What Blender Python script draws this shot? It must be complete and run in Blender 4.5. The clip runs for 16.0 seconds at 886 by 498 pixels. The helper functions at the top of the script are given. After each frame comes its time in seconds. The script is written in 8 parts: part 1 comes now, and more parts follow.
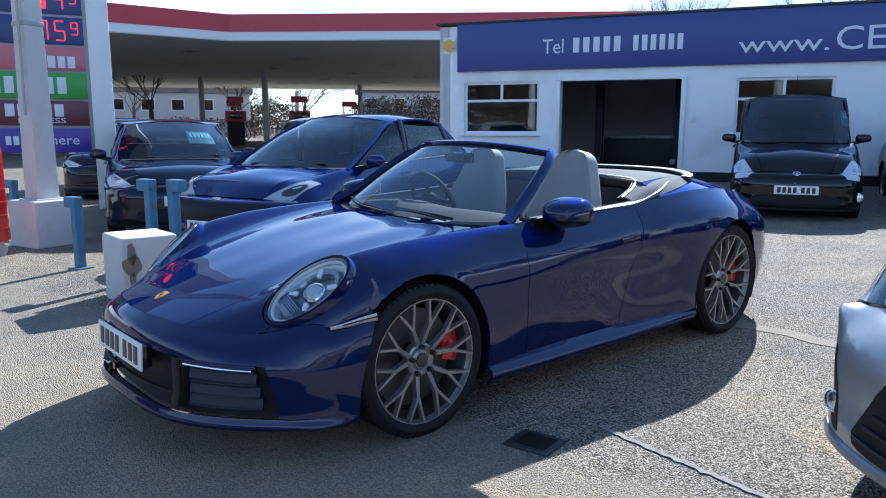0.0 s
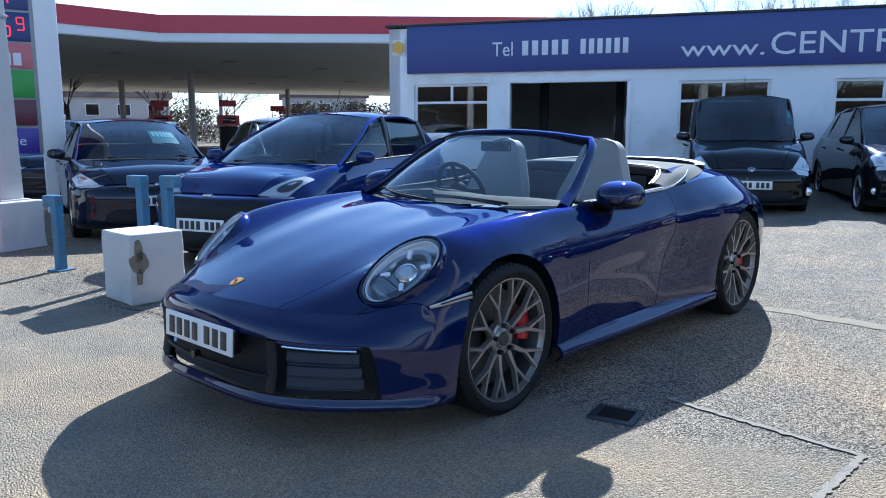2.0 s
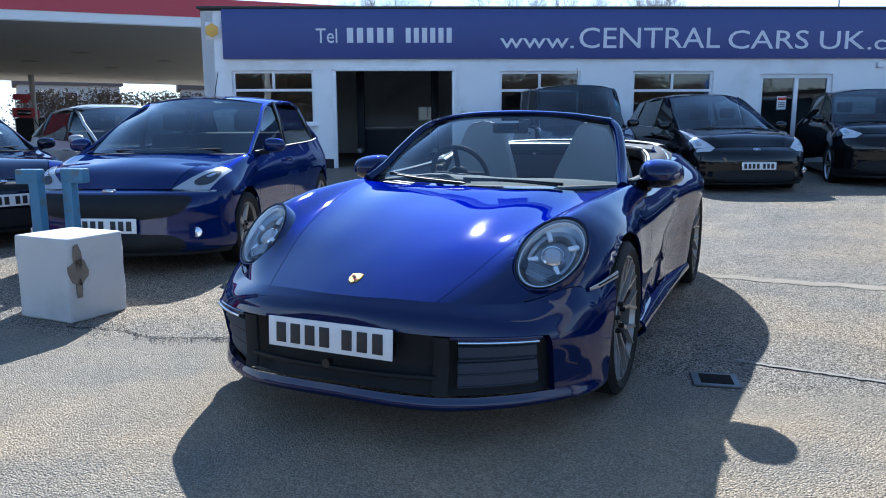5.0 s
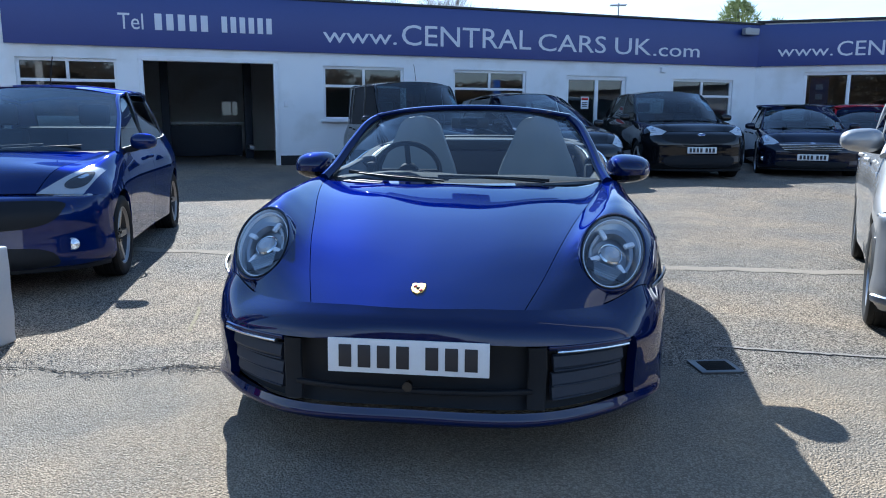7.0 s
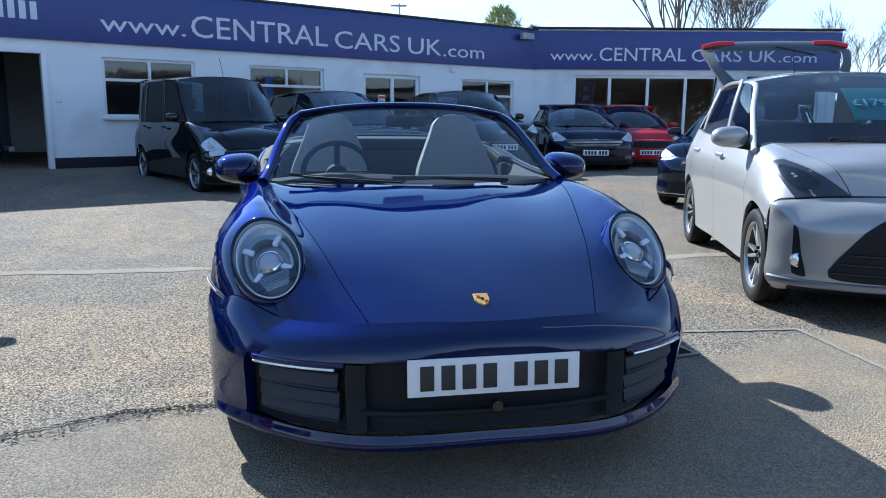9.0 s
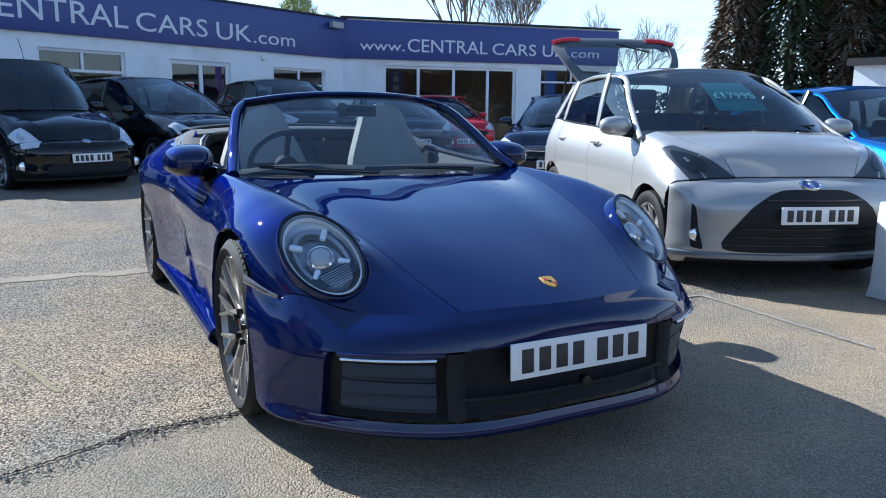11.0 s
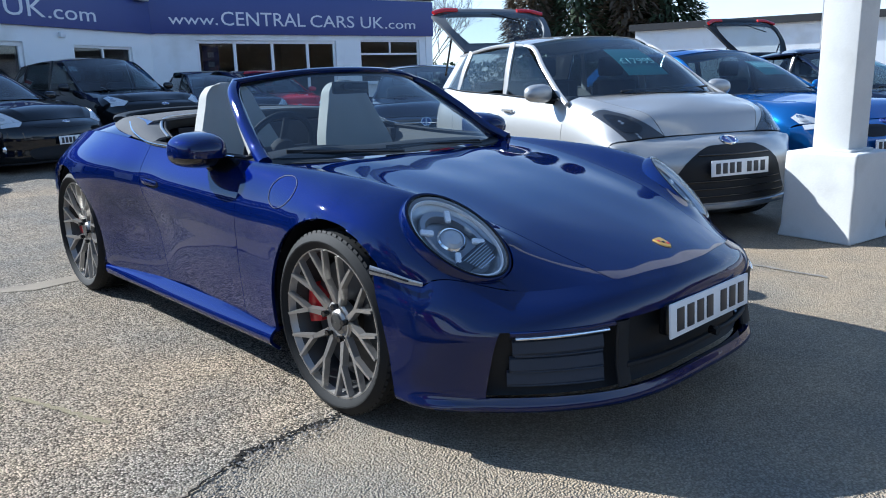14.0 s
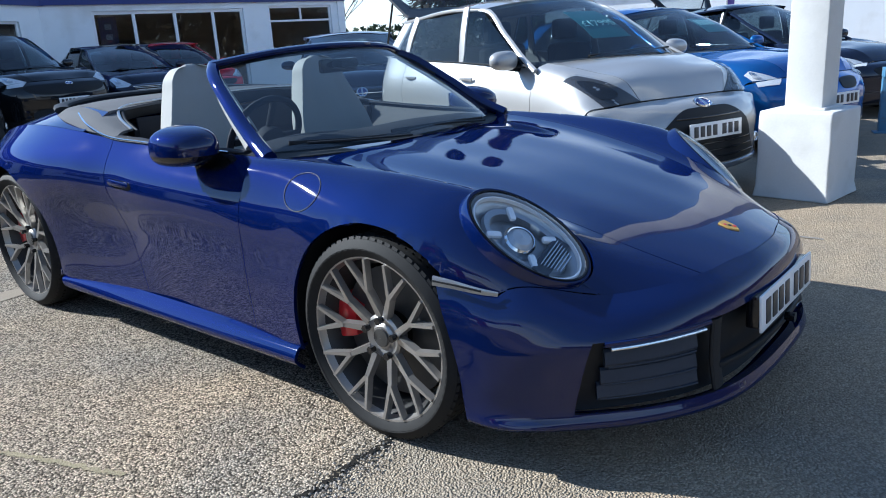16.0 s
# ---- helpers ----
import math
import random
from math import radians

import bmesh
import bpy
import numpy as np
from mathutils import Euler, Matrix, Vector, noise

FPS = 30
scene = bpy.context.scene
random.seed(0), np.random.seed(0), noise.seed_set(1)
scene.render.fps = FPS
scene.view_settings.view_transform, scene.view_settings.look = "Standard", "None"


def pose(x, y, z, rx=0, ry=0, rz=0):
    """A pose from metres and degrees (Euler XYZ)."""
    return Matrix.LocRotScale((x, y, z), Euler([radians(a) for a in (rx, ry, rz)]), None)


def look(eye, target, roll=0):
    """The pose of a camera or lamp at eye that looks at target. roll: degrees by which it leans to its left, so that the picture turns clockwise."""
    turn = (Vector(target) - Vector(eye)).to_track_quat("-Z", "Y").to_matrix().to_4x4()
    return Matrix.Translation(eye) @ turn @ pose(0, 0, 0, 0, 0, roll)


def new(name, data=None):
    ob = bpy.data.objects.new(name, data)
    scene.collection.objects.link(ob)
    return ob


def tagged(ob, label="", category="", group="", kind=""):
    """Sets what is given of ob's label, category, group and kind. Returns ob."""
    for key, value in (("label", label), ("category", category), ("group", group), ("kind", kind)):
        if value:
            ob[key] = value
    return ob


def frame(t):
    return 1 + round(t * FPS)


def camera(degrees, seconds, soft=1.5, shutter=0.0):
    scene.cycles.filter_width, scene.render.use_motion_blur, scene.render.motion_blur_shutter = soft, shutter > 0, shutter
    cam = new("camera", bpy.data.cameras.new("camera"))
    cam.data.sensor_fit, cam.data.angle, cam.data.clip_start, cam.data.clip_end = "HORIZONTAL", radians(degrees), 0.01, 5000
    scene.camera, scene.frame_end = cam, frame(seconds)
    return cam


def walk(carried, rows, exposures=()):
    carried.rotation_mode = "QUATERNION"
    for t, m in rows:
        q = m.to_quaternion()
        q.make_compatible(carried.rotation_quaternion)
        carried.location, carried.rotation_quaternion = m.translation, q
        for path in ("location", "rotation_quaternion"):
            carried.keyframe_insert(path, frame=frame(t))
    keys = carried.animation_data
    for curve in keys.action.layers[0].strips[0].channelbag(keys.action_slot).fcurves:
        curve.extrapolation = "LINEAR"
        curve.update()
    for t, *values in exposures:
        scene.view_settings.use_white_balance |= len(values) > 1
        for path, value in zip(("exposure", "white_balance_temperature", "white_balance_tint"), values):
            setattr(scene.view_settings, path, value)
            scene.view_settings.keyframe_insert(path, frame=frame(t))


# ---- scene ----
cam = camera(61.6, 16.0, soft=1.0)
PATH = [
    (0, (3.148, -1.92, 1.293), (1.668, -0.615, 0.968), 0.1),
    (0.5, (3.115, -2.017, 1.279), (1.663, -0.678, 0.959), 0.0),
    (1, (3.032, -2.235, 1.254), (1.616, -0.859, 0.94), 0.0),
    (1.5, (2.916, -2.34, 1.22), (1.538, -0.925, 0.909), 0.1),
    (2, (2.729, -2.44, 1.195), (1.392, -0.985, 0.886), -0.0),
    (2.5, (2.568, -2.597, 1.172), (1.28, -1.098, 0.864), -0.2),
    (3, (2.396, -2.81, 1.18), (1.171, -1.26, 0.866), -0.3),
    (3.2, (2.329, -2.821, 1.182), (1.128, -1.254, 0.862), -0.4),
    (5.3, (1.278, -3.137, 1.145), (0.543, -1.307, 0.811), -0.1),
    (5.5, (1.176, -3.13, 1.155), (0.495, -1.279, 0.82), -0.0),
    (6, (0.903, -3.158, 1.146), (0.36, -1.263, 0.81), 0.0),
    (6.5, (0.644, -3.235, 1.16), (0.233, -1.307, 0.821), 0.2),
    (7, (0.405, -3.174, 1.133), (0.145, -1.221, 0.792), 0.2),
    (7.5, (0.17, -3.108, 1.14), (0.064, -1.14, 0.798), 0.3),
    (8, (-0.122, -3.129, 1.142), (-0.075, -1.159, 0.799), 0.4),
    (8.5, (-0.355, -3.086, 1.141), (-0.147, -1.127, 0.799), 0.4),
    (9, (-0.544, -2.97, 1.129), (-0.177, -1.035, 0.786), 0.3),
    (9.5, (-0.742, -2.932, 1.124), (-0.221, -1.033, 0.773), 0.2),
    (9.7, (-0.873, -2.948, 1.12), (-0.286, -1.068, 0.77), 0.4),
    (11.8, (-1.632, -2.582, 1.129), (-0.603, -0.911, 0.743), 0.1),
    (12, (-1.699, -2.574, 1.134), (-0.643, -0.921, 0.744), -0.0),
    (12.5, (-1.808, -2.444, 1.111), (-0.67, -0.849, 0.712), -0.4),
    (13, (-1.924, -2.306, 1.122), (-0.713, -0.768, 0.709), -0.9),
    (13.5, (-2.108, -2.182, 1.125), (-0.834, -0.7, 0.7), -1.2),
    (14, (-2.251, -2.067, 1.135), (-0.92, -0.64, 0.695), -1.6),
    (14.5, (-2.306, -1.907, 1.145), (-0.926, -0.534, 0.687), -2.0),
    (15, (-2.368, -1.742, 1.161), (-0.949, -0.418, 0.681), -2.6),
    (15.5, (-2.424, -1.587, 1.195), (-0.976, -0.305, 0.686), -3.1),
    (16, (-2.341, -1.539, 1.199), (-0.87, -0.296, 0.658), -3.5),
]
walk(cam, [(t, look(eye, target, roll)) for t, eye, target, roll in PATH], exposures=[(0.0, 1.28, 5200, 7.0), (9.0, 1.16, 5300, 7.0), (16.0, 1.07, 5400, 7.0)])

# ---- daylight: low sun behind the showroom, thin bright sky ----
SUN_AZ, SUN_EL = radians(114.5), radians(32.8)
sky_world = bpy.data.worlds.new("sky")
scene.world = sky_world
sky_world.use_nodes = True
wn, wl = sky_world.node_tree.nodes, sky_world.node_tree.links
wn.clear()
w_out, w_bg, w_sky = wn.new("ShaderNodeOutputWorld"), wn.new("ShaderNodeBackground"), wn.new("ShaderNodeTexSky")
w_sky.sky_type, w_sky.sun_disc = "NISHITA", False
w_sky.sun_elevation, w_sky.sun_rotation = SUN_EL, radians(90) - SUN_AZ
w_sky.air_density, w_sky.dust_density, w_sky.ozone_density = 1.0, 0.0, 2.0
w_map, w_tc, w_noise, w_ramp, w_mix = (wn.new("ShaderNodeMapping"), wn.new("ShaderNodeTexCoord"), wn.new("ShaderNodeTexNoise"),
                                       wn.new("ShaderNodeValToRGB"), wn.new("ShaderNodeMixRGB"))
w_map.inputs["Scale"].default_value = (1.2, 1.2, 5.0)
w_noise.inputs["Scale"].default_value, w_noise.inputs["Detail"].default_value, w_noise.inputs["Roughness"].default_value = 2.2, 7.0, 0.6
w_ramp.color_ramp.elements[0].position, w_ramp.color_ramp.elements[1].position = 0.24, 0.66
w_ramp.color_ramp.elements[1].color = (0.92, 0.92, 0.92, 1)
w_mix.inputs["Color2"].default_value = (6.3, 6.7, 7.3, 1)
wl.new(w_tc.outputs["Generated"], w_map.inputs["Vector"])
wl.new(w_map.outputs["Vector"], w_noise.inputs["Vector"])
wl.new(w_noise.outputs["Fac"], w_ramp.inputs["Fac"])
w_sep, w_low, w_mul = wn.new("ShaderNodeSeparateXYZ"), wn.new("ShaderNodeMapRange"), wn.new("ShaderNodeMath")
w_low.interpolation_type = "SMOOTHSTEP"
w_low.inputs["From Min"].default_value, w_low.inputs["From Max"].default_value = 0.14, 0.38
w_low.inputs["To Min"].default_value, w_low.inputs["To Max"].default_value = 1.0, 0.08
w_mul.operation = "MULTIPLY"
wl.new(w_tc.outputs["Generated"], w_sep.inputs["Vector"])
wl.new(w_sep.outputs["Z"], w_low.inputs["Value"])
wl.new(w_ramp.outputs["Color"], w_mul.inputs[0])
wl.new(w_low.outputs["Result"], w_mul.inputs[1])
wl.new(w_mul.outputs[0], w_mix.inputs["Fac"])
wl.new(w_sky.outputs["Color"], w_mix.inputs["Color1"])
wl.new(w_mix.outputs["Color"], w_bg.inputs["Color"])
w_bg.inputs["Strength"].default_value = 0.092
wl.new(w_bg.outputs["Background"], w_out.inputs["Surface"])
sun = new("sun", bpy.data.lights.new("sun", "SUN"))
sun.data.energy, sun.data.angle, sun.data.color = 4.9, radians(0.53), (1.0, 0.93, 0.82)
SUN_DIR = Vector((math.cos(SUN_AZ) * math.cos(SUN_EL), math.sin(SUN_AZ) * math.cos(SUN_EL), math.sin(SUN_EL)))
sun.matrix_world = look(SUN_DIR * 60, (0, 0, 0))

# ---- materials ----
def shader(name):
    m = bpy.data.materials.new(name)
    m.use_nodes = True
    return m, m.node_tree.nodes, m.node_tree.links, m.node_tree.nodes["Principled BSDF"]


def mottled(name, a, b, rough=0.6, metal=0.0, scale=8.0, fine=90.0, bump=0.15, dist=0.004, coat=0.0, rough_b=None, stain=None, spec=0.5):
    """Two tones mixed by noise at two scales, with fine relief."""
    m, n, l, p = shader(name)
    tc = n.new("ShaderNodeTexCoord")
    big, small = n.new("ShaderNodeTexNoise"), n.new("ShaderNodeTexNoise")
    for nd, s, d in ((big, scale, 5), (small, fine, 3)):
        nd.inputs["Scale"].default_value, nd.inputs["Detail"].default_value = s, d
        l.new(tc.outputs["Object"], nd.inputs["Vector"])
    mix = n.new("ShaderNodeMixRGB")
    mix.inputs["Color1"].default_value, mix.inputs["Color2"].default_value = (*a, 1), (*b, 1)
    add = n.new("ShaderNodeMath")
    add.operation = "MULTIPLY_ADD"
    add.inputs[1].default_value = 0.45
    l.new(small.outputs["Fac"], add.inputs[0])
    half = n.new("ShaderNodeMath")
    half.operation = "MULTIPLY"
    half.inputs[1].default_value = 0.6
    l.new(big.outputs["Fac"], half.inputs[0])
    l.new(half.outputs[0], add.inputs[2])
    l.new(add.outputs[0], mix.inputs["Fac"])
    last = mix.outputs["Color"]
    if stain:
        st, rp, mx = n.new("ShaderNodeTexNoise"), n.new("ShaderNodeValToRGB"), n.new("ShaderNodeMixRGB")
        st.inputs["Scale"].default_value, st.inputs["Detail"].default_value = stain[1], 6
        rp.color_ramp.elements[0].position, rp.color_ramp.elements[1].position = 0.52, 0.72
        mx.inputs["Color2"].default_value = (*stain[0], 1)
        l.new(tc.outputs["Object"], st.inputs["Vector"])
        l.new(st.outputs["Fac"], rp.inputs["Fac"])
        l.new(rp.outputs["Color"], mx.inputs["Fac"])
        l.new(last, mx.inputs["Color1"])
        last = mx.outputs["Color"]
    l.new(last, p.inputs["Base Color"])
    p.inputs["Metallic"].default_value, p.inputs["Roughness"].default_value = metal, rough
    p.inputs["Specular IOR Level"].default_value = spec
    p.inputs["Coat Weight"].default_value = coat
    p.inputs["Coat Roughness"].default_value = 0.04
    if bump:
        bp = n.new("ShaderNodeBump")
        bp.inputs["Strength"].default_value, bp.inputs["Distance"].default_value = bump, dist
        l.new(small.outputs["Fac"], bp.inputs["Height"])
        l.new(bp.outputs["Normal"], p.inputs["Normal"])
    return m


def car_paint(name, colour, metal=0.55, rough=0.32, glint=1.35):
    """Metallic base under clear lacquer, with a little dust and orange peel."""
    m, n, l, p = shader(name)
    tc, fl, du = n.new("ShaderNodeTexCoord"), n.new("ShaderNodeTexNoise"), n.new("ShaderNodeTexNoise")
    fl.inputs["Scale"].default_value, fl.inputs["Detail"].default_value = 900, 1
    du.inputs["Scale"].default_value, du.inputs["Detail"].default_value = 3, 6
    l.new(tc.outputs["Object"], fl.inputs["Vector"])
    l.new(tc.outputs["Object"], du.inputs["Vector"])
    mix = n.new("ShaderNodeMixRGB")
    mix.inputs["Color1"].default_value = (*[c * 0.75 for c in colour], 1)
    mix.inputs["Color2"].default_value = (*[min(1, c * glint) for c in colour], 1)
    l.new(fl.outputs["Fac"], mix.inputs["Fac"])
    l.new(mix.outputs["Color"], p.inputs["Base Color"])
    p.inputs["Metallic"].default_value, p.inputs["Roughness"].default_value = metal, rough
    top = max(colour)
    p.inputs["Specular Tint"].default_value = (*[c / top for c in colour], 1)
    p.inputs["Specular IOR Level"].default_value = 0.0
    p.inputs["Coat Weight"].default_value, p.inputs["Coat IOR"].default_value = 1.0, 1.5
    rg = n.new("ShaderNodeMapRange")
    rg.inputs["From Min"].default_value, rg.inputs["From Max"].default_value = 0.4, 0.75
    rg.inputs["To Min"].default_value, rg.inputs["To Max"].default_value = 0.018, 0.040
    l.new(du.outputs["Fac"], rg.inputs["Value"])
    l.new(rg.outputs["Result"], p.inputs["Coat Roughness"])
    return m


def glass(name, tint, gloss_rough=0.01, ior=1.5):
    """A thin tinted pane: it lets light straight through and reflects by angle."""
    m, n, l, p = shader(name)
    n.remove(p)
    out = n["Material Output"]
    tr, gl, mx, lw = n.new("ShaderNodeBsdfTransparent"), n.new("ShaderNodeBsdfGlossy"), n.new("ShaderNodeMixShader"), n.new("ShaderNodeLayerWeight")
    tr.inputs["Color"].default_value = (*tint, 1)
    gl.inputs["Roughness"].default_value = gloss_rough
    lw.inputs["Blend"].default_value = 0.5
    steep, gloss = n.new("ShaderNodeMath"), n.new("ShaderNodeMath")
    straight = ((ior - 1) / (ior + 1)) ** 2
    steep.operation, steep.inputs[1].default_value = "POWER", 5.0
    gloss.operation, gloss.inputs[1].default_value, gloss.inputs[2].default_value = "MULTIPLY_ADD", 1 - straight, straight
    l.new(lw.outputs["Facing"], steep.inputs[0])
    l.new(steep.outputs[0], gloss.inputs[0])
    l.new(gloss.outputs[0], mx.inputs["Fac"])
    l.new(tr.outputs["BSDF"], mx.inputs[1])
    l.new(gl.outputs["BSDF"], mx.inputs[2])
    l.new(mx.outputs["Shader"], out.inputs["Surface"])
    return m


def plain(name, colour, rough=0.5, metal=0.0, coat=0.0):
    return mottled(name, [c * 0.9 for c in colour], [min(1, c * 1.08) for c in colour], rough, metal, 14, 160, 0.05, 0.001, coat)


def glow(name, colour, strength):
    m, n, l, p = shader(name)
    p.inputs["Base Color"].default_value = (*colour, 1)
    p.inputs["Emission Color"].default_value = (*colour, 1)
    p.inputs["Emission Strength"].default_value = strength
    return m


def ground_material():
    """Worn car-park asphalt: pale exposed aggregate, large patches, stains."""
    m, n, l, p = shader("asphalt")
    tc = n.new("ShaderNodeTexCoord")
    vor, patch, grit, tint = n.new("ShaderNodeTexVoronoi"), n.new("ShaderNodeTexNoise"), n.new("ShaderNodeTexNoise"), n.new("ShaderNodeTexNoise")
    vor.inputs["Scale"].default_value = 132
    for nd, s, d in ((patch, 0.55, 6), (grit, 210, 2), (tint, 2.3, 7)):
        nd.inputs["Scale"].default_value, nd.inputs["Detail"].default_value = s, d
    for nd in (vor, patch, grit, tint):
        l.new(tc.outputs["Object"], nd.inputs["Vector"])
    stone = n.new("ShaderNodeValToRGB")
    stone.color_ramp.elements[0].position, stone.color_ramp.elements[1].position = 0.0, 1.0
    stone.color_ramp.elements[0].color, stone.color_ramp.elements[1].color = (0.16, 0.140, 0.112, 1), (0.70, 0.615, 0.50, 1)
    sep = n.new("ShaderNodeSeparateColor")
    l.new(vor.outputs["Color"], sep.inputs["Color"])
    l.new(sep.outputs["Red"], stone.inputs["Fac"])
    # dark binder between the stones
    gap = n.new("ShaderNodeValToRGB")
    gap.color_ramp.elements[0].position, gap.color_ramp.elements[1].position = 0.42, 0.74
    gap.color_ramp.elements[0].color, gap.color_ramp.elements[1].color = (1, 1, 1, 1), (0.24, 0.235, 0.23, 1)
    l.new(vor.outputs["Distance"], gap.inputs["Fac"])
    bound = n.new("ShaderNodeMixRGB")
    bound.blend_type = "MULTIPLY"
    bound.inputs["Fac"].default_value = 1
    l.new(stone.outputs["Color"], bound.inputs["Color1"])
    l.new(gap.outputs["Color"], bound.inputs["Color2"])
    # an older, finer, sandy surface on the near side of the crack
    zone, zmap, zone_n, sandy = n.new("ShaderNodeSeparateXYZ"), n.new("ShaderNodeMath"), n.new("ShaderNodeTexNoise"), n.new("ShaderNodeMixRGB")
    l.new(tc.outputs["Object"], zone.inputs["Vector"])
    zone_n.inputs["Scale"].default_value, zone_n.inputs["Detail"].default_value = 1.1, 5
    l.new(tc.outputs["Object"], zone_n.inputs["Vector"])
    slope = n.new("ShaderNodeMath")
    slope.operation, slope.inputs[1].default_value = "MULTIPLY_ADD", -0.16
    l.new(zone.outputs["X"], slope.inputs[0])
    l.new(zone.outputs["Y"], slope.inputs[2])
    zmap.operation, zmap.inputs[1].default_value = "MULTIPLY_ADD", 0.9
    l.new(zone_n.outputs["Fac"], zmap.inputs[0])
    l.new(slope.outputs[0], zmap.inputs[2])
    edge = n.new("ShaderNodeMapRange")
    edge.inputs["From Min"].default_value, edge.inputs["From Max"].default_value = 0.44, 0.56
    edge.inputs["To Min"].default_value, edge.inputs["To Max"].default_value = 0.62, 0.0
    l.new(zmap.outputs[0], edge.inputs["Value"])
    sandy.inputs["Color2"].default_value = (0.37, 0.315, 0.24, 1)
    l.new(edge.outputs["Result"], sandy.inputs["Fac"])
    l.new(bound.outputs["Color"], sandy.inputs["Color1"])
    big = n.new("ShaderNodeValToRGB")
    big.color_ramp.elements[0].position, big.color_ramp.elements[1].position = 0.44, 0.58
    big.color_ramp.elements[0].color, big.color_ramp.elements[1].color = (0.86, 0.87, 0.88, 1), (1.06, 0.99, 0.90, 1)
    l.new(patch.outputs["Fac"], big.inputs["Fac"])
    mid = n.new("ShaderNodeValToRGB")
    mid.color_ramp.elements[0].position, mid.color_ramp.elements[1].position = 0.35, 0.7
    mid.color_ramp.elements[0].color, mid.color_ramp.elements[1].color = (0.84, 0.85, 0.87, 1), (1.08, 1.04, 0.99, 1)
    l.new(tint.outputs["Fac"], mid.inputs["Fac"])
    m1, m2 = n.new("ShaderNodeMixRGB"), n.new("ShaderNodeMixRGB")
    for mx, a, b in ((m1, sandy, big), (m2, m1, mid)):
        mx.blend_type = "MULTIPLY"
        mx.inputs["Fac"].default_value = 1
        l.new(a.outputs["Color"], mx.inputs["Color1"])
        l.new(b.outputs["Color"], mx.inputs["Color2"])
    l.new(m2.outputs["Color"], p.inputs["Base Color"])
    p.inputs["Roughness"].default_value = 0.82
    p.inputs["Specular IOR Level"].default_value = 0.08
    h = n.new("ShaderNodeMath")
    h.operation = "MULTIPLY_ADD"
    h.inputs[1].default_value = 0.5
    l.new(grit.outputs["Fac"], h.inputs[0])
    l.new(vor.outputs["Distance"], h.inputs[2])
    bp = n.new("ShaderNodeBump")
    bp.inputs["Strength"].default_value, bp.inputs["Distance"].default_value = 1.0, 0.010
    bp.invert = True
    l.new(h.outputs[0], bp.inputs["Height"])
    l.new(bp.outputs["Normal"], p.inputs["Normal"])
    return m


ASPHALT = ground_material()
WHITE_WALL = mottled("painted_render", (0.80, 0.815, 0.83), (0.88, 0.89, 0.90), 0.75, 0, 3, 60, 0.25, 0.004, stain=((0.70, 0.70, 0.68), 1.1))
SIGN_BLUE = mottled("sign_blue", (0.026, 0.045, 0.20), (0.034, 0.056, 0.235), 0.38, 0, 1.2, 30, 0.04)
LETTER = mottled("letter_white", (0.62, 0.65, 0.72), (0.70, 0.73, 0.79), 0.5)
UPVC = mottled("white_plastic", (0.76, 0.77, 0.78), (0.83, 0.83, 0.84), 0.35, 0, 6, 80, 0.03)
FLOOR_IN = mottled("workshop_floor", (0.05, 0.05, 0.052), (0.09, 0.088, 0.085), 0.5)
ROOF_FELT = mottled("roof_felt", (0.03, 0.03, 0.032), (0.06, 0.06, 0.06), 0.9)
PANE = glass("window_pane", (0.50, 0.55, 0.58), 0.01, 1.7)
SCREEN = glass("windscreen_glass", (0.60, 0.67, 0.68), 0.012, 1.9)
SCREEN_DARK = glass("shaded_windscreen", (0.44, 0.54, 0.58), 0.015, 1.9)
TINTED = glass("side_glass", (0.45, 0.50, 0.52), 0.01, 1.5)
LENS = glass("lamp_lens", (0.93, 0.95, 0.96), 0.01, 1.6)
BLUE_DEEP = car_paint("deep_blue_metallic", (0.0022, 0.0072, 0.049), 0.17, 0.56, 1.5)
LAMP_INNER = mottled("lamp_inner", (0.30, 0.31, 0.33), (0.42, 0.43, 0.45), 0.28, 0.75)
BLUE_FIESTA = car_paint("bright_blue_metallic", (0.003, 0.013, 0.085), 0.11, 0.36)
BLUE_BMW = car_paint("mid_blue_metallic", (0.014, 0.085, 0.27), 0.45, 0.34)
BLACK_PAINT = car_paint("black_metallic", (0.006, 0.0065, 0.008), 0.1, 0.4)
NAVY_PAINT = car_paint("navy_metallic", (0.005, 0.008, 0.021), 0.1, 0.4)
SILVER_PAINT = car_paint("silver_metallic", (0.42, 0.415, 0.405), 0.50, 0.42, 1.1)
GREY_PAINT = car_paint("steel_grey_metallic", (0.20, 0.22, 0.25), 0.6, 0.35, 1.15)
RED_PAINT = car_paint("bright_red_paint", (0.42, 0.012, 0.02), 0.1, 0.35)
TRIM = mottled("black_plastic", (0.0095, 0.0105, 0.0125), (0.016, 0.0175, 0.020), 0.55, 0, 10, 250, 0.2, 0.001, spec=0.22)
GLOSS_BLACK = plain("gloss_black", (0.008, 0.008, 0.009), 0.12)
SLAT_GREY = mottled("grey_slat_plastic", (0.020, 0.026, 0.040), (0.030, 0.038, 0.056), 0.5, spec=0.3)
# Barrel and brake disc are coloured darker for the shade behind the spokes.
BARREL = mottled("shade_dark_barrel", (0.025, 0.025, 0.026), (0.045, 0.044, 0.043), 0.45, 0.3, 20, 200, 0.05, 0.0005)
DISC = mottled("dark_disc_metal", (0.06, 0.06, 0.06), (0.11, 0.108, 0.105), 0.4, 0.7, 30, 400, 0.1, 0.0005)
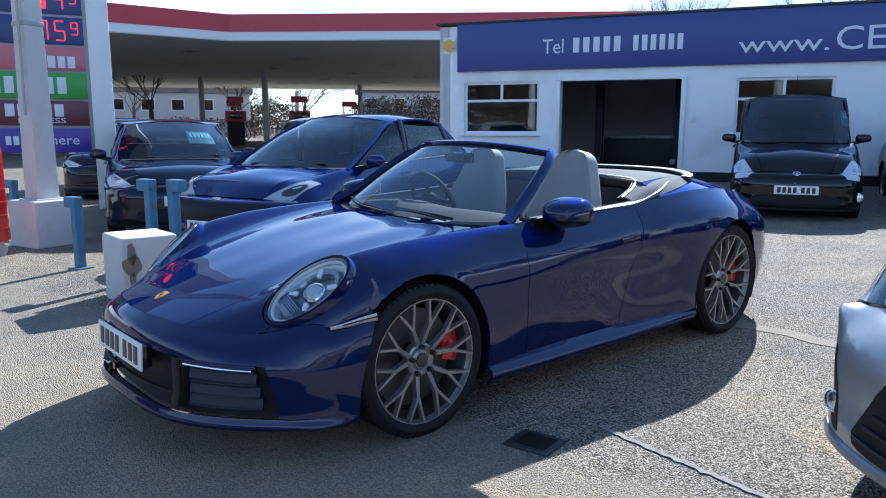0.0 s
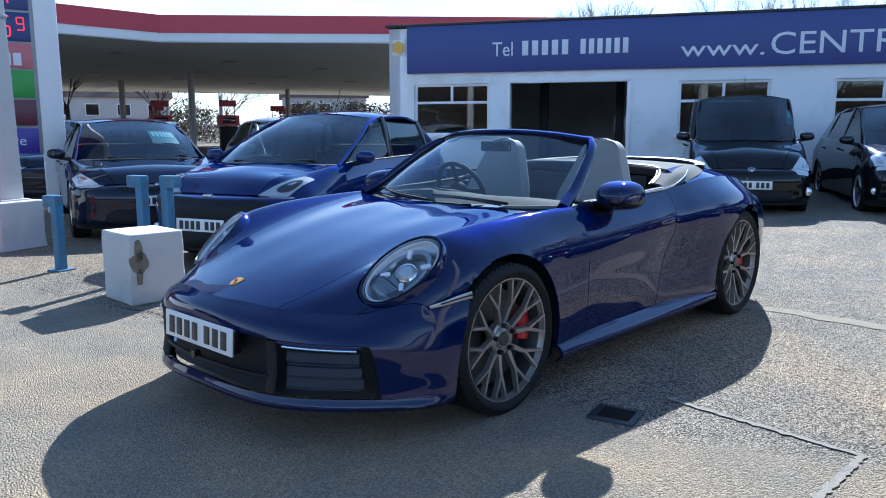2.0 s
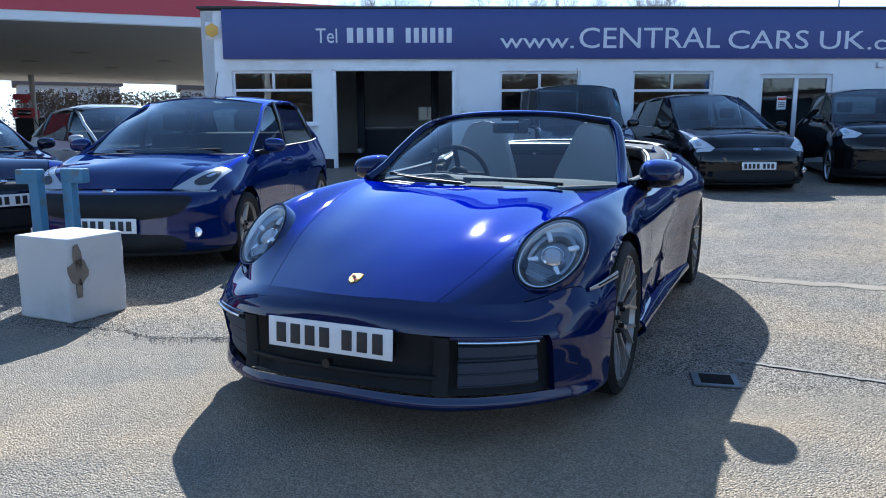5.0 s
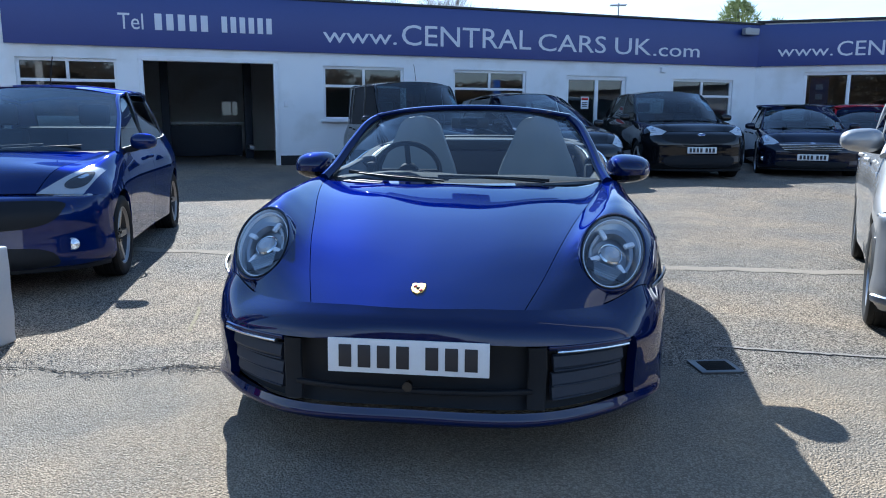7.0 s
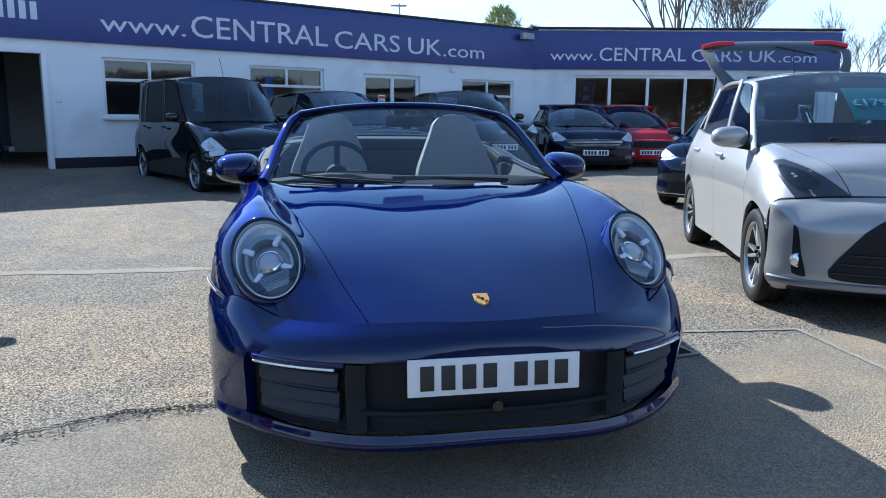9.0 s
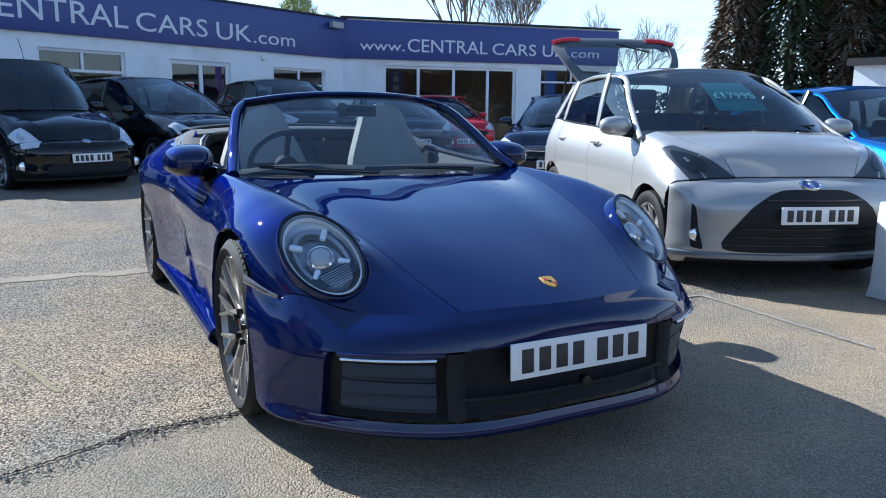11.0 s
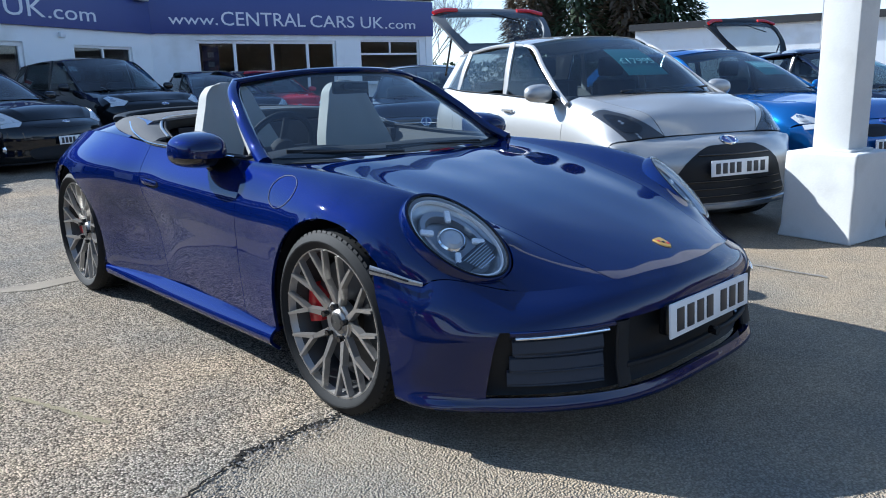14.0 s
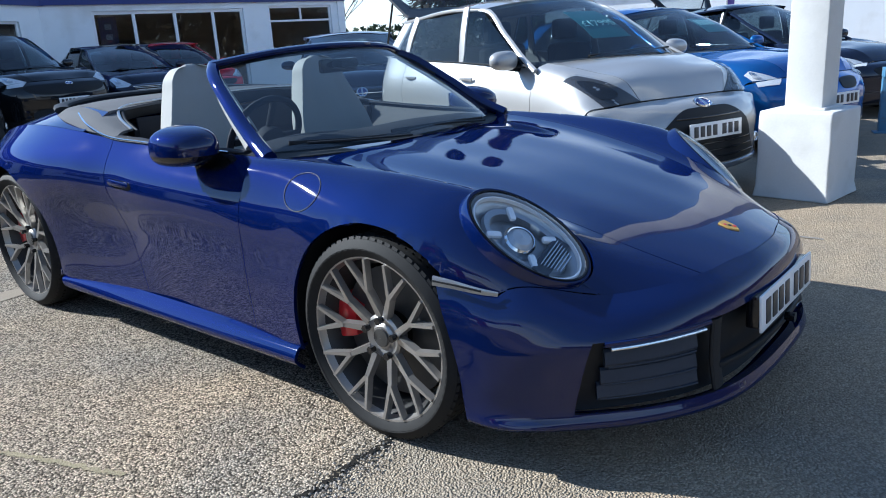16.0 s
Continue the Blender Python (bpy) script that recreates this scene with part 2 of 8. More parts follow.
RUBBER = mottled("tyre_rubber", (0.008, 0.008, 0.008), (0.017, 0.0167, 0.0163), 0.7, 0, 30, 300, 0.3, 0.001, spec=0.22)
ALLOY = mottled("satin_alloy", (0.29, 0.276, 0.258), (0.38, 0.362, 0.34), 0.34, 0.75, 20, 300, 0.05, 0.0005)
ALLOY_SILVER = mottled("silver_alloy", (0.48, 0.48, 0.48), (0.58, 0.58, 0.58), 0.3, 0.85, 20, 300, 0.05, 0.0005)
CHROME = mottled("chrome", (0.72, 0.73, 0.74), (0.80, 0.80, 0.81), 0.08, 1.0, 10, 60, 0.0)
STEEL = mottled("brushed_steel", (0.42, 0.42, 0.41), (0.55, 0.55, 0.54), 0.32, 1.0, 30, 400, 0.1, 0.0005)
CALIPER = plain("red_caliper", (0.50, 0.012, 0.018), 0.3, 0, 0.6)
LEATHER = mottled("pale_grey_leather", (0.27, 0.27, 0.255), (0.34, 0.335, 0.32), 0.65, 0, 6, 220, 0.25, 0.0015, spec=0.2)
DARK_LEATHER = mottled("dark_leather", (0.018, 0.02, 0.025), (0.035, 0.037, 0.045), 0.75, 0, 6, 220, 0.25, 0.0015, spec=0.12)
CANVAS = mottled("grey_tonneau_cover", (0.085, 0.087, 0.092), (0.13, 0.132, 0.138), 0.85, 0, 5, 260, 0.3, 0.0015, spec=0.1)
PLATE_WHITE = plain("plate_white", (0.78, 0.78, 0.77), 0.3)
PLATE_YELLOW = plain("plate_yellow", (0.75, 0.55, 0.04), 0.3)
PLATE_BAR = plain("plate_bar", (0.02, 0.02, 0.025), 0.4)
GOLD = mottled("gold_enamel", (0.50, 0.30, 0.06), (0.68, 0.43, 0.11), 0.5, 0.5)
LAMP_BOWL = mottled("lamp_bowl", (0.44, 0.45, 0.47), (0.58, 0.59, 0.61), 0.25, 0.3)
REFLECTOR = mottled("lamp_reflector", (0.62, 0.64, 0.66), (0.75, 0.76, 0.78), 0.15, 0.95)
RED_LENS = mottled("red_lens", (0.45, 0.01, 0.015), (0.55, 0.02, 0.02), 0.15, 0, 30, 200, 0.0, coat=0.5)
AMBER = mottled("amber_lens", (0.42, 0.10, 0.04), (0.52, 0.16, 0.07), 0.2, 0, 30, 200, 0.0, coat=0.5)
STICKER = plain("cyan_price_card", (0.018, 0.15, 0.19), 0.5)
STICKER_INK = plain("price_ink", (0.28, 0.55, 0.60), 0.5)
CONCRETE = mottled("whitewashed_concrete", (0.50, 0.495, 0.475), (0.62, 0.61, 0.585), 0.85, 0, 4, 70, 0.18, 0.004, stain=((0.48, 0.47, 0.44), 3.5))
BARE = mottled("bare_concrete", (0.15, 0.12, 0.09), (0.26, 0.215, 0.165), 0.9, 0, 20, 150, 0.5, 0.004)
POST_BLUE = mottled("blue_post_paint", (0.05, 0.15, 0.26), (0.08, 0.20, 0.33), 0.5, 0, 9, 120, 0.15, stain=((0.10, 0.12, 0.13), 14))
CAN_RED = mottled("canopy_red", (0.40, 0.03, 0.05), (0.46, 0.04, 0.06), 0.45, 0, 0.8, 20, 0.05)
CAN_WHITE = mottled("canopy_white", (0.70, 0.71, 0.72), (0.78, 0.79, 0.80), 0.5, 0, 0.8, 20, 0.05)
SOFFIT = mottled("canopy_soffit", (0.55, 0.55, 0.53), (0.66, 0.66, 0.64), 0.7, 0, 0.6, 14, 0.05)
GALV = mottled("grey_steel", (0.30, 0.31, 0.32), (0.40, 0.40, 0.41), 0.5, 0.3, 5, 70, 0.1)
BRICK_FAR = mottled("pale_house_render", (0.50, 0.47, 0.43), (0.60, 0.57, 0.53), 0.85, 0, 1, 20, 0.1)
ROOF_TILE = mottled("brown_roof_tile", (0.10, 0.065, 0.05), (0.16, 0.11, 0.085), 0.85, 0, 2, 25, 0.4, 0.02)
# Bark tones are lightened to carry the haze over the far trees.
BARK = mottled("hazy_bark", (0.09, 0.072, 0.058), (0.17, 0.14, 0.115), 0.9, 0, 6, 50, 0.6, 0.01)
FIR = mottled("fir_needles", (0.026, 0.042, 0.018), (0.06, 0.085, 0.035), 0.8, 0, 2, 20, 0.0)
BROWN_LEAF = mottled("dry_foliage", (0.065, 0.047, 0.028), (0.13, 0.092, 0.055), 0.8, 0, 2, 20, 0.0)
LIGHT_LEAF = mottled("spring_foliage", (0.20, 0.25, 0.09), (0.32, 0.36, 0.15), 0.8, 0, 2, 20, 0.0)
WHITE_LINE = mottled("worn_line_paint", (0.19, 0.17, 0.143), (0.31, 0.278, 0.235), 0.95, 0, 20, 120, 0.7, 0.006, stain=((0.15, 0.137, 0.12), 16))
CRACK_LID_BLACK = mottled("crack_shade_and_lid", (0.012, 0.011, 0.010), (0.03, 0.027, 0.024), 0.9, 0, 30, 200, 0.5, 0.004, spec=0.05)
CAR_LAMP = mottled("clear_lamp_inner", (0.58, 0.59, 0.61), (0.74, 0.75, 0.77), 0.25, 0.15, 18, 90, 0.3, 0.004)
LAMP_DARK = mottled("smoked_lamp_inner", (0.03, 0.032, 0.036), (0.06, 0.062, 0.068), 0.25, 0.3, 18, 90, 0.1, 0.002)
HATCH_TRIM = mottled("grey_inner_trim", (0.075, 0.08, 0.088), (0.11, 0.116, 0.125), 0.55, 0, 8, 160, 0.15, 0.002)
CLEAR = glass("clear_tailgate_glass", (0.86, 0.89, 0.89), 0.01, 1.45)
LAMP_WHITE = mottled("bright_lamp_guide", (0.80, 0.81, 0.83), (0.90, 0.90, 0.91), 0.2, 0.1, 10, 60, 0.0)


# ---- building tools ----
def mesh_from(verts, faces, smooth=True):
    me = bpy.data.meshes.new("mesh")
    me.from_pydata([tuple(v) for v in verts], [], faces)
    me.polygons.foreach_set("use_smooth", [smooth] * len(me.polygons))
    me.update()
    return me


def raw(name, verts, faces, material, parent=None, label="", smooth=True):
    me = mesh_from(verts, faces, smooth)
    me.name = name
    if material:
        me.materials.append(material)
    ob = new(name, me)
    ob.parent = parent
    return tagged(ob, label)


def part(name, bm, material, parent=None, label="", smooth=True, sharp=35):
    """One bmesh as one mesh object under its thing."""
    bmesh.ops.recalc_face_normals(bm, faces=bm.faces)
    if smooth:
        lim = math.radians(sharp)
        for e in bm.edges:
            e.smooth = len(e.link_faces) == 2 and e.calc_face_angle(0) < lim
    for f in bm.faces:
        f.smooth = smooth
    me = bpy.data.meshes.new(name)
    bm.to_mesh(me)
    bm.free()
    if material:
        me.materials.append(material)
    ob = new(name, me)
    ob.parent = parent
    return tagged(ob, label)


def thing(name, m, label, category, group="", kind=""):
    e = new(name)
    e.empty_display_size = 0.2
    e.matrix_world = m
    return tagged(e, label, category, group, kind)


def box_bm(size, at=(0, 0, 0), bevel=0.0, seg=2, bm=None, rot=None):
    b = bmesh.new()
    bmesh.ops.create_cube(b, size=1)
    bmesh.ops.scale(b, vec=size, verts=b.verts)
    if bevel:
        bmesh.ops.bevel(b, geom=list(b.edges), offset=bevel, segments=seg, affect="EDGES", profile=0.6)
    if rot:
        bmesh.ops.rotate(b, matrix=Euler([radians(a) for a in rot]).to_matrix(), verts=b.verts)
    bmesh.ops.translate(b, vec=at, verts=b.verts)
    if bm is None:
        return b
    me = bpy.data.meshes.new("t")
    b.to_mesh(me)
    b.free()
    bm.from_mesh(me)
    bpy.data.meshes.remove(me)
    return bm


def box(name, size, at, material, parent=None, bevel=0.006, label="", rot=None):
    return part(name, box_bm(size, at, bevel, rot=rot), material, parent, label)


def cyl_bm(r1, r2, depth, at=(0, 0, 0), seg=24, axis="z", bm=None, bevel=0.0):
    b = bmesh.new()
    bmesh.ops.create_cone(b, cap_ends=True, segments=seg, radius1=r1, radius2=r2, depth=depth)
    if bevel:
        ed = [e for e in b.edges if len(e.link_faces) == 2 and e.calc_face_angle(0) > 1]
        bmesh.ops.bevel(b, geom=ed, offset=bevel, segments=2, affect="EDGES", profile=0.6)
    if axis == "x":
        bmesh.ops.rotate(b, matrix=Matrix.Rotation(radians(90), 3, "Y"), verts=b.verts)
    if axis == "y":
        bmesh.ops.rotate(b, matrix=Matrix.Rotation(radians(-90), 3, "X"), verts=b.verts)
    bmesh.ops.translate(b, vec=at, verts=b.verts)
    if bm is None:
        return b
    me = bpy.data.meshes.new("t")
    b.to_mesh(me)
    b.free()
    bm.from_mesh(me)
    bpy.data.meshes.remove(me)
    return bm


def hermite(pts, per):
    """A smooth run through points (n x 3): per = samples in each interval. Returns samples and their parameter."""
    pts = np.asarray(pts, float)
    n = len(pts)
    d = np.maximum(np.linalg.norm(np.diff(pts, axis=0), axis=1), 1e-6)
    tan = np.zeros_like(pts)
    for i in range(n):
        if i == 0:
            tan[i] = (pts[1] - pts[0]) / d[0]
        elif i == n - 1:
            tan[i] = (pts[-1] - pts[-2]) / d[-1]
        else:
            a, b = (pts[i] - pts[i - 1]) / d[i - 1], (pts[i + 1] - pts[i]) / d[i]
            tan[i] = (a * d[i] + b * d[i - 1]) / (d[i] + d[i - 1])
    out = []
    for i in range(n - 1):
        k = per[i] if hasattr(per, "__len__") else per
        for j in range(k):
            s = j / k
            h00, h10, h01, h11 = 2 * s**3 - 3 * s**2 + 1, s**3 - 2 * s**2 + s, -2 * s**3 + 3 * s**2, s**3 - s**2
            out.append(h00 * pts[i] + h10 * d[i] * tan[i] + h01 * pts[i + 1] + h11 * d[i] * tan[i + 1])
    out.append(pts[-1])
    return np.array(out)


class Surf:
    """A skin over lines (each a list of points, all of one length). at(u, v): u counts the points along the lines, v the lines."""

    def __init__(self, lines, pu=8, pv=8, smooth_v=True):
        self.nl, self.ns = len(lines), len(lines[0])
        self.pu = [pu] * (self.ns - 1) if not hasattr(pu, "__len__") else list(pu)
        self.pv = [pv] * (self.nl - 1) if not hasattr(pv, "__len__") else list(pv)
        along = [hermite(ln, self.pu) for ln in lines]
        self.g = np.array([hermite([a[i] for a in along], self.pv) for i in range(len(along[0]))])
        self.cu, self.cv = np.concatenate([[0], np.cumsum(self.pu)]), np.concatenate([[0], np.cumsum(self.pv)])

    def at(self, u, v):
        a, b = np.interp(u, range(self.ns), self.cu), np.interp(v, range(self.nl), self.cv)
        i, j = min(int(a), self.g.shape[0] - 2), min(int(b), self.g.shape[1] - 2)
        s, t = a - i, b - j
        g = self.g
        return (g[i, j] * (1 - s) + g[i + 1, j] * s) * (1 - t) + (g[i, j + 1] * (1 - s) + g[i + 1, j + 1] * s) * t

    def normal(self, u, v, out):
        e = 0.06
        n = np.cross(self.at(min(u + e, self.ns - 1), v) - self.at(max(u - e, 0), v), self.at(u, min(v + e, self.nl - 1)) - self.at(u, max(v - e, 0)))
        n = n / max(np.linalg.norm(n), 1e-9)
        return n if n @ np.asarray(out) >= 0 else -n

    def quads(self):
        nu, nv = self.g.shape[:2]
        idx = lambda i, j: i * nv + j
        faces = [(idx(i, j), idx(i, j + 1), idx(i + 1, j + 1), idx(i + 1, j)) for i in range(nu - 1) for j in range(nv - 1)]
        uv = [(i, j) for i in range(nu - 1) for j in range(nv - 1)]
        return self.g.reshape(-1, 3).copy(), faces, uv


def folded(name, verts, faces, material, parent, mid, label="", gap=0.0018, depth=0.012):
    """A body panel: its free edges are drawn in by the gap and folded inwards, away from mid's outside."""
    used = sorted({i for f in faces for i in f})
    pos = {k: n for n, k in enumerate(used)}
    bm = bmesh.new()
    vs = [bm.verts.new(verts[k]) for k in used]
    for f in faces:
        q = []
        for k in f:
            if vs[pos[k]] not in q:
                q.append(vs[pos[k]])
        if len(q) > 2:
            try:
                bm.faces.new(q)
            except ValueError:
                pass
    bmesh.ops.remove_doubles(bm, verts=bm.verts, dist=0.0002)
    bmesh.ops.recalc_face_normals(bm, faces=bm.faces)
    bm.normal_update()
    c = Vector(mid)
    if sum(f.normal.dot(f.calc_center_median() - c) * f.calc_area() for f in bm.faces) < 0:
        bmesh.ops.reverse_faces(bm, faces=bm.faces)
        bm.normal_update()
    edges = [e for e in bm.edges if len(e.link_faces) == 1]
    pull, normal = {}, {}
    for e in edges:
        f = e.link_faces[0]
        for v in e.verts:
            inward = f.calc_center_median() - (e.verts[0].co + e.verts[1].co) / 2
            pull[v] = pull.get(v, Vector()) + inward.normalized()
            normal[v] = v.normal.copy()
    low = {}
    for v, p in pull.items():
        if p.length > 1e-6:
            v.co += p.normalized() * gap
        low[v] = bm.verts.new(v.co - normal[v] * depth)
    for e in edges:
        a, b = e.link_loops[0].vert, e.link_loops[0].link_loop_next.vert
        try:
            bm.faces.new((b, a, low[a], low[b]))
        except ValueError:
            pass
    for f in bm.faces:
        f.smooth = True
    bm.normal_update()
    for e in bm.edges:
        e.smooth = len(e.link_faces) == 2 and e.calc_face_angle(0) < radians(48)
    me = bpy.data.meshes.new(name)
    bm.to_mesh(me)
    bm.free()
    me.materials.append(material)
    ob = new(name, me)
    ob.parent = parent
    return tagged(ob, label)


def skin(name, surf, quad, material, parent, out, off=0.004, depth=0.012, n=(8, 6), bulge=0.0, label="", clip=None):
    """A slab that follows a surface over a four-cornered patch of its (u, v), standing off by off."""
    nu, nv = n
    top, low = [], []
    for i in range(nu + 1):
        for j in range(nv + 1):
            s, t = i / nu, j / nv
            if clip:
                s, t = clip(s, t)
            uv = [(quad[0][k] * (1 - s) + quad[1][k] * s) * (1 - t) + (quad[3][k] * (1 - s) + quad[2][k] * s) * t for k in (0, 1)]
            p, nn = surf.at(*uv), surf.normal(*uv, out)
            top.append(p + nn * (off + bulge * 16 * s * (1 - s) * t * (1 - t)))
            low.append(p + nn * (off - depth))
    k = len(top)
    idx = lambda i, j: i * (nv + 1) + j
    faces = [(idx(i, j), idx(i + 1, j), idx(i + 1, j + 1), idx(i, j + 1)) for i in range(nu) for j in range(nv)]
    rim = [idx(i, 0) for i in range(nu + 1)] + [idx(nu, j) for j in range(1, nv + 1)] + [idx(i, nv) for i in range(nu - 1, -1, -1)] + [idx(0, j) for j in range(nv - 1, 0, -1)]
    faces += [(rim[i], rim[(i + 1) % len(rim)], rim[(i + 1) % len(rim)] + k, rim[i] + k) for i in range(len(rim))]
    bm = bmesh.new()
    vs = [bm.verts.new(p) for p in top + low]
    for f in faces:
        bm.faces.new([vs[q] for q in f])
    return part(name, bm, material, parent, label)


def round_quad(s, t, p=3.2):
    """Pulls a square patch into a rounded one."""
    a, b = 2 * s - 1, 2 * t - 1
    m = max(abs(a), abs(b))
    if m < 1e-6:
        return s, t
    r = m / (abs(a / m) ** p + abs(b / m) ** p) ** (1 / p)
    a, b = a / m * r, b / m * r
    return (a + 1) / 2, (b + 1) / 2


def patch(name, corners, material, parent, bulge=0.0, n=(8, 8), thick=0.006, label="", axis=None, edge_bow=(0, 0, 0, 0)):
    """A curved pane between four corners (in order round), bulging along axis or its normal."""
    c = [Vector(p) for p in corners]
    nrm = (c[2] - c[0]).cross(c[3] - c[1]).normalized() if axis is None else Vector(axis).normalized()
    bm = bmesh.new()
    rows = [[], []]
    for side, d in ((0, 0.0), (1, -thick)):
        for i in range(n[0] + 1):
            row = []
            for j in range(n[1] + 1):
                s, t = i / n[0], j / n[1]
                p = c[0].lerp(c[1], s).lerp(c[3].lerp(c[2], s), t)
                p = p + nrm * (bulge * (1 - (2 * s - 1) ** 2) ** 1.0 * 0.5 + bulge * (1 - (2 * t - 1) ** 2) * 0.5 + d)
                row.append(bm.verts.new(p))
            rows[side].append(row)
    for i in range(n[0]):
        for j in range(n[1]):
            bm.faces.new((rows[0][i][j], rows[0][i + 1][j], rows[0][i + 1][j + 1], rows[0][i][j + 1]))
            bm.faces.new((rows[1][i][j], rows[1][i][j + 1], rows[1][i + 1][j + 1], rows[1][i + 1][j]))
    for side in (0, n[1]):
        for i in range(n[0]):
            bm.faces.new((rows[0][i][side], rows[0][i + 1][side], rows[1][i + 1][side], rows[1][i][side]))
    for side in (0, n[0]):
        for j in range(n[1]):
            bm.faces.new((rows[0][side][j], rows[0][side][j + 1], rows[1][side][j + 1], rows[1][side][j]))
    return part(name, bm, material, parent, label)


def sweep(name, pts, material, parent, width=0.02, height=None, up=(0, 0, 1), seg=10, per=6, closed=False, label="", power=2.6, taper=None):
    """A bar of rounded section along a smooth run of points."""
    height = height or width
    run = hermite(list(pts) + ([pts[0]] if closed else []), per)
    if closed:
        run = run[:-1]
    m = len(run)
    bm = bmesh.new()
    rings = []
    for i, p in enumerate(run):
        a = run[(i + 1) % m] if closed or i < m - 1 else run[i]
        b = run[i - 1] if closed or i else run[i]
        d = Vector(a - b).normalized()
        side = d.cross(Vector(up)).normalized()
        top = side.cross(d)
        k = 1.0 if taper is None else taper(i / max(1, m - 1))
        ring = []
        for j in range(seg):
            an = 2 * math.pi * j / seg
            cx, sx = math.cos(an), math.sin(an)
            rr = (abs(cx) ** power + abs(sx) ** power) ** (-1 / power)
            ring.append(bm.verts.new(Vector(p) + side * (cx * rr * width / 2 * k) + top * (sx * rr * height / 2 * k)))
        rings.append(ring)
    for i in range(m if closed else m - 1):
        r0, r1 = rings[i], rings[(i + 1) % m]
        for j in range(seg):
            bm.faces.new((r0[j], r0[(j + 1) % seg], r1[(j + 1) % seg], r1[j]))
    if not closed:
        bm.faces.new(rings[0])
        bm.faces.new(rings[-1])
    return part(name, bm, material, parent, label)


def lathe_bm(profile, seg=48, axis="x", bm=None):
    """Turns (along, radius) pairs round an axis."""
    bm = bm or bmesh.new()
    rings = []
    for a, r in profile:
        ring = []
        for j in range(seg):
            t = 2 * math.pi * j / seg
            ring.append(bm.verts.new((a, r * math.cos(t), r * math.sin(t)) if axis == "x" else (r * math.cos(t), r * math.sin(t), a)))
        rings.append(ring)
    for r0, r1 in zip(rings, rings[1:]):
        for j in range(seg):
            bm.faces.new((r0[j], r0[(j + 1) % seg], r1[(j + 1) % seg], r1[j]))
    return bm


def words(name, text, size, m, material, parent=None, depth=0.006, label="", width=None):
    """Raised lettering in the built-in font, as a mesh; m puts its x to the reading direction and its z to the reader."""
    cu = bpy.data.curves.new("t", "FONT")
    cu.body, cu.size, cu.extrude, cu.resolution_u = text, size, depth, 3
    cu.align_x, cu.align_y = "LEFT", "BOTTOM_BASELINE"
    tmp = bpy.data.objects.new("t", cu)
    me = bpy.data.meshes.new_from_object(tmp)
    bpy.data.objects.remove(tmp)
    bpy.data.curves.remove(cu)
    if width and len(me.vertices):
        xs = [v.co.x for v in me.vertices]
        k = width / (max(xs) - min(xs))
        lo = min(xs)
        for v in me.vertices:
            v.co.x = (v.co.x - lo) * k
    me.materials.clear()
    me.materials.append(material)
    me.name = name
    ob = new(name, me)
    ob.parent = parent
    ob.matrix_local = m
    return tagged(ob, label)


def basis(origin, xdir, zdir):
    """A pose whose x runs along xdir and whose z faces zdir."""
    x, z = Vector(xdir).normalized(), Vector(zdir).normalized()
    y = z.cross(x).normalized()
    z = x.cross(y)
    m = Matrix((x, y, z)).transposed().to_4x4()
    m.translation = Vector(origin)
    return m


# ---- the ground: level car park, rising a little to the showroom ----
WALL_P, WALL_D = Vector((-9.129, 9.523, 0)), Vector((0.8956, 0.4448, 0))
WALL_N = Vector((-0.4448, 0.8956, 0))
WING_P, WING_D = Vector((5.65, 16.86, 0)), Vector((0.9848, -0.1736, 0))


def ground_z(x, y):
    q = -((x - WALL_P.x) * WALL_N.x + (y - WALL_P.y) * WALL_N.y)
    s = min(1, max(0, (8.5 - q) / 8.5))
    return 0.22 * s


def build_ground():
    xs = np.concatenate([np.linspace(-420, -30, 14), np.linspace(-24, 24, 49), np.linspace(30, 420, 14)])
    ys = np.concatenate([np.linspace(-420, -30, 14), np.linspace(-24, 30, 55), np.linspace(36, 420, 14)])
    verts = [(x, y, ground_z(x, y) + 0.004 * noise.noise((x * 0.35, y * 0.35, 0))) for x in xs for y in ys]
    k = len(ys)
    faces = [(i * k + j, (i + 1) * k + j, (i + 1) * k + j + 1, i * k + j + 1) for i in range(len(xs) - 1) for j in range(k - 1)]
    ob = raw("ground", verts, faces, ASPHALT)
    tagged(ob, "worn pale asphalt car park with exposed stones", "ground", kind="structure")


build_ground()


# ---- the showroom: long low white building with a blue fascia, bent at the corner ----
def wall_m(p, d):
    """A pose at the wall's foot: x along the wall, z up, y into the building."""
    n = Vector((-d.y, d.x, 0))
    m = Matrix((d, n, Vector((0, 0, 1)))).transposed().to_4x4()
    m.translation = p
    return m


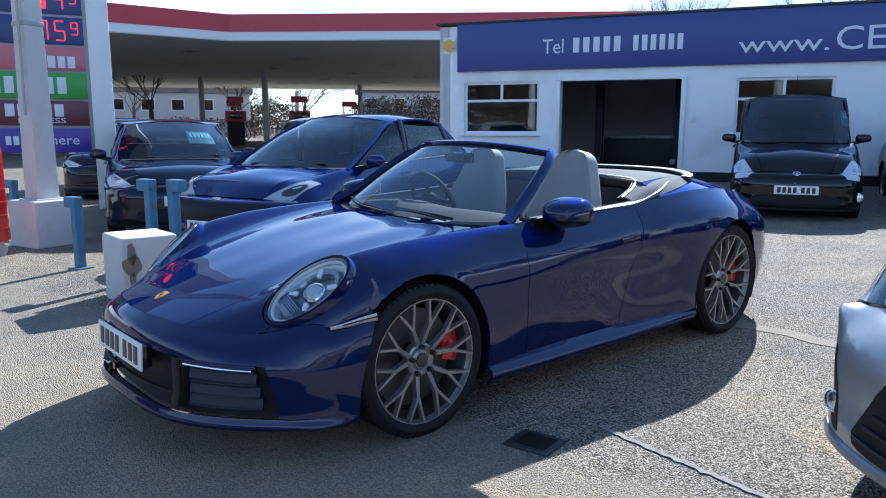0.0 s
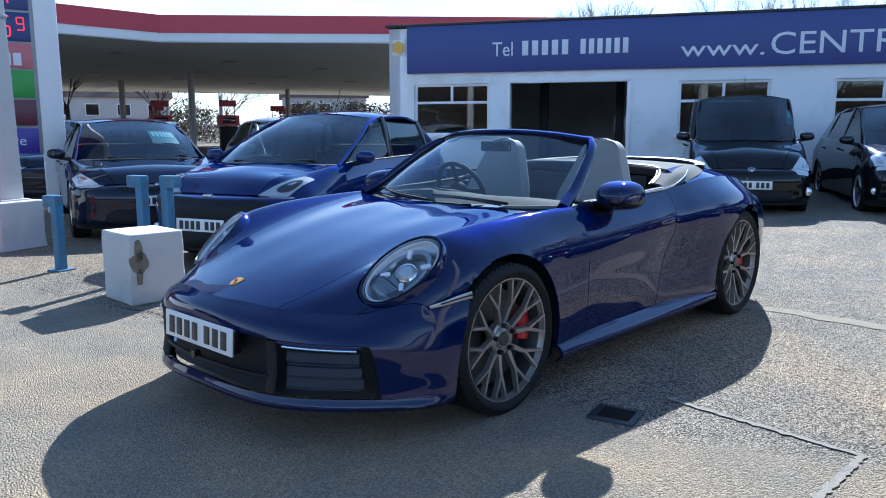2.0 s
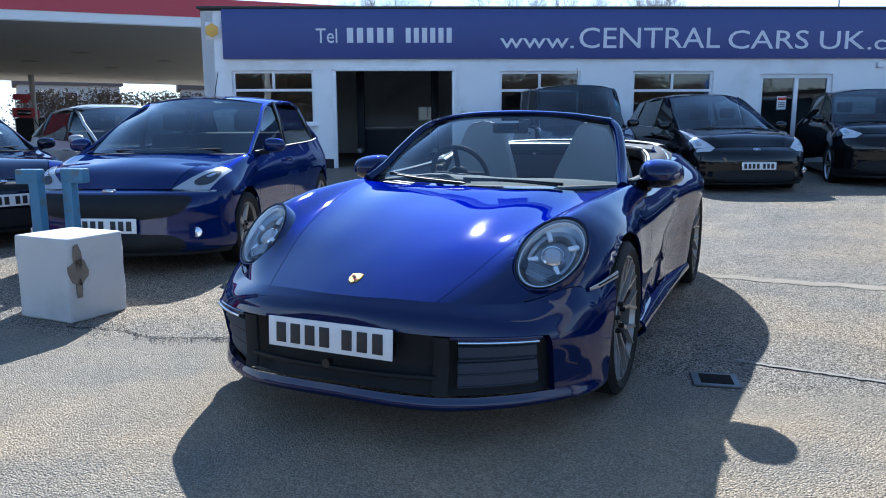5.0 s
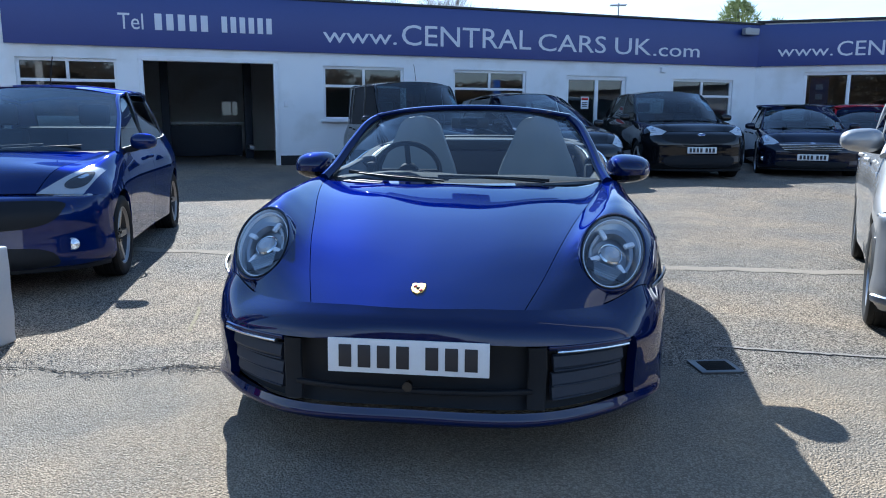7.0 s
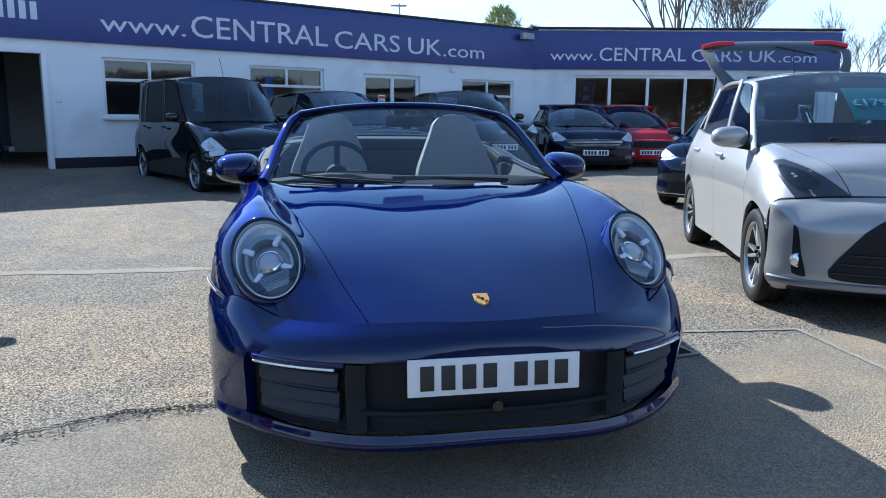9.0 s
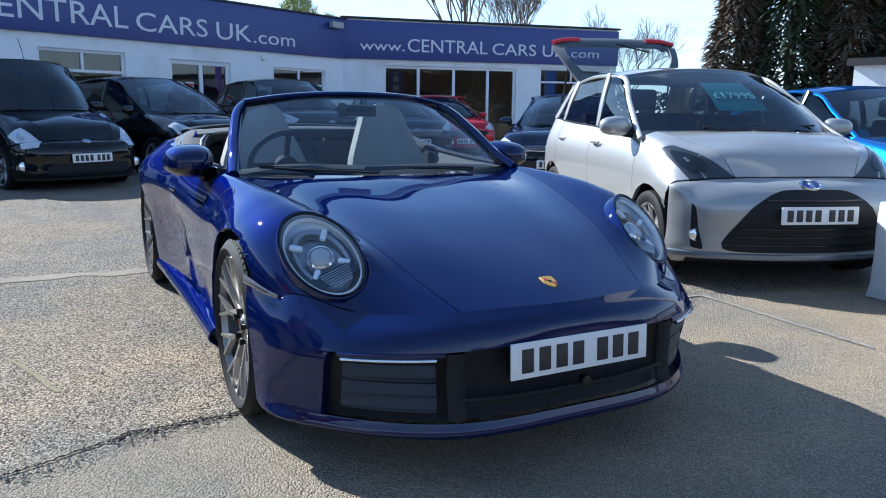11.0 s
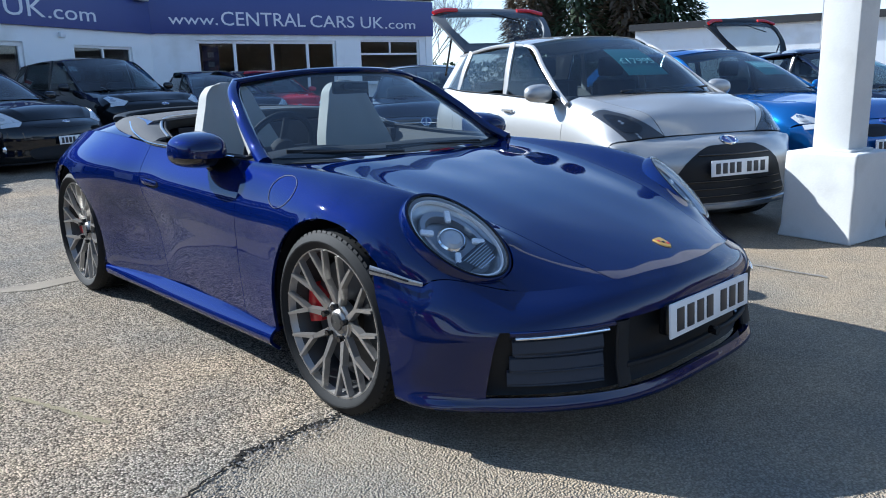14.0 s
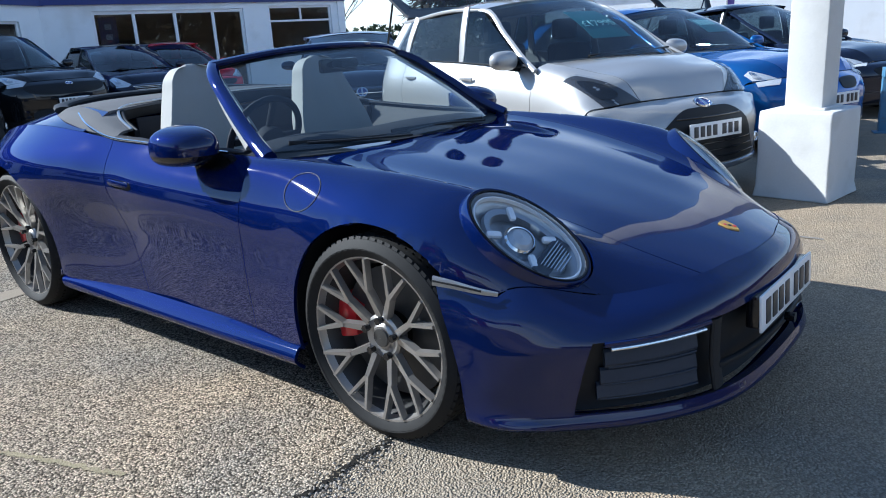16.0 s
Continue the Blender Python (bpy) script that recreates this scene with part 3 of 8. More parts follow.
def wall_with_holes(name, m, length, z0, z1, holes, thick, label):
    """A wall along x with rectangular openings (x0, x1, zlow, zhigh) right through it."""
    xs = sorted({0.0, length, *[h[0] for h in holes], *[h[1] for h in holes]})
    zs = sorted({z0, z1, *[h[2] for h in holes], *[h[3] for h in holes]})
    solid = lambda a, b: not any(h[0] < a < h[1] and h[2] < b < h[3] for h in holes)
    bm = bmesh.new()
    cells = {(i, j) for i in range(len(xs) - 1) for j in range(len(zs) - 1) if solid((xs[i] + xs[i + 1]) / 2, (zs[j] + zs[j + 1]) / 2)}
    vert = {}

    def v(i, j, k):
        if (i, j, k) not in vert:
            vert[(i, j, k)] = bm.verts.new((xs[i], k * thick, zs[j]))
        return vert[(i, j, k)]
    for i, j in cells:
        bm.faces.new((v(i, j, 0), v(i + 1, j, 0), v(i + 1, j + 1, 0), v(i, j + 1, 0)))
        bm.faces.new((v(i, j, 1), v(i, j + 1, 1), v(i + 1, j + 1, 1), v(i + 1, j, 1)))
        for di, dj, a, b in ((-1, 0, (0, 0), (0, 1)), (1, 0, (1, 0), (1, 1)), (0, -1, (0, 0), (1, 0)), (0, 1, (0, 1), (1, 1))):
            if (i + di, j + dj) not in cells:
                bm.faces.new((v(i + a[0], j + a[1], 0), v(i + b[0], j + b[1], 0), v(i + b[0], j + b[1], 1), v(i + a[0], j + a[1], 1)))
    ob = part(name, bm, WHITE_WALL, None, "", smooth=False)
    ob.matrix_world = m
    return tagged(ob, label, "wall", kind="structure")


def pane_frame(name, m, x0, x1, z0, z1, bars_x=(), bars_z=(), label="", category="window", bar=0.055, depth=0.07, inset=0.05, short=()):
    """A framed window or glazed door set in its opening; bars_x split it in columns, bars_z in rows; short: columns that stop at the lowest of bars_z."""
    e = thing(name, m, label, category, kind="structure")
    w, h = x1 - x0, z1 - z0
    fr = bmesh.new()
    for sx, sz, cx, cz in ((w, bar, (x0 + x1) / 2, z0 + bar / 2), (w, bar, (x0 + x1) / 2, z1 - bar / 2), (bar, h - 2 * bar, x0 + bar / 2, (z0 + z1) / 2), (bar, h - 2 * bar, x1 - bar / 2, (z0 + z1) / 2)):
        box_bm((sx, depth, sz), (cx, inset + depth / 2, cz), 0.006, 2, fr)
    part("window_frame", fr, UPVC, e)
    for x in bars_x:
        lo = min(bars_z) if (bars_z and x in short) else z0
        box("mullion", (bar, depth * 0.9, z1 - lo - bar), (x, inset + depth / 2, (lo + z1) / 2), UPVC, e)
    for z in bars_z:
        box("transom", (w - 2 * bar, depth * 0.86, bar), ((x0 + x1) / 2, inset + depth / 2, z), UPVC, e)
    cols = [x0 + bar / 2, *bars_x, x1 - bar / 2]
    rows = [z0 + bar / 2, *bars_z, z1 - bar / 2]
    for i in range(len(rows) - 1):
        row_cols = cols if not (short and rows[i + 1] <= min(bars_z) + 1e-6) else [c for c in cols if c not in short]
        for a, b in zip(row_cols, row_cols[1:]):
            g = box("pane", (b - a - bar * 0.8, 0.01, rows[i + 1] - rows[i] - bar * 0.8), ((a + b) / 2, inset + depth * 0.55, (rows[i] + rows[i + 1]) / 2), PANE, e, 0)
            g.visible_shadow = False
    if category == "window":
        box("window_sill", (w + 0.12, 0.16, 0.045), ((x0 + x1) / 2, -0.02, z0 - 0.025), UPVC, e)
    return e


S0, S1 = -0.58, 16.55
MAIN = wall_m(WALL_P + WALL_D * S0, WALL_D)
off = -S0
MAIN_HOLES = [(off + 0.0, off + 1.70, 1.14, 2.25), (off + 2.14, off + 4.62, 0.20, 2.25), (off + 5.60, off + 7.32, 1.14, 2.23), (off + 8.44, off + 10.18, 1.14, 2.22),
              (off + 11.19, off + 12.78, 0.22, 2.16), (off + 14.07, off + 15.84, 1.10, 2.14)]
wall_with_holes("wall_main", MAIN, S1 - S0, -0.1, 3.45, MAIN_HOLES, 0.28, "white painted rendered showroom wall")
for nm, h in zip(("window_1", "window_2", "window_3", "window_4"), (MAIN_HOLES[0], MAIN_HOLES[2], MAIN_HOLES[3], MAIN_HOLES[5])):
    pane_frame(nm, MAIN, *h, bars_x=((h[0] + h[1]) / 2,), bars_z=(h[3] - 0.40,), label="white plastic framed window with small top lights", short=((h[0] + h[1]) / 2,))
h = MAIN_HOLES[4]
pane_frame("door_1", MAIN, *h, bars_x=((h[0] + h[1]) / 2 + 0.03,), label="white framed glazed entrance door with side light", category="door", bar=0.09)
h = MAIN_HOLES[1]
gf = thing("door_2", MAIN, "white trimmed open workshop doorway", "doorway", kind="structure")
for sx, sz, cx, cz in ((0.09, 2.10, h[0] - 0.02, 1.22), (0.09, 2.10, h[1] + 0.02, 1.22), (h[1] - h[0] + 0.14, 0.09, (h[0] + h[1]) / 2, h[3] + 0.03)):
    box("frame", (sx, 0.06, sz), (cx, -0.015, cz), UPVC, gf)

# fascia board along the main front
fa = thing("fascia_sign", MAIN, "long deep blue fascia board with white lettering", "sign")
box("board", (S1 - S0 - 0.40, 0.06, 1.0), ((S1 - S0) / 2 + 0.24, -0.05, 2.98), SIGN_BLUE, fa, 0.01)
box("capping", (S1 - S0 + 0.1, 0.42, 0.05), ((S1 - S0) / 2, 0.10, 3.505), ROOF_FELT, fa, 0.01)
FACE = lambda x, z: basis((off + x, -0.084, z), (1, 0, 0), (0, -1, 0))
words("lettering", "Tel", 0.42, FACE(1.78, 2.80), LETTER, fa, width=0.44)
words("lettering", "www.", 0.44, FACE(5.60, 2.69), LETTER, fa, width=1.55)
words("lettering", ".com", 0.44, FACE(13.42, 2.655), LETTER, fa, width=1.30)


def letter_bars(x0, x1, z0, z1, count, parent, face, name="letter_bar"):
    """Plain bars in the place of letters that are not spelt out."""
    pitch = (x1 - x0) / count
    for i in range(count):
        box(name, (pitch * 0.62, 0.012, z1 - z0), (x0 + pitch * (i + 0.5), face, (z0 + z1) / 2), LETTER, parent, 0.004)


letter_bars(off + 2.38, off + 3.42, 2.80, 3.10, 5, fa, -0.086)
letter_bars(off + 3.60, off + 4.62, 2.80, 3.10, 6, fa, -0.086)
words("lettering", "CENTRAL", 0.60, FACE(7.26, 2.69), LETTER, fa, width=2.98)
words("lettering", "CARS", 0.54, FACE(10.42, 2.675), LETTER, fa, width=1.72)
words("lettering", "UK", 0.54, FACE(12.38, 2.665), LETTER, fa, width=0.98)

# the wing beyond the bend
WING = wall_m(WING_P, WING_D)
WL = 8.32
WING_HOLES = [(1.12, 5.06, 0.20, 2.34), (5.82, 7.85, 1.15, 2.38)]
wall_with_holes("wall_wing", WING, WL, -0.1, 3.55, WING_HOLES, 0.28, "white painted rendered showroom wall of the wing")
pane_frame("door_3", WING, *WING_HOLES[0], bars_x=(2.13, 3.17, 4.20), label="white framed sliding glass showroom doors", category="door", bar=0.08)
pane_frame("window_5", WING, *WING_HOLES[1], bars_x=(6.85,), bars_z=(1.98,), label="white plastic framed window with top lights", short=(6.85,))
fw = thing("fascia_sign", WING, "blue fascia board with white lettering on the wing", "sign")
box("board", (WL, 0.06, 1.0), (WL / 2, -0.05, 2.99), SIGN_BLUE, fw, 0.01)
box("capping", (WL + 0.1, 0.42, 0.05), (WL / 2, 0.10, 3.56), ROOF_FELT, fw, 0.01)
words("lettering", "www.", 0.37, basis((0.46, -0.084, 2.72), (1, 0, 0), (0, -1, 0)), LETTER, fw, width=1.24)
words("lettering", ".com", 0.36, basis((6.64, -0.084, 2.70), (1, 0, 0), (0, -1, 0)), LETTER, fw, width=1.03)
words("lettering", "CENTRAL", 0.50, basis((1.79, -0.084, 2.71), (1, 0, 0), (0, -1, 0)), LETTER, fw, width=2.34)
words("lettering", "CARS", 0.46, basis((4.28, -0.084, 2.705), (1, 0, 0), (0, -1, 0)), LETTER, fw, width=1.35)
words("lettering", "UK", 0.46, basis((5.84, -0.084, 2.70), (1, 0, 0), (0, -1, 0)), LETTER, fw, width=0.74)

# backs, ends, roof and floor of the showroom
SHELL_PTS = [WALL_P + WALL_D * S0, WING_P, WING_P + WING_D * WL, WING_P + WING_D * WL + Vector((0.2, 9, 0)), WALL_P + WALL_D * S0 + WALL_N * 9]


def slab(name, pts, z0, z1, material, label, category, kind="structure", smooth=False):
    n = len(pts)
    verts = [(p[0], p[1], z0) for p in pts] + [(p[0], p[1], z1) for p in pts]
    bm = bmesh.new()
    vs = [bm.verts.new(v) for v in verts]
    bm.faces.new(vs[:n])
    bm.faces.new(vs[n:])
    for i in range(n):
        bm.faces.new((vs[i], vs[(i + 1) % n], vs[n + (i + 1) % n], vs[n + i]))
    return tagged(part(name, bm, material, None, "", smooth=False), label, category, kind=kind)


slab("ceiling", [p + Vector((0.05, 0.3, 0)) for p in SHELL_PTS], 3.3, 3.42, ROOF_FELT, "flat dark roof over the showroom", "roof")
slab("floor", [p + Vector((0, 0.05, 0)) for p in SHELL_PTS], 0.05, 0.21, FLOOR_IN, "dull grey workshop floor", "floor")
for nm, a, b in (("wall_back", SHELL_PTS[3], SHELL_PTS[4]), ("wall_end_east", SHELL_PTS[2], SHELL_PTS[3]), ("wall_end_west", SHELL_PTS[4], SHELL_PTS[0])):
    d = (b - a)
    L = d.length
    ob = part(nm, box_bm((L, 0.25, 3.5), (L / 2, 0.125, 1.7)), WHITE_WALL, None, "", smooth=False)
    ob.matrix_world = wall_m(a, d.normalized())
    tagged(ob, "plain rendered wall", "wall", kind="structure")


# ---- car kit: shells, wheels, lamps, plates ----
def cut_arch(verts, faces, uv, centres, limit=0.55):
    """Leaves out the faces inside the wheel openings (y, z, radius) and rounds the edge that is left."""
    keep, kuv = [], []
    for f, q in zip(faces, uv):
        c = verts[list(f)].mean(axis=0)
        if abs(c[0]) > limit and any((c[1] - y) ** 2 + (c[2] - z) ** 2 < r * r for y, z, r in centres):
            continue
        keep.append(f)
        kuv.append(q)
    count = {}
    for f in keep:
        for a, b in zip(f, f[1:] + f[:1]):
            count[frozenset((a, b))] = count.get(frozenset((a, b)), 0) + 1
    rim = {i for e, n in count.items() if n == 1 for i in e}
    for i in rim:
        p = verts[i]
        if abs(p[0]) < limit:
            continue
        for y, z, r in centres:
            d = math.hypot(p[1] - y, p[2] - z)
            if abs(d - r) < 0.055:
                verts[i] = (p[0], y + (p[1] - y) * r / d, z + (p[2] - z) * r / d)
    return keep, kuv


def tyre(parent, radius, rim, width, side, name="tyre"):
    h = width / 2
    prof = [(-h * 0.82, rim - 0.004), (-h * 0.93, rim + 0.012), (-h, (rim + radius) / 2), (-h * 0.96, radius - 0.022), (-h * 0.86, radius - 0.006)]
    for g in (-0.55, -0.18, 0.18, 0.55):
        prof += [(h * (g - 0.05), radius), (h * (g - 0.04), radius - 0.007), (h * (g + 0.04), radius - 0.007), (h * (g + 0.05), radius)]
    prof += [(h * 0.86, radius - 0.006), (h * 0.96, radius - 0.022), (h, (rim + radius) / 2), (h * 0.93, rim + 0.012), (h * 0.82, rim - 0.004)]
    return part(name, lathe_bm(prof, 64), RUBBER, parent, sharp=40)


def spoke_bm(x, r0, r1, a0, a1, w0, w1, thick, bm):
    """A flat bar on the wheel's face from radius r0 at angle a0 to r1 at a1."""
    p0, p1 = Vector((0, r0 * math.cos(a0), r0 * math.sin(a0))), Vector((0, r1 * math.cos(a1), r1 * math.sin(a1)))
    d = (p1 - p0).normalized()
    s = Vector((1, 0, 0)).cross(d)
    ring = []
    for p, w, xx in ((p0, w0, x[0]), (p1, w1, x[1])):
        ring.append([bm.verts.new(p + s * k * w / 2 + Vector((xx + t, 0, 0))) for k, t in ((-1, -thick), (1, -thick), (0.72, 0), (-0.72, 0))])
    a, b = ring
    for j in range(4):
        bm.faces.new((a[j], a[(j + 1) % 4], b[(j + 1) % 4], b[j]))
    bm.faces.new(a)
    bm.faces.new(b)


def wheel(parent, at, radius, rim, width, side, style, material=None, disc=True, caliper=None, turn=0.0, rim_mat=None):
    """A road wheel on its hub: tyre, rim, spokes, nuts, brake. side: +1 faces +x."""
    material = material or ALLOY_SILVER
    w = new("wheel")
    w.parent = parent
    w.location = at
    h = width / 2
    sx = side
    t = tyre(w, radius, rim, width, side)
    flat = lambda pr: [(a * sx, r) for a, r in pr]
    part("rim", lathe_bm(flat([(h * 0.80, rim + 0.008), (h * 0.865, rim + 0.004), (h * 0.86, rim - 0.003), (h * 0.74, rim - 0.007), (h * 0.66, rim - 0.012)]), 64), rim_mat or material, w)
    part("barrel", lathe_bm(flat([(h * 0.66, rim - 0.013), (h * 0.30, rim - 0.035), (-h * 0.80, rim - 0.03), (-h * 0.84, rim + 0.004)]), 64), BARREL, w)
    face = h * (0.80 if style["kind"] == "mesh" else 0.66)
    bm = bmesh.new()
    n = style["n"]
    for i in range(n):
        a = 2 * math.pi * i / n + turn
        if style["kind"] == "mesh":
            # arms leave the hub in pairs, and each forks to two tips on the rim
            pair = 2 * math.pi / n * (i - i % 2 + 0.5) + turn
            q = 1 if i % 2 else -1
            fx, fr = pair + q * 0.30, rim * 0.60
            spoke_bm((sx * (face - 0.022), sx * (face - 0.002)), rim * 0.26, fr, pair + q * 0.17, fx, 0.029, 0.021, sx * 0.024, bm)
            for tip in (pair + q * 0.157, pair + q * 0.471):
                spoke_bm((sx * (face - 0.002), sx * (face + 0.014)), fr - 0.006, rim * 0.985, fx, tip, 0.019, 0.013, sx * 0.022, bm)
        elif style["kind"] == "twin":
            for q in (-1, 1):
                spoke_bm((sx * (face - 0.012), sx * (face + 0.006)), rim * 0.22, rim * 0.97, a + q * 0.16, a + q * style.get("spread", 0.10), 0.030, 0.026, sx * 0.02, bm)
        else:
            spoke_bm((sx * (face - 0.012), sx * (face + 0.006)), rim * 0.20, rim * 0.97, a, a, style.get("w0", 0.07), style.get("w1", 0.05), sx * 0.022, bm)
    part("spokes", bm, material, w)
    if style["kind"] == "mesh":
        tb = bmesh.new()
        for i in range(68):
            a = 2 * math.pi * i / 68
            turn_m = Matrix.Rotation(a, 4, "X")
            for x0, x1, r0, r1, sk in ((0.995, 0.80, -0.030, 0.0015, 0.010), (0.72, 0.42, -0.006, 0.0015, 0.014), (-0.42, -0.72, -0.006, 0.0015, 0.014)):
                q = []
                for x, rr, s in ((x0, radius + r0, 0.0), (x1, radius + r1, sk), (x1, radius + r1 - 0.012, sk), (x0, radius + r0 - 0.006, 0.0)):
                    q.append([tb.verts.new(turn_m @ Vector((sx * h * x, s + e, rr))) for e in (-0.0105, 0.0105)])
                for j in range(4):
                    tb.faces.new((q[j][0], q[j][1], q[(j + 1) % 4][1], q[(j + 1) % 4][0]))
                tb.faces.new([c[0] for c in q])
                tb.faces.new([c[1] for c in q])
        tagged(part("tread", tb, RUBBER, t, smooth=False), "moulded black rubber tread", kind="stuff")
    part("hub", lathe_bm([(sx * (face - 0.06), rim * 0.285), (sx * (face - 0.030), rim * 0.275), (sx * (face - 0.024), rim * 0.24), (sx * (face - 0.030), rim * 0.17), (sx * (face - 0.022), rim * 0.135), (sx * (face - 0.022), 0.001)], 40), material, w)
    part("centre_cap", lathe_bm([(sx * (face - 0.021), rim * 0.118), (sx * (face - 0.016), rim * 0.11), (sx * (face - 0.014), 0.001)], 24), DISC, w)
    for i in range(5):
        a = 2 * math.pi * i / 5 + 0.3 + turn
        part("wheel_nut", cyl_bm(0.012, 0.010, 0.022, (sx * (face - 0.012), rim * 0.225 * math.cos(a), rim * 0.225 * math.sin(a)), 6, "x"), GLOSS_BLACK, w)
    if disc:
        part("brake_disc", lathe_bm([(sx * h * 0.02, rim * 0.25), (sx * h * 0.05, rim * 0.80), (-sx * h * 0.10, rim * 0.80), (-sx * h * 0.12, rim * 0.25)], 48), DISC, w)
    if caliper:
        bm = bmesh.new()
        ring = []
        for i in range(13):
            a = caliper[1] + (i - 6) * 0.055
            rows = []
            for x, r in ((sx * (h * 0.32), rim * 0.56), (sx * (h * 0.40), rim * 0.62), (sx * (h * 0.40), rim * 0.80), (sx * (h * 0.30), rim * 0.88), (-sx * h * 0.3, rim * 0.88), (-sx * h * 0.3, rim * 0.56)):
                rows.append(bm.verts.new((x, r * math.cos(a), r * math.sin(a))))
            ring.append(rows)
        for r0, r1 in zip(ring, ring[1:]):
            for j in range(6):
                bm.faces.new((r0[j], r0[(j + 1) % 6], r1[(j + 1) % 6], r1[j]))
        bm.faces.new(ring[0])
        bm.faces.new(ring[-1])
        part("caliper", bm, caliper[0], w)
    return w


def wheel_well(parent, y, z, r, x0, x1, side, name="wheel_arch_liner"):
    bm = bmesh.new()
    for sx in (side,):
        ring = []
        for i in range(25):
            a = math.radians(-25 + 230 * i / 24)
            ring.append([bm.verts.new((sx * x, y + r * math.cos(a), z + r * math.sin(a))) for x in (x0, x1)])
        for r0, r1 in zip(ring, ring[1:]):
            bm.faces.new((r0[0], r0[1], r1[1], r1[0]))
        bm.faces.new([q[0] for q in ring])
    return part(name, bm, TRIM, parent)


def number_plate(parent, m, groups=(4, 3), yellow=False, w=0.52, h=0.111):
    """A plate with plain bars for its characters; m: x along it, z to the reader."""
    pl = part("number_plate", box_bm((w, h, 0.008), (0, 0, 0), 0.003), PLATE_YELLOW if yellow else PLATE_WHITE, parent, "white plate with black bars")
    pl.matrix_local = m
    total = sum(groups)
    cw = w * 0.90 / (total + 0.5)
    x = -w * 0.45
    for k, g in enumerate(groups):
        for i in range(g):
            bar = box("character_bar", (cw * 0.66, h * 0.66, 0.004), (x + cw / 2, -h * 0.01, 0.005), PLATE_BAR, pl, 0.001)
            x += cw
        x += cw * 0.5
    return pl


def door_mirror(parent, at, side, material, size=(0.20, 0.11, 0.13), stalk=None, two_tone=False):
    """A housing with its glass towards the rear, on a foot."""
    mr = new("door_mirror")
    mr.parent = parent
    bm = bmesh.new()
    bmesh.ops.create_uvsphere(bm, u_segments=24, v_segments=14, radius=0.5)
    for v in bm.verts:
        c = v.co
        c.x = math.copysign(abs(c.x * 2) ** 0.74 / 2, c.x)
        c.z = math.copysign(abs(c.z * 2) ** 0.74 / 2, c.z)
        if c.y > 0:
            c.y *= 0.35
        c.z *= 1 - 0.25 * (c.x * side + 0.5) * (1 if c.z < 0 else 0.6)
        v.co = Vector((c.x * size[0], c.y * size[1], c.z * size[2])) + Vector(at)
    if two_tone:
        low = bm.copy()
        cut = at[2] - size[2] * 0.10
        bmesh.ops.delete(bm, geom=[f for f in bm.faces if f.calc_center_median().z < cut], context="FACES")
        bmesh.ops.delete(low, geom=[f for f in low.faces if f.calc_center_median().z >= cut], context="FACES")
        part("lower_shell", low, GLOSS_BLACK, mr)
    part("housing", bm, material, mr)
    g = box("mirror_glass", (size[0] * 0.62, 0.006, size[2] * 0.52), (at[0], at[1] + size[1] * 0.165, at[2]), CHROME, mr, 0.002)
    if stalk:
        sweep("foot", [Vector(stalk), (Vector(stalk) + Vector(at)) / 2 + Vector((0, 0.0, -0.02)), Vector(at) + Vector((-side * size[0] * 0.2, 0, -size[2] * 0.3))], TRIM, mr, 0.05, 0.035, up=(0, 1, 0))
    return mr


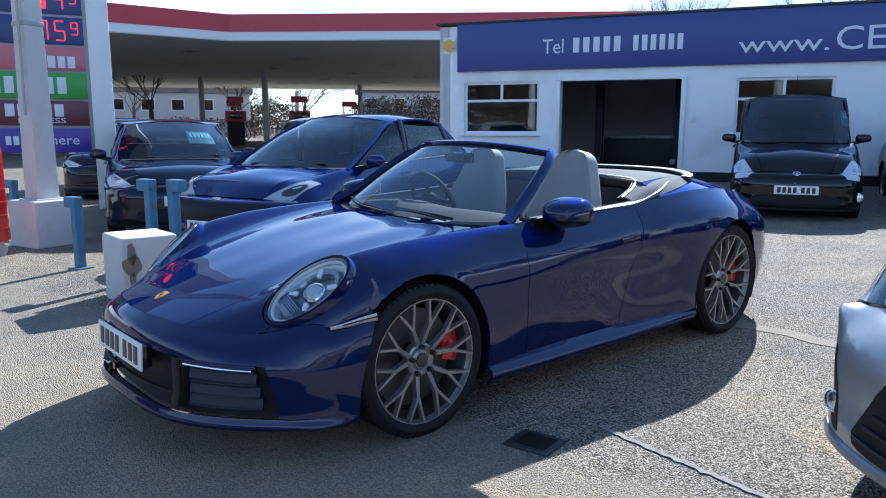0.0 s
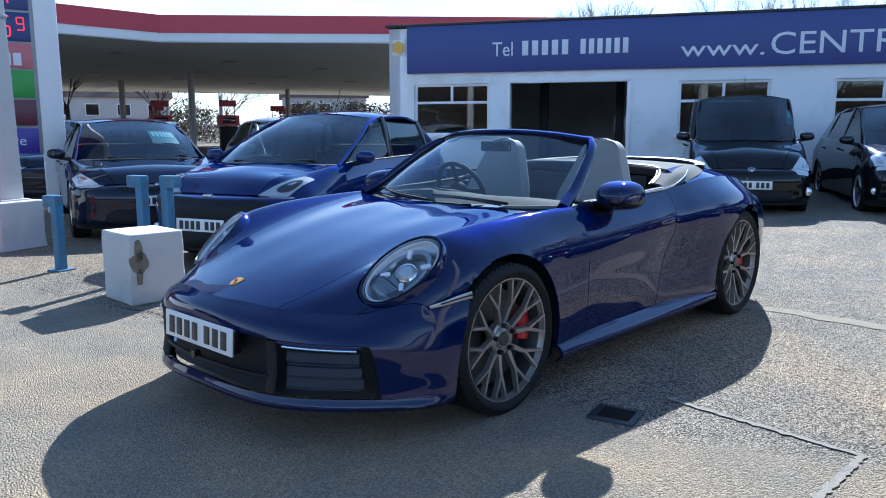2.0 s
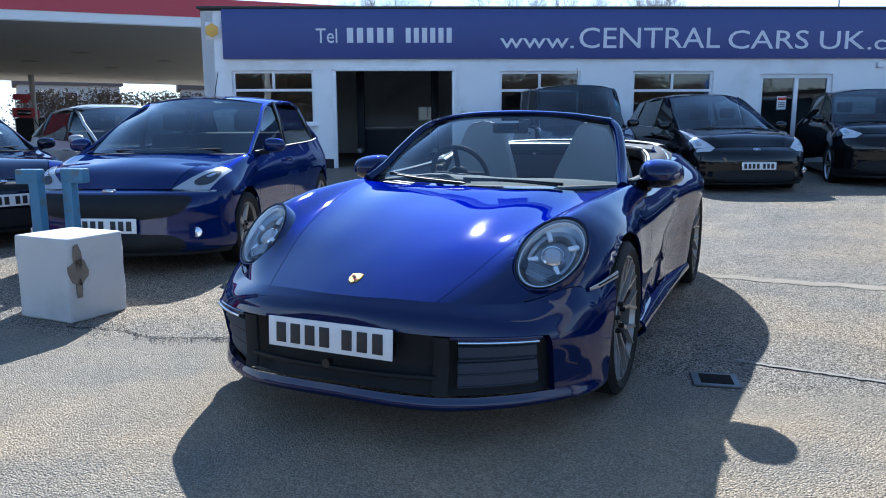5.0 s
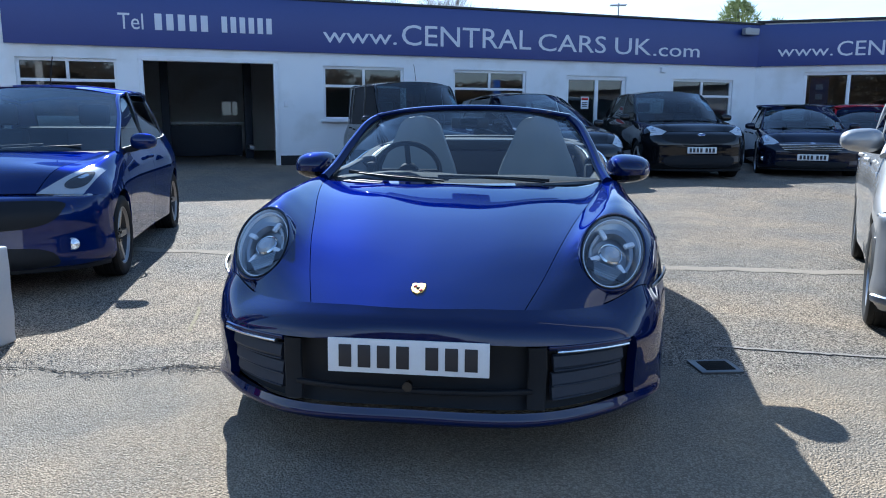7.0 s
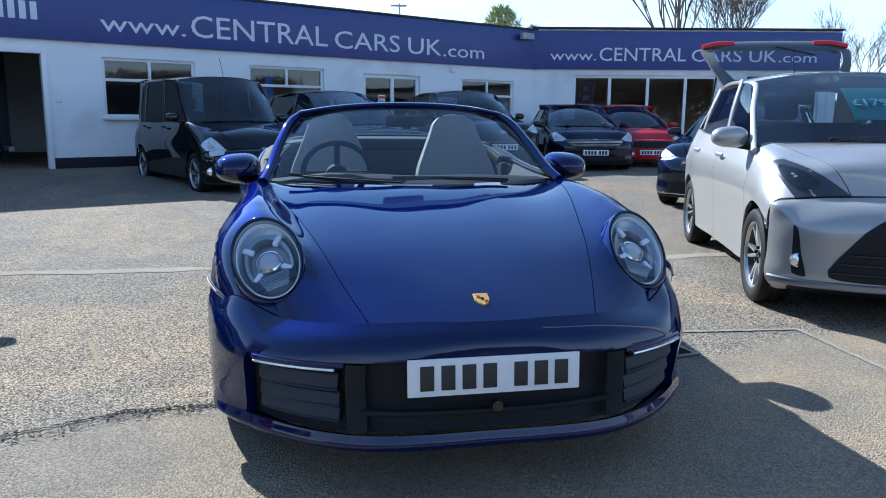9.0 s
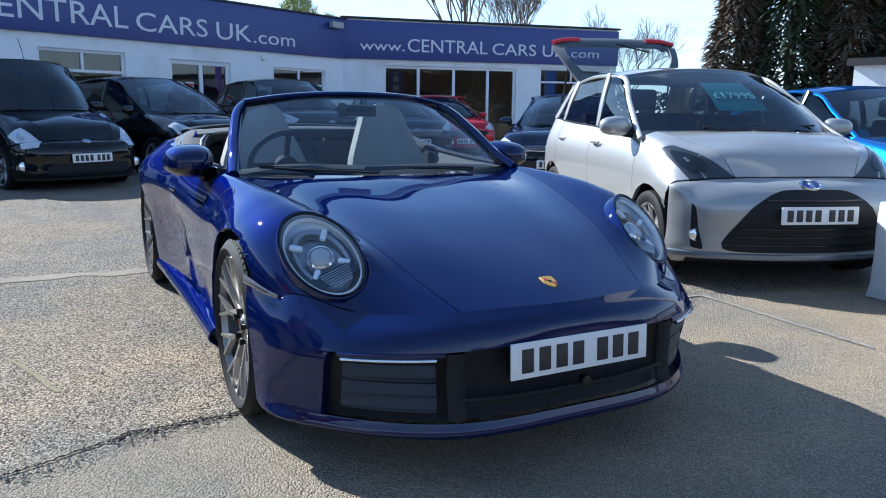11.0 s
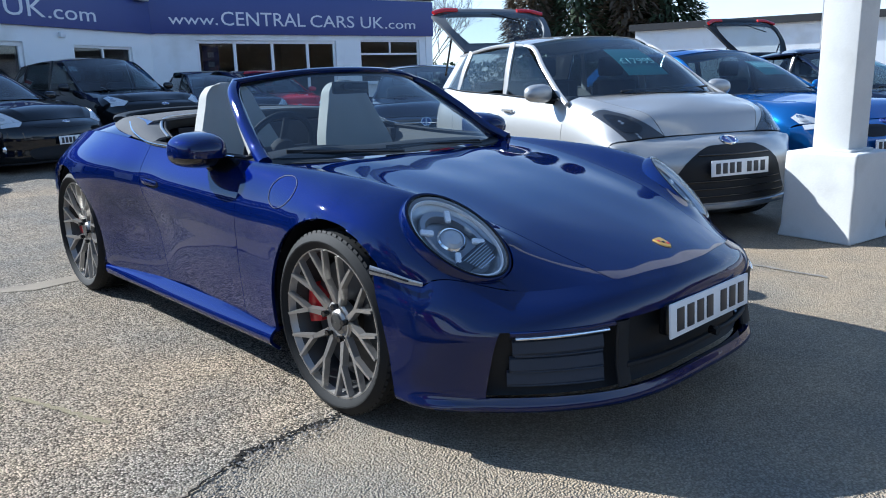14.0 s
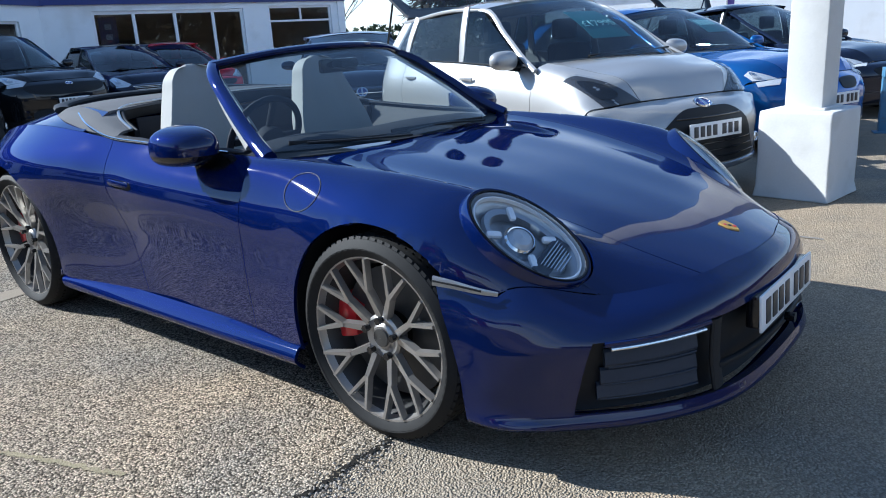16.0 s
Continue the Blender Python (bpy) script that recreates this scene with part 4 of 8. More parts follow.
# ---- the blue open sports car ----
def sports_car():
    car = thing("sports_car", Matrix.Identity(4), "deep blue metallic open two-door sports car with roof folded", "car")
    MID = (0, 1.2, 0.45)
    R_F, R_R = 0.326, 0.347
    # feature lines of the right-hand half (x > 0), from the nose backwards
    c_f = [(0, -0.872, 0.532), (0, -0.76, 0.5735), (0, -0.50, 0.6545), (0, -0.20, 0.7255), (0, 0.10, 0.7765), (0, 0.32, 0.8080), (0, 0.50, 0.8245)]
    h_f = [(0.359, -0.812, 0.524), (0.415, -0.64, 0.588), (0.475, -0.43, 0.668), (0.545, -0.15, 0.737), (0.620, 0.14, 0.787), (0.682, 0.42, 0.8195), (0.714, 0.625, 0.835)]
    k_f = [(0.610, -0.650, 0.508), (0.662, -0.485, 0.625), (0.692, -0.300, 0.758), (0.718, -0.060, 0.808), (0.733, 0.20, 0.828), (0.742, 0.44, 0.838), (0.748, 0.625, 0.842)]
    w_f = [(0.806, -0.425, 0.530), (0.826, -0.355, 0.592), (0.851, -0.228, 0.660), (0.868, -0.02, 0.692), (0.862, 0.22, 0.706), (0.853, 0.45, 0.704), (0.856, 0.625, 0.700)]
    m_f = [(0.834, -0.372, 0.480), (0.852, -0.310, 0.490), (0.874, -0.190, 0.500), (0.886, 0.0, 0.50), (0.884, 0.22, 0.50), (0.872, 0.45, 0.50), (0.868, 0.625, 0.50)]
    b_f = [(0.848, -0.350, 0.420), (0.860, -0.280, 0.36), (0.872, -0.160, 0.30), (0.88, 0.0, 0.24), (0.884, 0.22, 0.215), (0.868, 0.45, 0.215), (0.852, 0.625, 0.215)]
    k_r = [(0.756, 1.0, 0.851), (0.772, 1.30, 0.862), (0.790, 1.56, 0.878), (0.802, 1.80, 0.902), (0.800, 2.12, 0.920), (0.775, 2.45, 0.915), (0.725, 2.80, 0.872), (0.66, 3.10, 0.800), (0.58, 3.36, 0.70)]
    w_r = [(0.866, 1.0, 0.706), (0.874, 1.30, 0.714), (0.878, 1.53, 0.726), (0.912, 1.80, 0.744), (0.943, 2.12, 0.760), (0.934, 2.45, 0.754), (0.872, 2.80, 0.712), (0.79, 3.10, 0.670), (0.66, 3.36, 0.60)]
    m_r = [(0.856, 1.0, 0.50), (0.850, 1.27, 0.50), (0.844, 1.46, 0.50), (0.872, 1.78, 0.50), (0.924, 2.12, 0.50), (0.930, 2.45, 0.50), (0.885, 2.80, 0.50), (0.81, 3.10, 0.48), (0.68, 3.36, 0.45)]
    b_r = [(0.838, 1.0, 0.215), (0.832, 1.24, 0.215), (0.838, 1.38, 0.215), (0.862, 1.76, 0.215), (0.898, 2.12, 0.215), (0.905, 2.45, 0.215), (0.86, 2.80, 0.225), (0.78, 3.10, 0.25), (0.66, 3.36, 0.28)]
    h_r = [(0.672, 1.80, 0.975), (0.630, 2.12, 0.990), (0.585, 2.45, 0.972), (0.52, 2.80, 0.915), (0.46, 3.10, 0.835), (0.40, 3.40, 0.735)]
    c_r = [(0, 1.80, 1.000), (0, 2.12, 1.010), (0, 2.45, 0.995), (0, 2.80, 0.940), (0, 3.10, 0.860), (0, 3.44, 0.755)]
    flip = lambda ln: [(-x, y, z) for x, y, z in ln]
    arches = [(0.0, R_F + 0.004, 0.364), (2.45, R_R + 0.004, 0.384)]
    pu_f = [7, 8, 10, 10, 10, 8]
    # the whole front skin: bonnet with its two soft ridges, and both wings
    d_f = [(0.20, -0.848, 0.531), (0.225, -0.72, 0.5772), (0.25, -0.475, 0.6602), (0.272, -0.18, 0.7310), (0.295, 0.115, 0.7822), (0.315, 0.355, 0.8125), (0.335, 0.55, 0.8280)]
    e_f = [(0.10, -0.868, 0.532), (0.11, -0.75, 0.5745), (0.12, -0.49, 0.6558), (0.13, -0.195, 0.7266), (0.14, 0.105, 0.7770), (0.15, 0.335, 0.8085), (0.16, 0.515, 0.8250)]
    half = [b_f, m_f, w_f, k_f, h_f, d_f, e_f]
    front = Surf([flip(ln) for ln in half] + [c_f] + half[::-1], [20, 22, 16, 12, 10, 8], [8, 8, 18, 18, 6, 4, 4, 4, 4, 6, 18, 18, 8, 8])
    fv, ff, fuv = front.quads()
    h0, h1 = front.cv[4], front.cv[10]
    folded("bonnet", fv, [q for q, (i, j) in zip(ff, fuv) if h0 <= j < h1], BLUE_DEEP, car, MID)
    # wings, doors, rear quarters: one skin, split at the shut lines
    head_c, head_u, head_l = Vector((0.668, -0.437, 0.6645)), Vector((0.0515, 0.1504, 0.1067)).normalized(), Vector((0.1073, -0.0077, -0.0409)).normalized()
    for sx in (1, -1):
        tr = (lambda ln: ln) if sx > 0 else flip
        pu = pu_f + [12, 10, 9, 9, 12, 12, 12, 10, 8]
        side = Surf([tr(k_f + k_r), tr(w_f + w_r), tr(m_f + m_r), tr(b_f + b_r)], pu, [9, 7, 8])
        v, f, uv = side.quads()
        f, uv = cut_arch(v, f, uv, arches)
        d0, d1 = side.cu[6], side.cu[9]
        # lamp opening in the wing
        wv = fv.copy()
        pick = [(q, w) for q, w in zip(ff, fuv) if (w[1] >= h1 if sx > 0 else w[1] < h0)]
        wf, wuv = [q for q, _ in pick], [w for _, w in pick]
        hc = Vector((sx * head_c.x, head_c.y, head_c.z))
        hu, hl = Vector((sx * head_u.x, head_u.y, head_u.z)), Vector((sx * head_l.x, head_l.y, head_l.z))
        hn = hu.cross(hl).normalized()
        if hn.y > 0:
            hn = -hn
        A, B = 0.115, 0.1905

        def rho(p):
            d = Vector(p) - hc
            return math.hypot(d.dot(hl) / A, d.dot(hu) / B) if -0.14 < d.dot(hn) < 0.08 else 9

        def oval(k, dn, n=64):
            return [hc + hl * (A * k * math.cos(2 * math.pi * i / n)) + hu * (B * k * math.sin(2 * math.pi * i / n)) + hn * dn for i in range(n)]

        def cup(name, steps, material, closed=False):
            bm = bmesh.new()
            rows = [[bm.verts.new(p) for p in oval(k, dn)] for k, dn in steps]
            for r0, r1 in zip(rows, rows[1:]):
                for j in range(64):
                    bm.faces.new((r0[j], r0[(j + 1) % 64], r1[(j + 1) % 64], r1[j]))
            if closed:
                bm.faces.new(rows[-1])
            return part(name, bm, material, lamp, sharp=60)
        rest = [(q, w) for q, w in zip(wf, wuv) if rho(wv[list(q)].mean(axis=0)) >= 1.055]
        edges = {}
        for q, _ in rest:
            for a, b in zip(q, q[1:] + q[:1]):
                edges[frozenset((a, b))] = edges.get(frozenset((a, b)), 0) + 1
        for i in {i for e, n in edges.items() if n == 1 for i in e}:
            k = rho(wv[i])
            if 0.9 < k < 1.35:
                d = Vector(wv[i]) - hc
                wv[i] = np.array(hc + hl * (d.dot(hl) * 1.06 / k) + hu * (d.dot(hu) * 1.06 / k) + hn * d.dot(hn))
        of, ouv = cut_arch(wv, [q for q, _ in rest], [w for _, w in rest], arches)
        folded("front_wing", wv, of, BLUE_DEEP, car, MID)
        lamp = new("headlamp")
        lamp.parent = car
        tagged(lamp, "oval clear headlamp with dark inner bowl")
        cup("lamp_surround", [(1.17, -0.070), (1.12, -0.032), (1.075, -0.006), (1.04, 0.0045), (1.005, 0.004), (0.985, -0.004), (0.98, -0.02)], BLUE_DEEP)
        cup("rim_seal", [(1.002, 0.002), (0.995, 0.0075), (0.972, 0.0075), (0.962, 0.001)], GLOSS_BLACK)
        ln = cup("lens", [(0.97, 0.004), (0.93, 0.008), (0.82, 0.015), (0.65, 0.0215), (0.42, 0.0265), (0.2, 0.029), (0.02, 0.030)], LENS, True)
        ln.visible_shadow = False
        cup("bowl", [(0.965, 0.0), (0.93, -0.018), (0.86, -0.03), (0.80, -0.034), (0.72, -0.055), (0.5, -0.066), (0.02, -0.07)], LAMP_INNER, True)
        cup("bright_ring", [(0.925, -0.016), (0.91, -0.006), (0.885, -0.006), (0.87, -0.018)], LAMP_WHITE)
        cup("bezel", [(0.72, -0.04), (0.70, -0.022), (0.60, -0.026), (0.56, -0.05)], LAMP_INNER)
        base = Matrix((hl, hu, hn)).transposed().to_4x4()
        base.translation = hc - hn * 0.032
        pj = part("projector", lathe_bm([(-0.03, 0.046), (0.0, 0.048), (0.006, 0.042), (0.004, 0.039)], 32, "z"), CHROME, lamp)
        pj.matrix_local = base @ Matrix.Translation((0, 0.012, 0.0))
        pl = part("projector_lens", lathe_bm([(0.0, 0.039), (0.012, 0.028), (0.018, 0.001)], 28, "z"), LAMP_BOWL, lamp)
        pl.matrix_local = base @ Matrix.Translation((0, 0.012, 0.0))
        for qx in (-1, 1):
            for qy in (-1, 1):
                led = part("led_unit", box_bm((0.046, 0.021, 0.016), (0, 0, 0.010), 0.008), LAMP_WHITE, lamp)
                led.matrix_local = base @ Matrix.Translation((qx * 0.052, 0.012 + qy * 0.066, 0)) @ Matrix.Rotation(math.atan2(qy * 1.1, qx), 4, "Z")
                cowl = part("led_cowl", box_bm((0.060, 0.034, 0.012), (0, 0, 0.001), 0.010), CHROME, lamp)
                cowl.matrix_local = led.matrix_local.copy()
        arm = part("inner_shelf", box_bm((0.15, 0.05, 0.01), (0, -0.085, 0.012), 0.004), SLAT_GREY, lamp)
        arm.matrix_local = base
        for i in range(7):
            rb = part("lens_rib", box_bm((0.11 - 0.006 * i, 0.003, 0.006), (0, -0.075 - 0.009 * i, 0.022), 0.001), REFLECTOR, lamp)
            rb.matrix_local = base
        # door and rear quarter from the side skin
        df = [q for q, (i, j) in zip(f, uv) if d0 <= i < d1]
        folded("door", v, df, BLUE_DEEP, car, MID)
        qf = [q for q, (i, j) in zip(f, uv) if i >= d1]
        folded("rear_quarter", v, qf, BLUE_DEEP, car, MID)
        rs = Surf([tr(h_r), tr(k_r[3:])], 10, [8])
        folded("rear_shoulder", *rs.quads()[:2], BLUE_DEEP, car, MID, gap=0.0)
        # handle, side lamp, filler flap, sill
        hd = new("door_handle")
        hd.parent = car
        sweep("grip", [(sx * 0.872, 1.345, 0.704), (sx * 0.881, 1.39, 0.709), (sx * 0.884, 1.44, 0.712), (sx * 0.880, 1.495, 0.714)], BLUE_DEEP, hd, 0.010, 0.026, up=(0, 0, 1))
        # No hollow behind the grip: a flat black patch holds its shade.
        skin("recess", side, ((8.10, 0.97), (8.80, 0.97), (8.80, 1.15), (8.10, 1.15)), GLOSS_BLACK, hd, (sx, 0, 0), 0.0008, 0.004, clip=round_quad)
        sweep("side_lamp", [(sx * 0.882, -0.262, 0.567), (sx * 0.868, -0.325, 0.560), (sx * 0.842, -0.385, 0.545), (sx * 0.815, -0.432, 0.535)], LAMP_INNER, car, 0.008, 0.030, up=(0, 0, 1), taper=lambda t: 1 - 0.55 * t, label="slim clear side lamp")
        sweep("side_lamp_rib", [(sx * 0.884, -0.262, 0.567), (sx * 0.868, -0.330, 0.560), (sx * 0.840, -0.395, 0.545)], TRIM, car, 0.009, 0.006, up=(0, 0, 1))
        sill = Surf([tr([(0.842, y, 0.235) for y in (0.36, 0.8, 1.3, 1.75, 2.08)]), tr([(0.885, 0.36, 0.222), (0.876, 0.8, 0.212), (0.874, 1.3, 0.208), (0.888, 1.75, 0.205), (0.905, 2.08, 0.20)]),
                     tr([(0.905, 0.36, 0.188), (0.896, 0.8, 0.180), (0.893, 1.3, 0.178), (0.900, 1.75, 0.176), (0.905, 2.06, 0.172)]), tr([(0.86, y, 0.135) for y in (0.37, 0.8, 1.3, 1.75, 2.04)])], 8, 5)
        folded("sill_skirt", *sill.quads()[:2], BLUE_DEEP, car, (0, 1.2, 0.3), gap=0)
        door_mirror(car, (sx * 0.862, 0.945, 0.880), sx, BLUE_DEEP, (0.225, 0.36, 0.168), two_tone=True)
        sweep("mirror_foot", [(sx * 0.77, 0.93, 0.795), (sx * 0.80, 0.935, 0.83), (sx * 0.84, 0.96, 0.868)], GLOSS_BLACK, car, 0.075, 0.035, up=(0, 1, 0), taper=lambda t: 1 - 0.3 * t)
        skin("mirror_base", side, ((6.25, 0.02), (7.0, 0.02), (6.7, 0.42), (6.45, 0.42)), GLOSS_BLACK, car, (sx, 0, 0), 0.003, 0.006, clip=round_quad)
    # filler flap ring on the off-side wing
    fc, fn = Vector((-0.809, 0.319, 0.747)), Vector((-0.86, 0.0, 0.51)).normalized()
    fy = Vector((0, 1, 0))
    fz = fn.cross(fy)
    grid = [front.at(u, v) for u in np.linspace(3.7, 6.0, 90) for v in np.linspace(1.9, 3.1, 60)]
    grid = np.array(grid)
    ring = []
    for i in range(36):
        t = 2 * math.pi * i / 36
        q = np.array(fc + fy * (0.082 * math.cos(t)) + fz * (0.068 * math.sin(t)))
        d = grid - q
        d = d - np.outer(d @ np.array(fn), np.array(fn))
        wgt = np.exp(-(d ** 2).sum(axis=1) / 0.004 ** 2)
        ring.append(Vector((grid * wgt[:, None]).sum(axis=0) / wgt.sum()) + fn * 0.0012)
    sweep("filler_flap_gap", ring, TRIM, car, 0.0024, 0.002, up=fn, per=1, closed=True, seg=6, label="round fuel filler flap outline")

    # front bumper: from the middle round to the wheel opening
    t_b = [(0, -0.875, 0.531), (0.36, -0.815, 0.523), (0.612, -0.653, 0.507), (0.807, -0.427, 0.529), (0.872, -0.262, 0.552)]
    a_b = [(0, -0.925, 0.492), (0.40, -0.864, 0.478), (0.665, -0.695, 0.462), (0.838, -0.440, 0.470), (0.884, -0.285, 0.490)]
    p_b = [(0, -0.938, 0.443), (0.43, -0.874, 0.425), (0.712, -0.690, 0.414), (0.850, -0.440, 0.400), (0.884, -0.310, 0.410)]
    i_b = [(0, -0.942, 0.300), (0.43, -0.872, 0.300), (0.722, -0.660, 0.300), (0.858, -0.425, 0.300), (0.880, -0.335, 0.300)]
    q_b = [(0, -0.952, 0.222), (0.43, -0.886, 0.210), (0.725, -0.640, 0.200), (0.860, -0.420, 0.190), (0.876, -0.345, 0.200)]
    l_b = [(0, -0.963, 0.186), (0.43, -0.899, 0.172), (0.735, -0.645, 0.163), (0.866, -0.420, 0.160), (0.872, -0.350, 0.160)]
    e_b = [(0, -0.90, 0.150), (0.43, -0.84, 0.145), (0.68, -0.60, 0.140), (0.80, -0.42, 0.140), (0.82, -0.36, 0.140)]
    lines = [[(-x, y, z) for x, y, z in reversed(ln[1:])] + ln for ln in (t_b, a_b, p_b, i_b, q_b, l_b, e_b)]
    nose = Surf(lines, [8, 10, 12, 14, 14, 12, 10, 8], [5, 6, 8, 6, 4, 4])
    edge_r = front.g[0, front.cv[7]:front.cv[12] + 1]
    for i in range(nose.g.shape[0]):
        x = nose.g[i, 0, 0]
        if abs(x) < 0.806:
            t = np.array([math.copysign(np.interp(abs(x), edge_r[:, 0], edge_r[:, 0]), x), np.interp(abs(x), edge_r[:, 0], edge_r[:, 1]) - 0.001, np.interp(abs(x), edge_r[:, 0], edge_r[:, 2]) + 0.003])
            dlt = t - nose.g[i, 0]
            for j in range(11):
                nose.g[i, j] += dlt * (1 - j / 11) ** 1.6
    v, f, uv = nose.quads()
    cu, cv = nose.cu, nose.cv
    u0, u1 = cu[2] - 1, cu[6] + 1
    opening = lambda i, j: u0 <= i < u1 and cv[2] <= j < cv[4]
    body_f = [q for q, w in zip(f, uv) if not opening(*w)]
    folded("front_bumper", v, body_f, BLUE_DEEP, car, (0, 0.2, 0.3), depth=0.035, gap=0.0012)
    # intake behind the opening, with slats, struts and lamps
    deep = Surf([[(x * 0.985, y + 0.055, z) for x, y, z in ln] for ln in lines], [8, 10, 12, 14, 14, 12, 10, 8], [5, 6, 8, 6, 4, 4])
    v2, f2, uv2 = deep.quads()
    folded("intake_back", v2, [q for q, w in zip(f2, uv2) if u0 - 2 <= w[0] < u1 + 2 and cv[2] - 1 <= w[1] < cv[4] + 1], TRIM, car, (0, 0.2, 0.3), gap=0)
    for sx in (1, -1):
        uu = (lambda u: u) if sx > 0 else (lambda u: 8 - u)
        for i in range(3):
            pts = [Vector(deep.at(uu(u), 2.52 + 0.47 * i)) + Vector((0, -0.026, 0)) for u in np.linspace(5.08, 5.88, 7)]
            sweep("intake_slat", pts, SLAT_GREY, car, 0.020, 0.050, up=(0, 0.25, 1), per=3, power=4)
            pts = [Vector(deep.at(uu(u), 2.74 + 0.47 * i)) + Vector((0, -0.034, 0)) for u in np.linspace(5.10, 5.86, 7)]
            sweep("slat_lip", pts, SLAT_GREY, car, 0.016, 0.008, up=(0, 0, 1), per=3)
        for u, wdt in ((4.93, 0.062),):
            pts = [Vector(nose.at(uu(u), vv)) + Vector((0, 0.012, 0)) for vv in (2.05, 2.6, 3.2, 3.95)]
            sweep("intake_strut", pts, TRIM, car, wdt, 0.02, up=(0, 1, 0), per=3)
        pts = [Vector(nose.at(uu(u), 2.16)) + Vector((0, -0.002, 0)) for u in np.linspace(5.10, 5.93, 7)]
        sweep("running_lamp", pts, REFLECTOR, car, 0.020, 0.011, up=(0, 0, 1), per=3, label="slim clear running lamp")
        pts = [Vector(nose.at(uu(u), 2.06)) + Vector((0, 0.006, 0)) for u in np.linspace(5.02, 5.97, 7)]
        sweep("intake_brow", pts, BLUE_DEEP, car, 0.022, 0.016, up=(0, 0, 1), per=3)
    pts = [Vector(nose.at(u, 3.3)) + Vector((0, 0.014, 0)) for u in np.linspace(3.1, 4.9, 9)]
    sweep("centre_bar", pts, TRIM, car, 0.02, 0.02, up=(0, 0, 1), per=3)
    part("front_camera", cyl_bm(0.016, 0.013, 0.03, (0, -0.962, 0.305), 20, "y"), GLOSS_BLACK, car)
    box("plate_mount", (0.50, 0.04, 0.10), (-0.003, -0.922, 0.392), GLOSS_BLACK, car, 0.01)
    number_plate(car, basis((-0.003, -0.948, 0.393), (1, 0, 0), (0, -1, 0.05)))
    # crest
    cr = new("bonnet_crest")
    cr.parent = car
    bm = bmesh.new()
    outl = [(-0.024, 0.031), (0, 0.034), (0.024, 0.031), (0.025, 0.0), (0.018, -0.02), (0, -0.034), (-0.018, -0.02), (-0.025, 0.0)]
    lo = [bm.verts.new((x, y, 0)) for x, y in outl]
    hi = [bm.verts.new((x * 0.94, y * 0.94, 0.004)) for x, y in outl]
    bm.faces.new(lo)
    bm.faces.new(hi)
    for i in range(8):
        bm.faces.new((lo[i], lo[(i + 1) % 8], hi[(i + 1) % 8], hi[i]))
    sh = part("shield", bm, GOLD, cr)
    cm = basis((0, -0.762, 0.573), (1, 0, 0), (0, -0.34, 0.94))
    sh.matrix_local = cm
    for x, y, mt in ((-0.011, 0.012, CALIPER), (0.011, -0.012, CALIPER), (0.0, 0.0, GLOSS_BLACK)):
        q = part("enamel_field", box_bm((0.011, 0.010, 0.002), (x, y, 0.005), 0.0006), mt, cr)
        q.matrix_local = cm
    # bonnet creases are part of its light; wipers and scuttle
    scut = Surf([[(-0.725, 0.63, 0.826), (-0.45, 0.50, 0.822), (0, 0.44, 0.815), (0.45, 0.50, 0.822), (0.725, 0.63, 0.826)],
                 [(-0.70, 0.68, 0.838), (-0.45, 0.57, 0.828), (0, 0.52, 0.820), (0.45, 0.57, 0.828), (0.70, 0.68, 0.838)]], 8, 3)
    folded("scuttle", *scut.quads()[:2], TRIM, car, MID, gap=0)
    for x0, x1, y1, z1 in ((0.42, -0.12, 0.575, 0.853), (-0.08, -0.60, 0.640, 0.868)):
        wp = new("wiper")
        wp.parent = car
        sweep("arm", [(x0, 0.50, 0.836), ((x0 + x1) / 2, 0.525, 0.852), (x1 + 0.06, y1 - 0.03, z1 - 0.006)], TRIM, wp, 0.014, 0.010)
        sweep("blade", [(x0 + 0.02, 0.53, 0.842), ((x0 + x1) / 2, 0.545, 0.852), (x1, y1, z1)], TRIM, wp, 0.010, 0.016)

    # windscreen and its frame
    base_l = [(-0.690, 0.655, 0.846), (-0.50, 0.565, 0.840), (0, 0.500, 0.832), (0.50, 0.565, 0.840), (0.690, 0.655, 0.846)]
    mid_l = [(-0.632, 0.885, 1.000), (-0.44, 0.790, 1.022), (0, 0.735, 1.028), (0.44, 0.790, 1.022), (0.632, 0.885, 1.000)]
    top_l = [(-0.538, 1.115, 1.140), (-0.36, 1.022, 1.176), (0, 0.975, 1.192), (0.36, 1.022, 1.176), (0.538, 1.115, 1.140)]
    ws = Surf([base_l, mid_l, top_l], 8, 8)
    wsh = folded("windscreen", *ws.quads()[:2], SCREEN, car, MID, gap=0, depth=0.005, label="clear curved windscreen")
    wsh.visible_shadow = False
    for sx in (1, -1):
        sweep("screen_pillar", [(sx * 0.728, 0.60, 0.832), (sx * 0.700, 0.700, 0.880), (sx * 0.648, 0.905, 1.012), (sx * 0.575, 1.09, 1.130), (sx * 0.530, 1.145, 1.158)], BLUE_DEEP, car, 0.050, 0.042, up=(sx * 0.7, -0.3, 0.6), per=7, taper=lambda t: 1.25 - 0.3 * t)
        sweep("pillar_seal", [(sx * 0.700, 0.665, 0.850), (sx * 0.640, 0.885, 1.002), (sx * 0.545, 1.115, 1.142)], TRIM, car, 0.020, 0.010, up=(sx * 0.5, -0.6, 0.5))
        sweep("pillar_trim", [(sx * 0.705, 0.735, 0.862), (sx * 0.632, 0.965, 1.02), (sx * 0.56, 1.13, 1.13)], LEATHER, car, 0.035, 0.025, up=(sx, 0, 0.2))
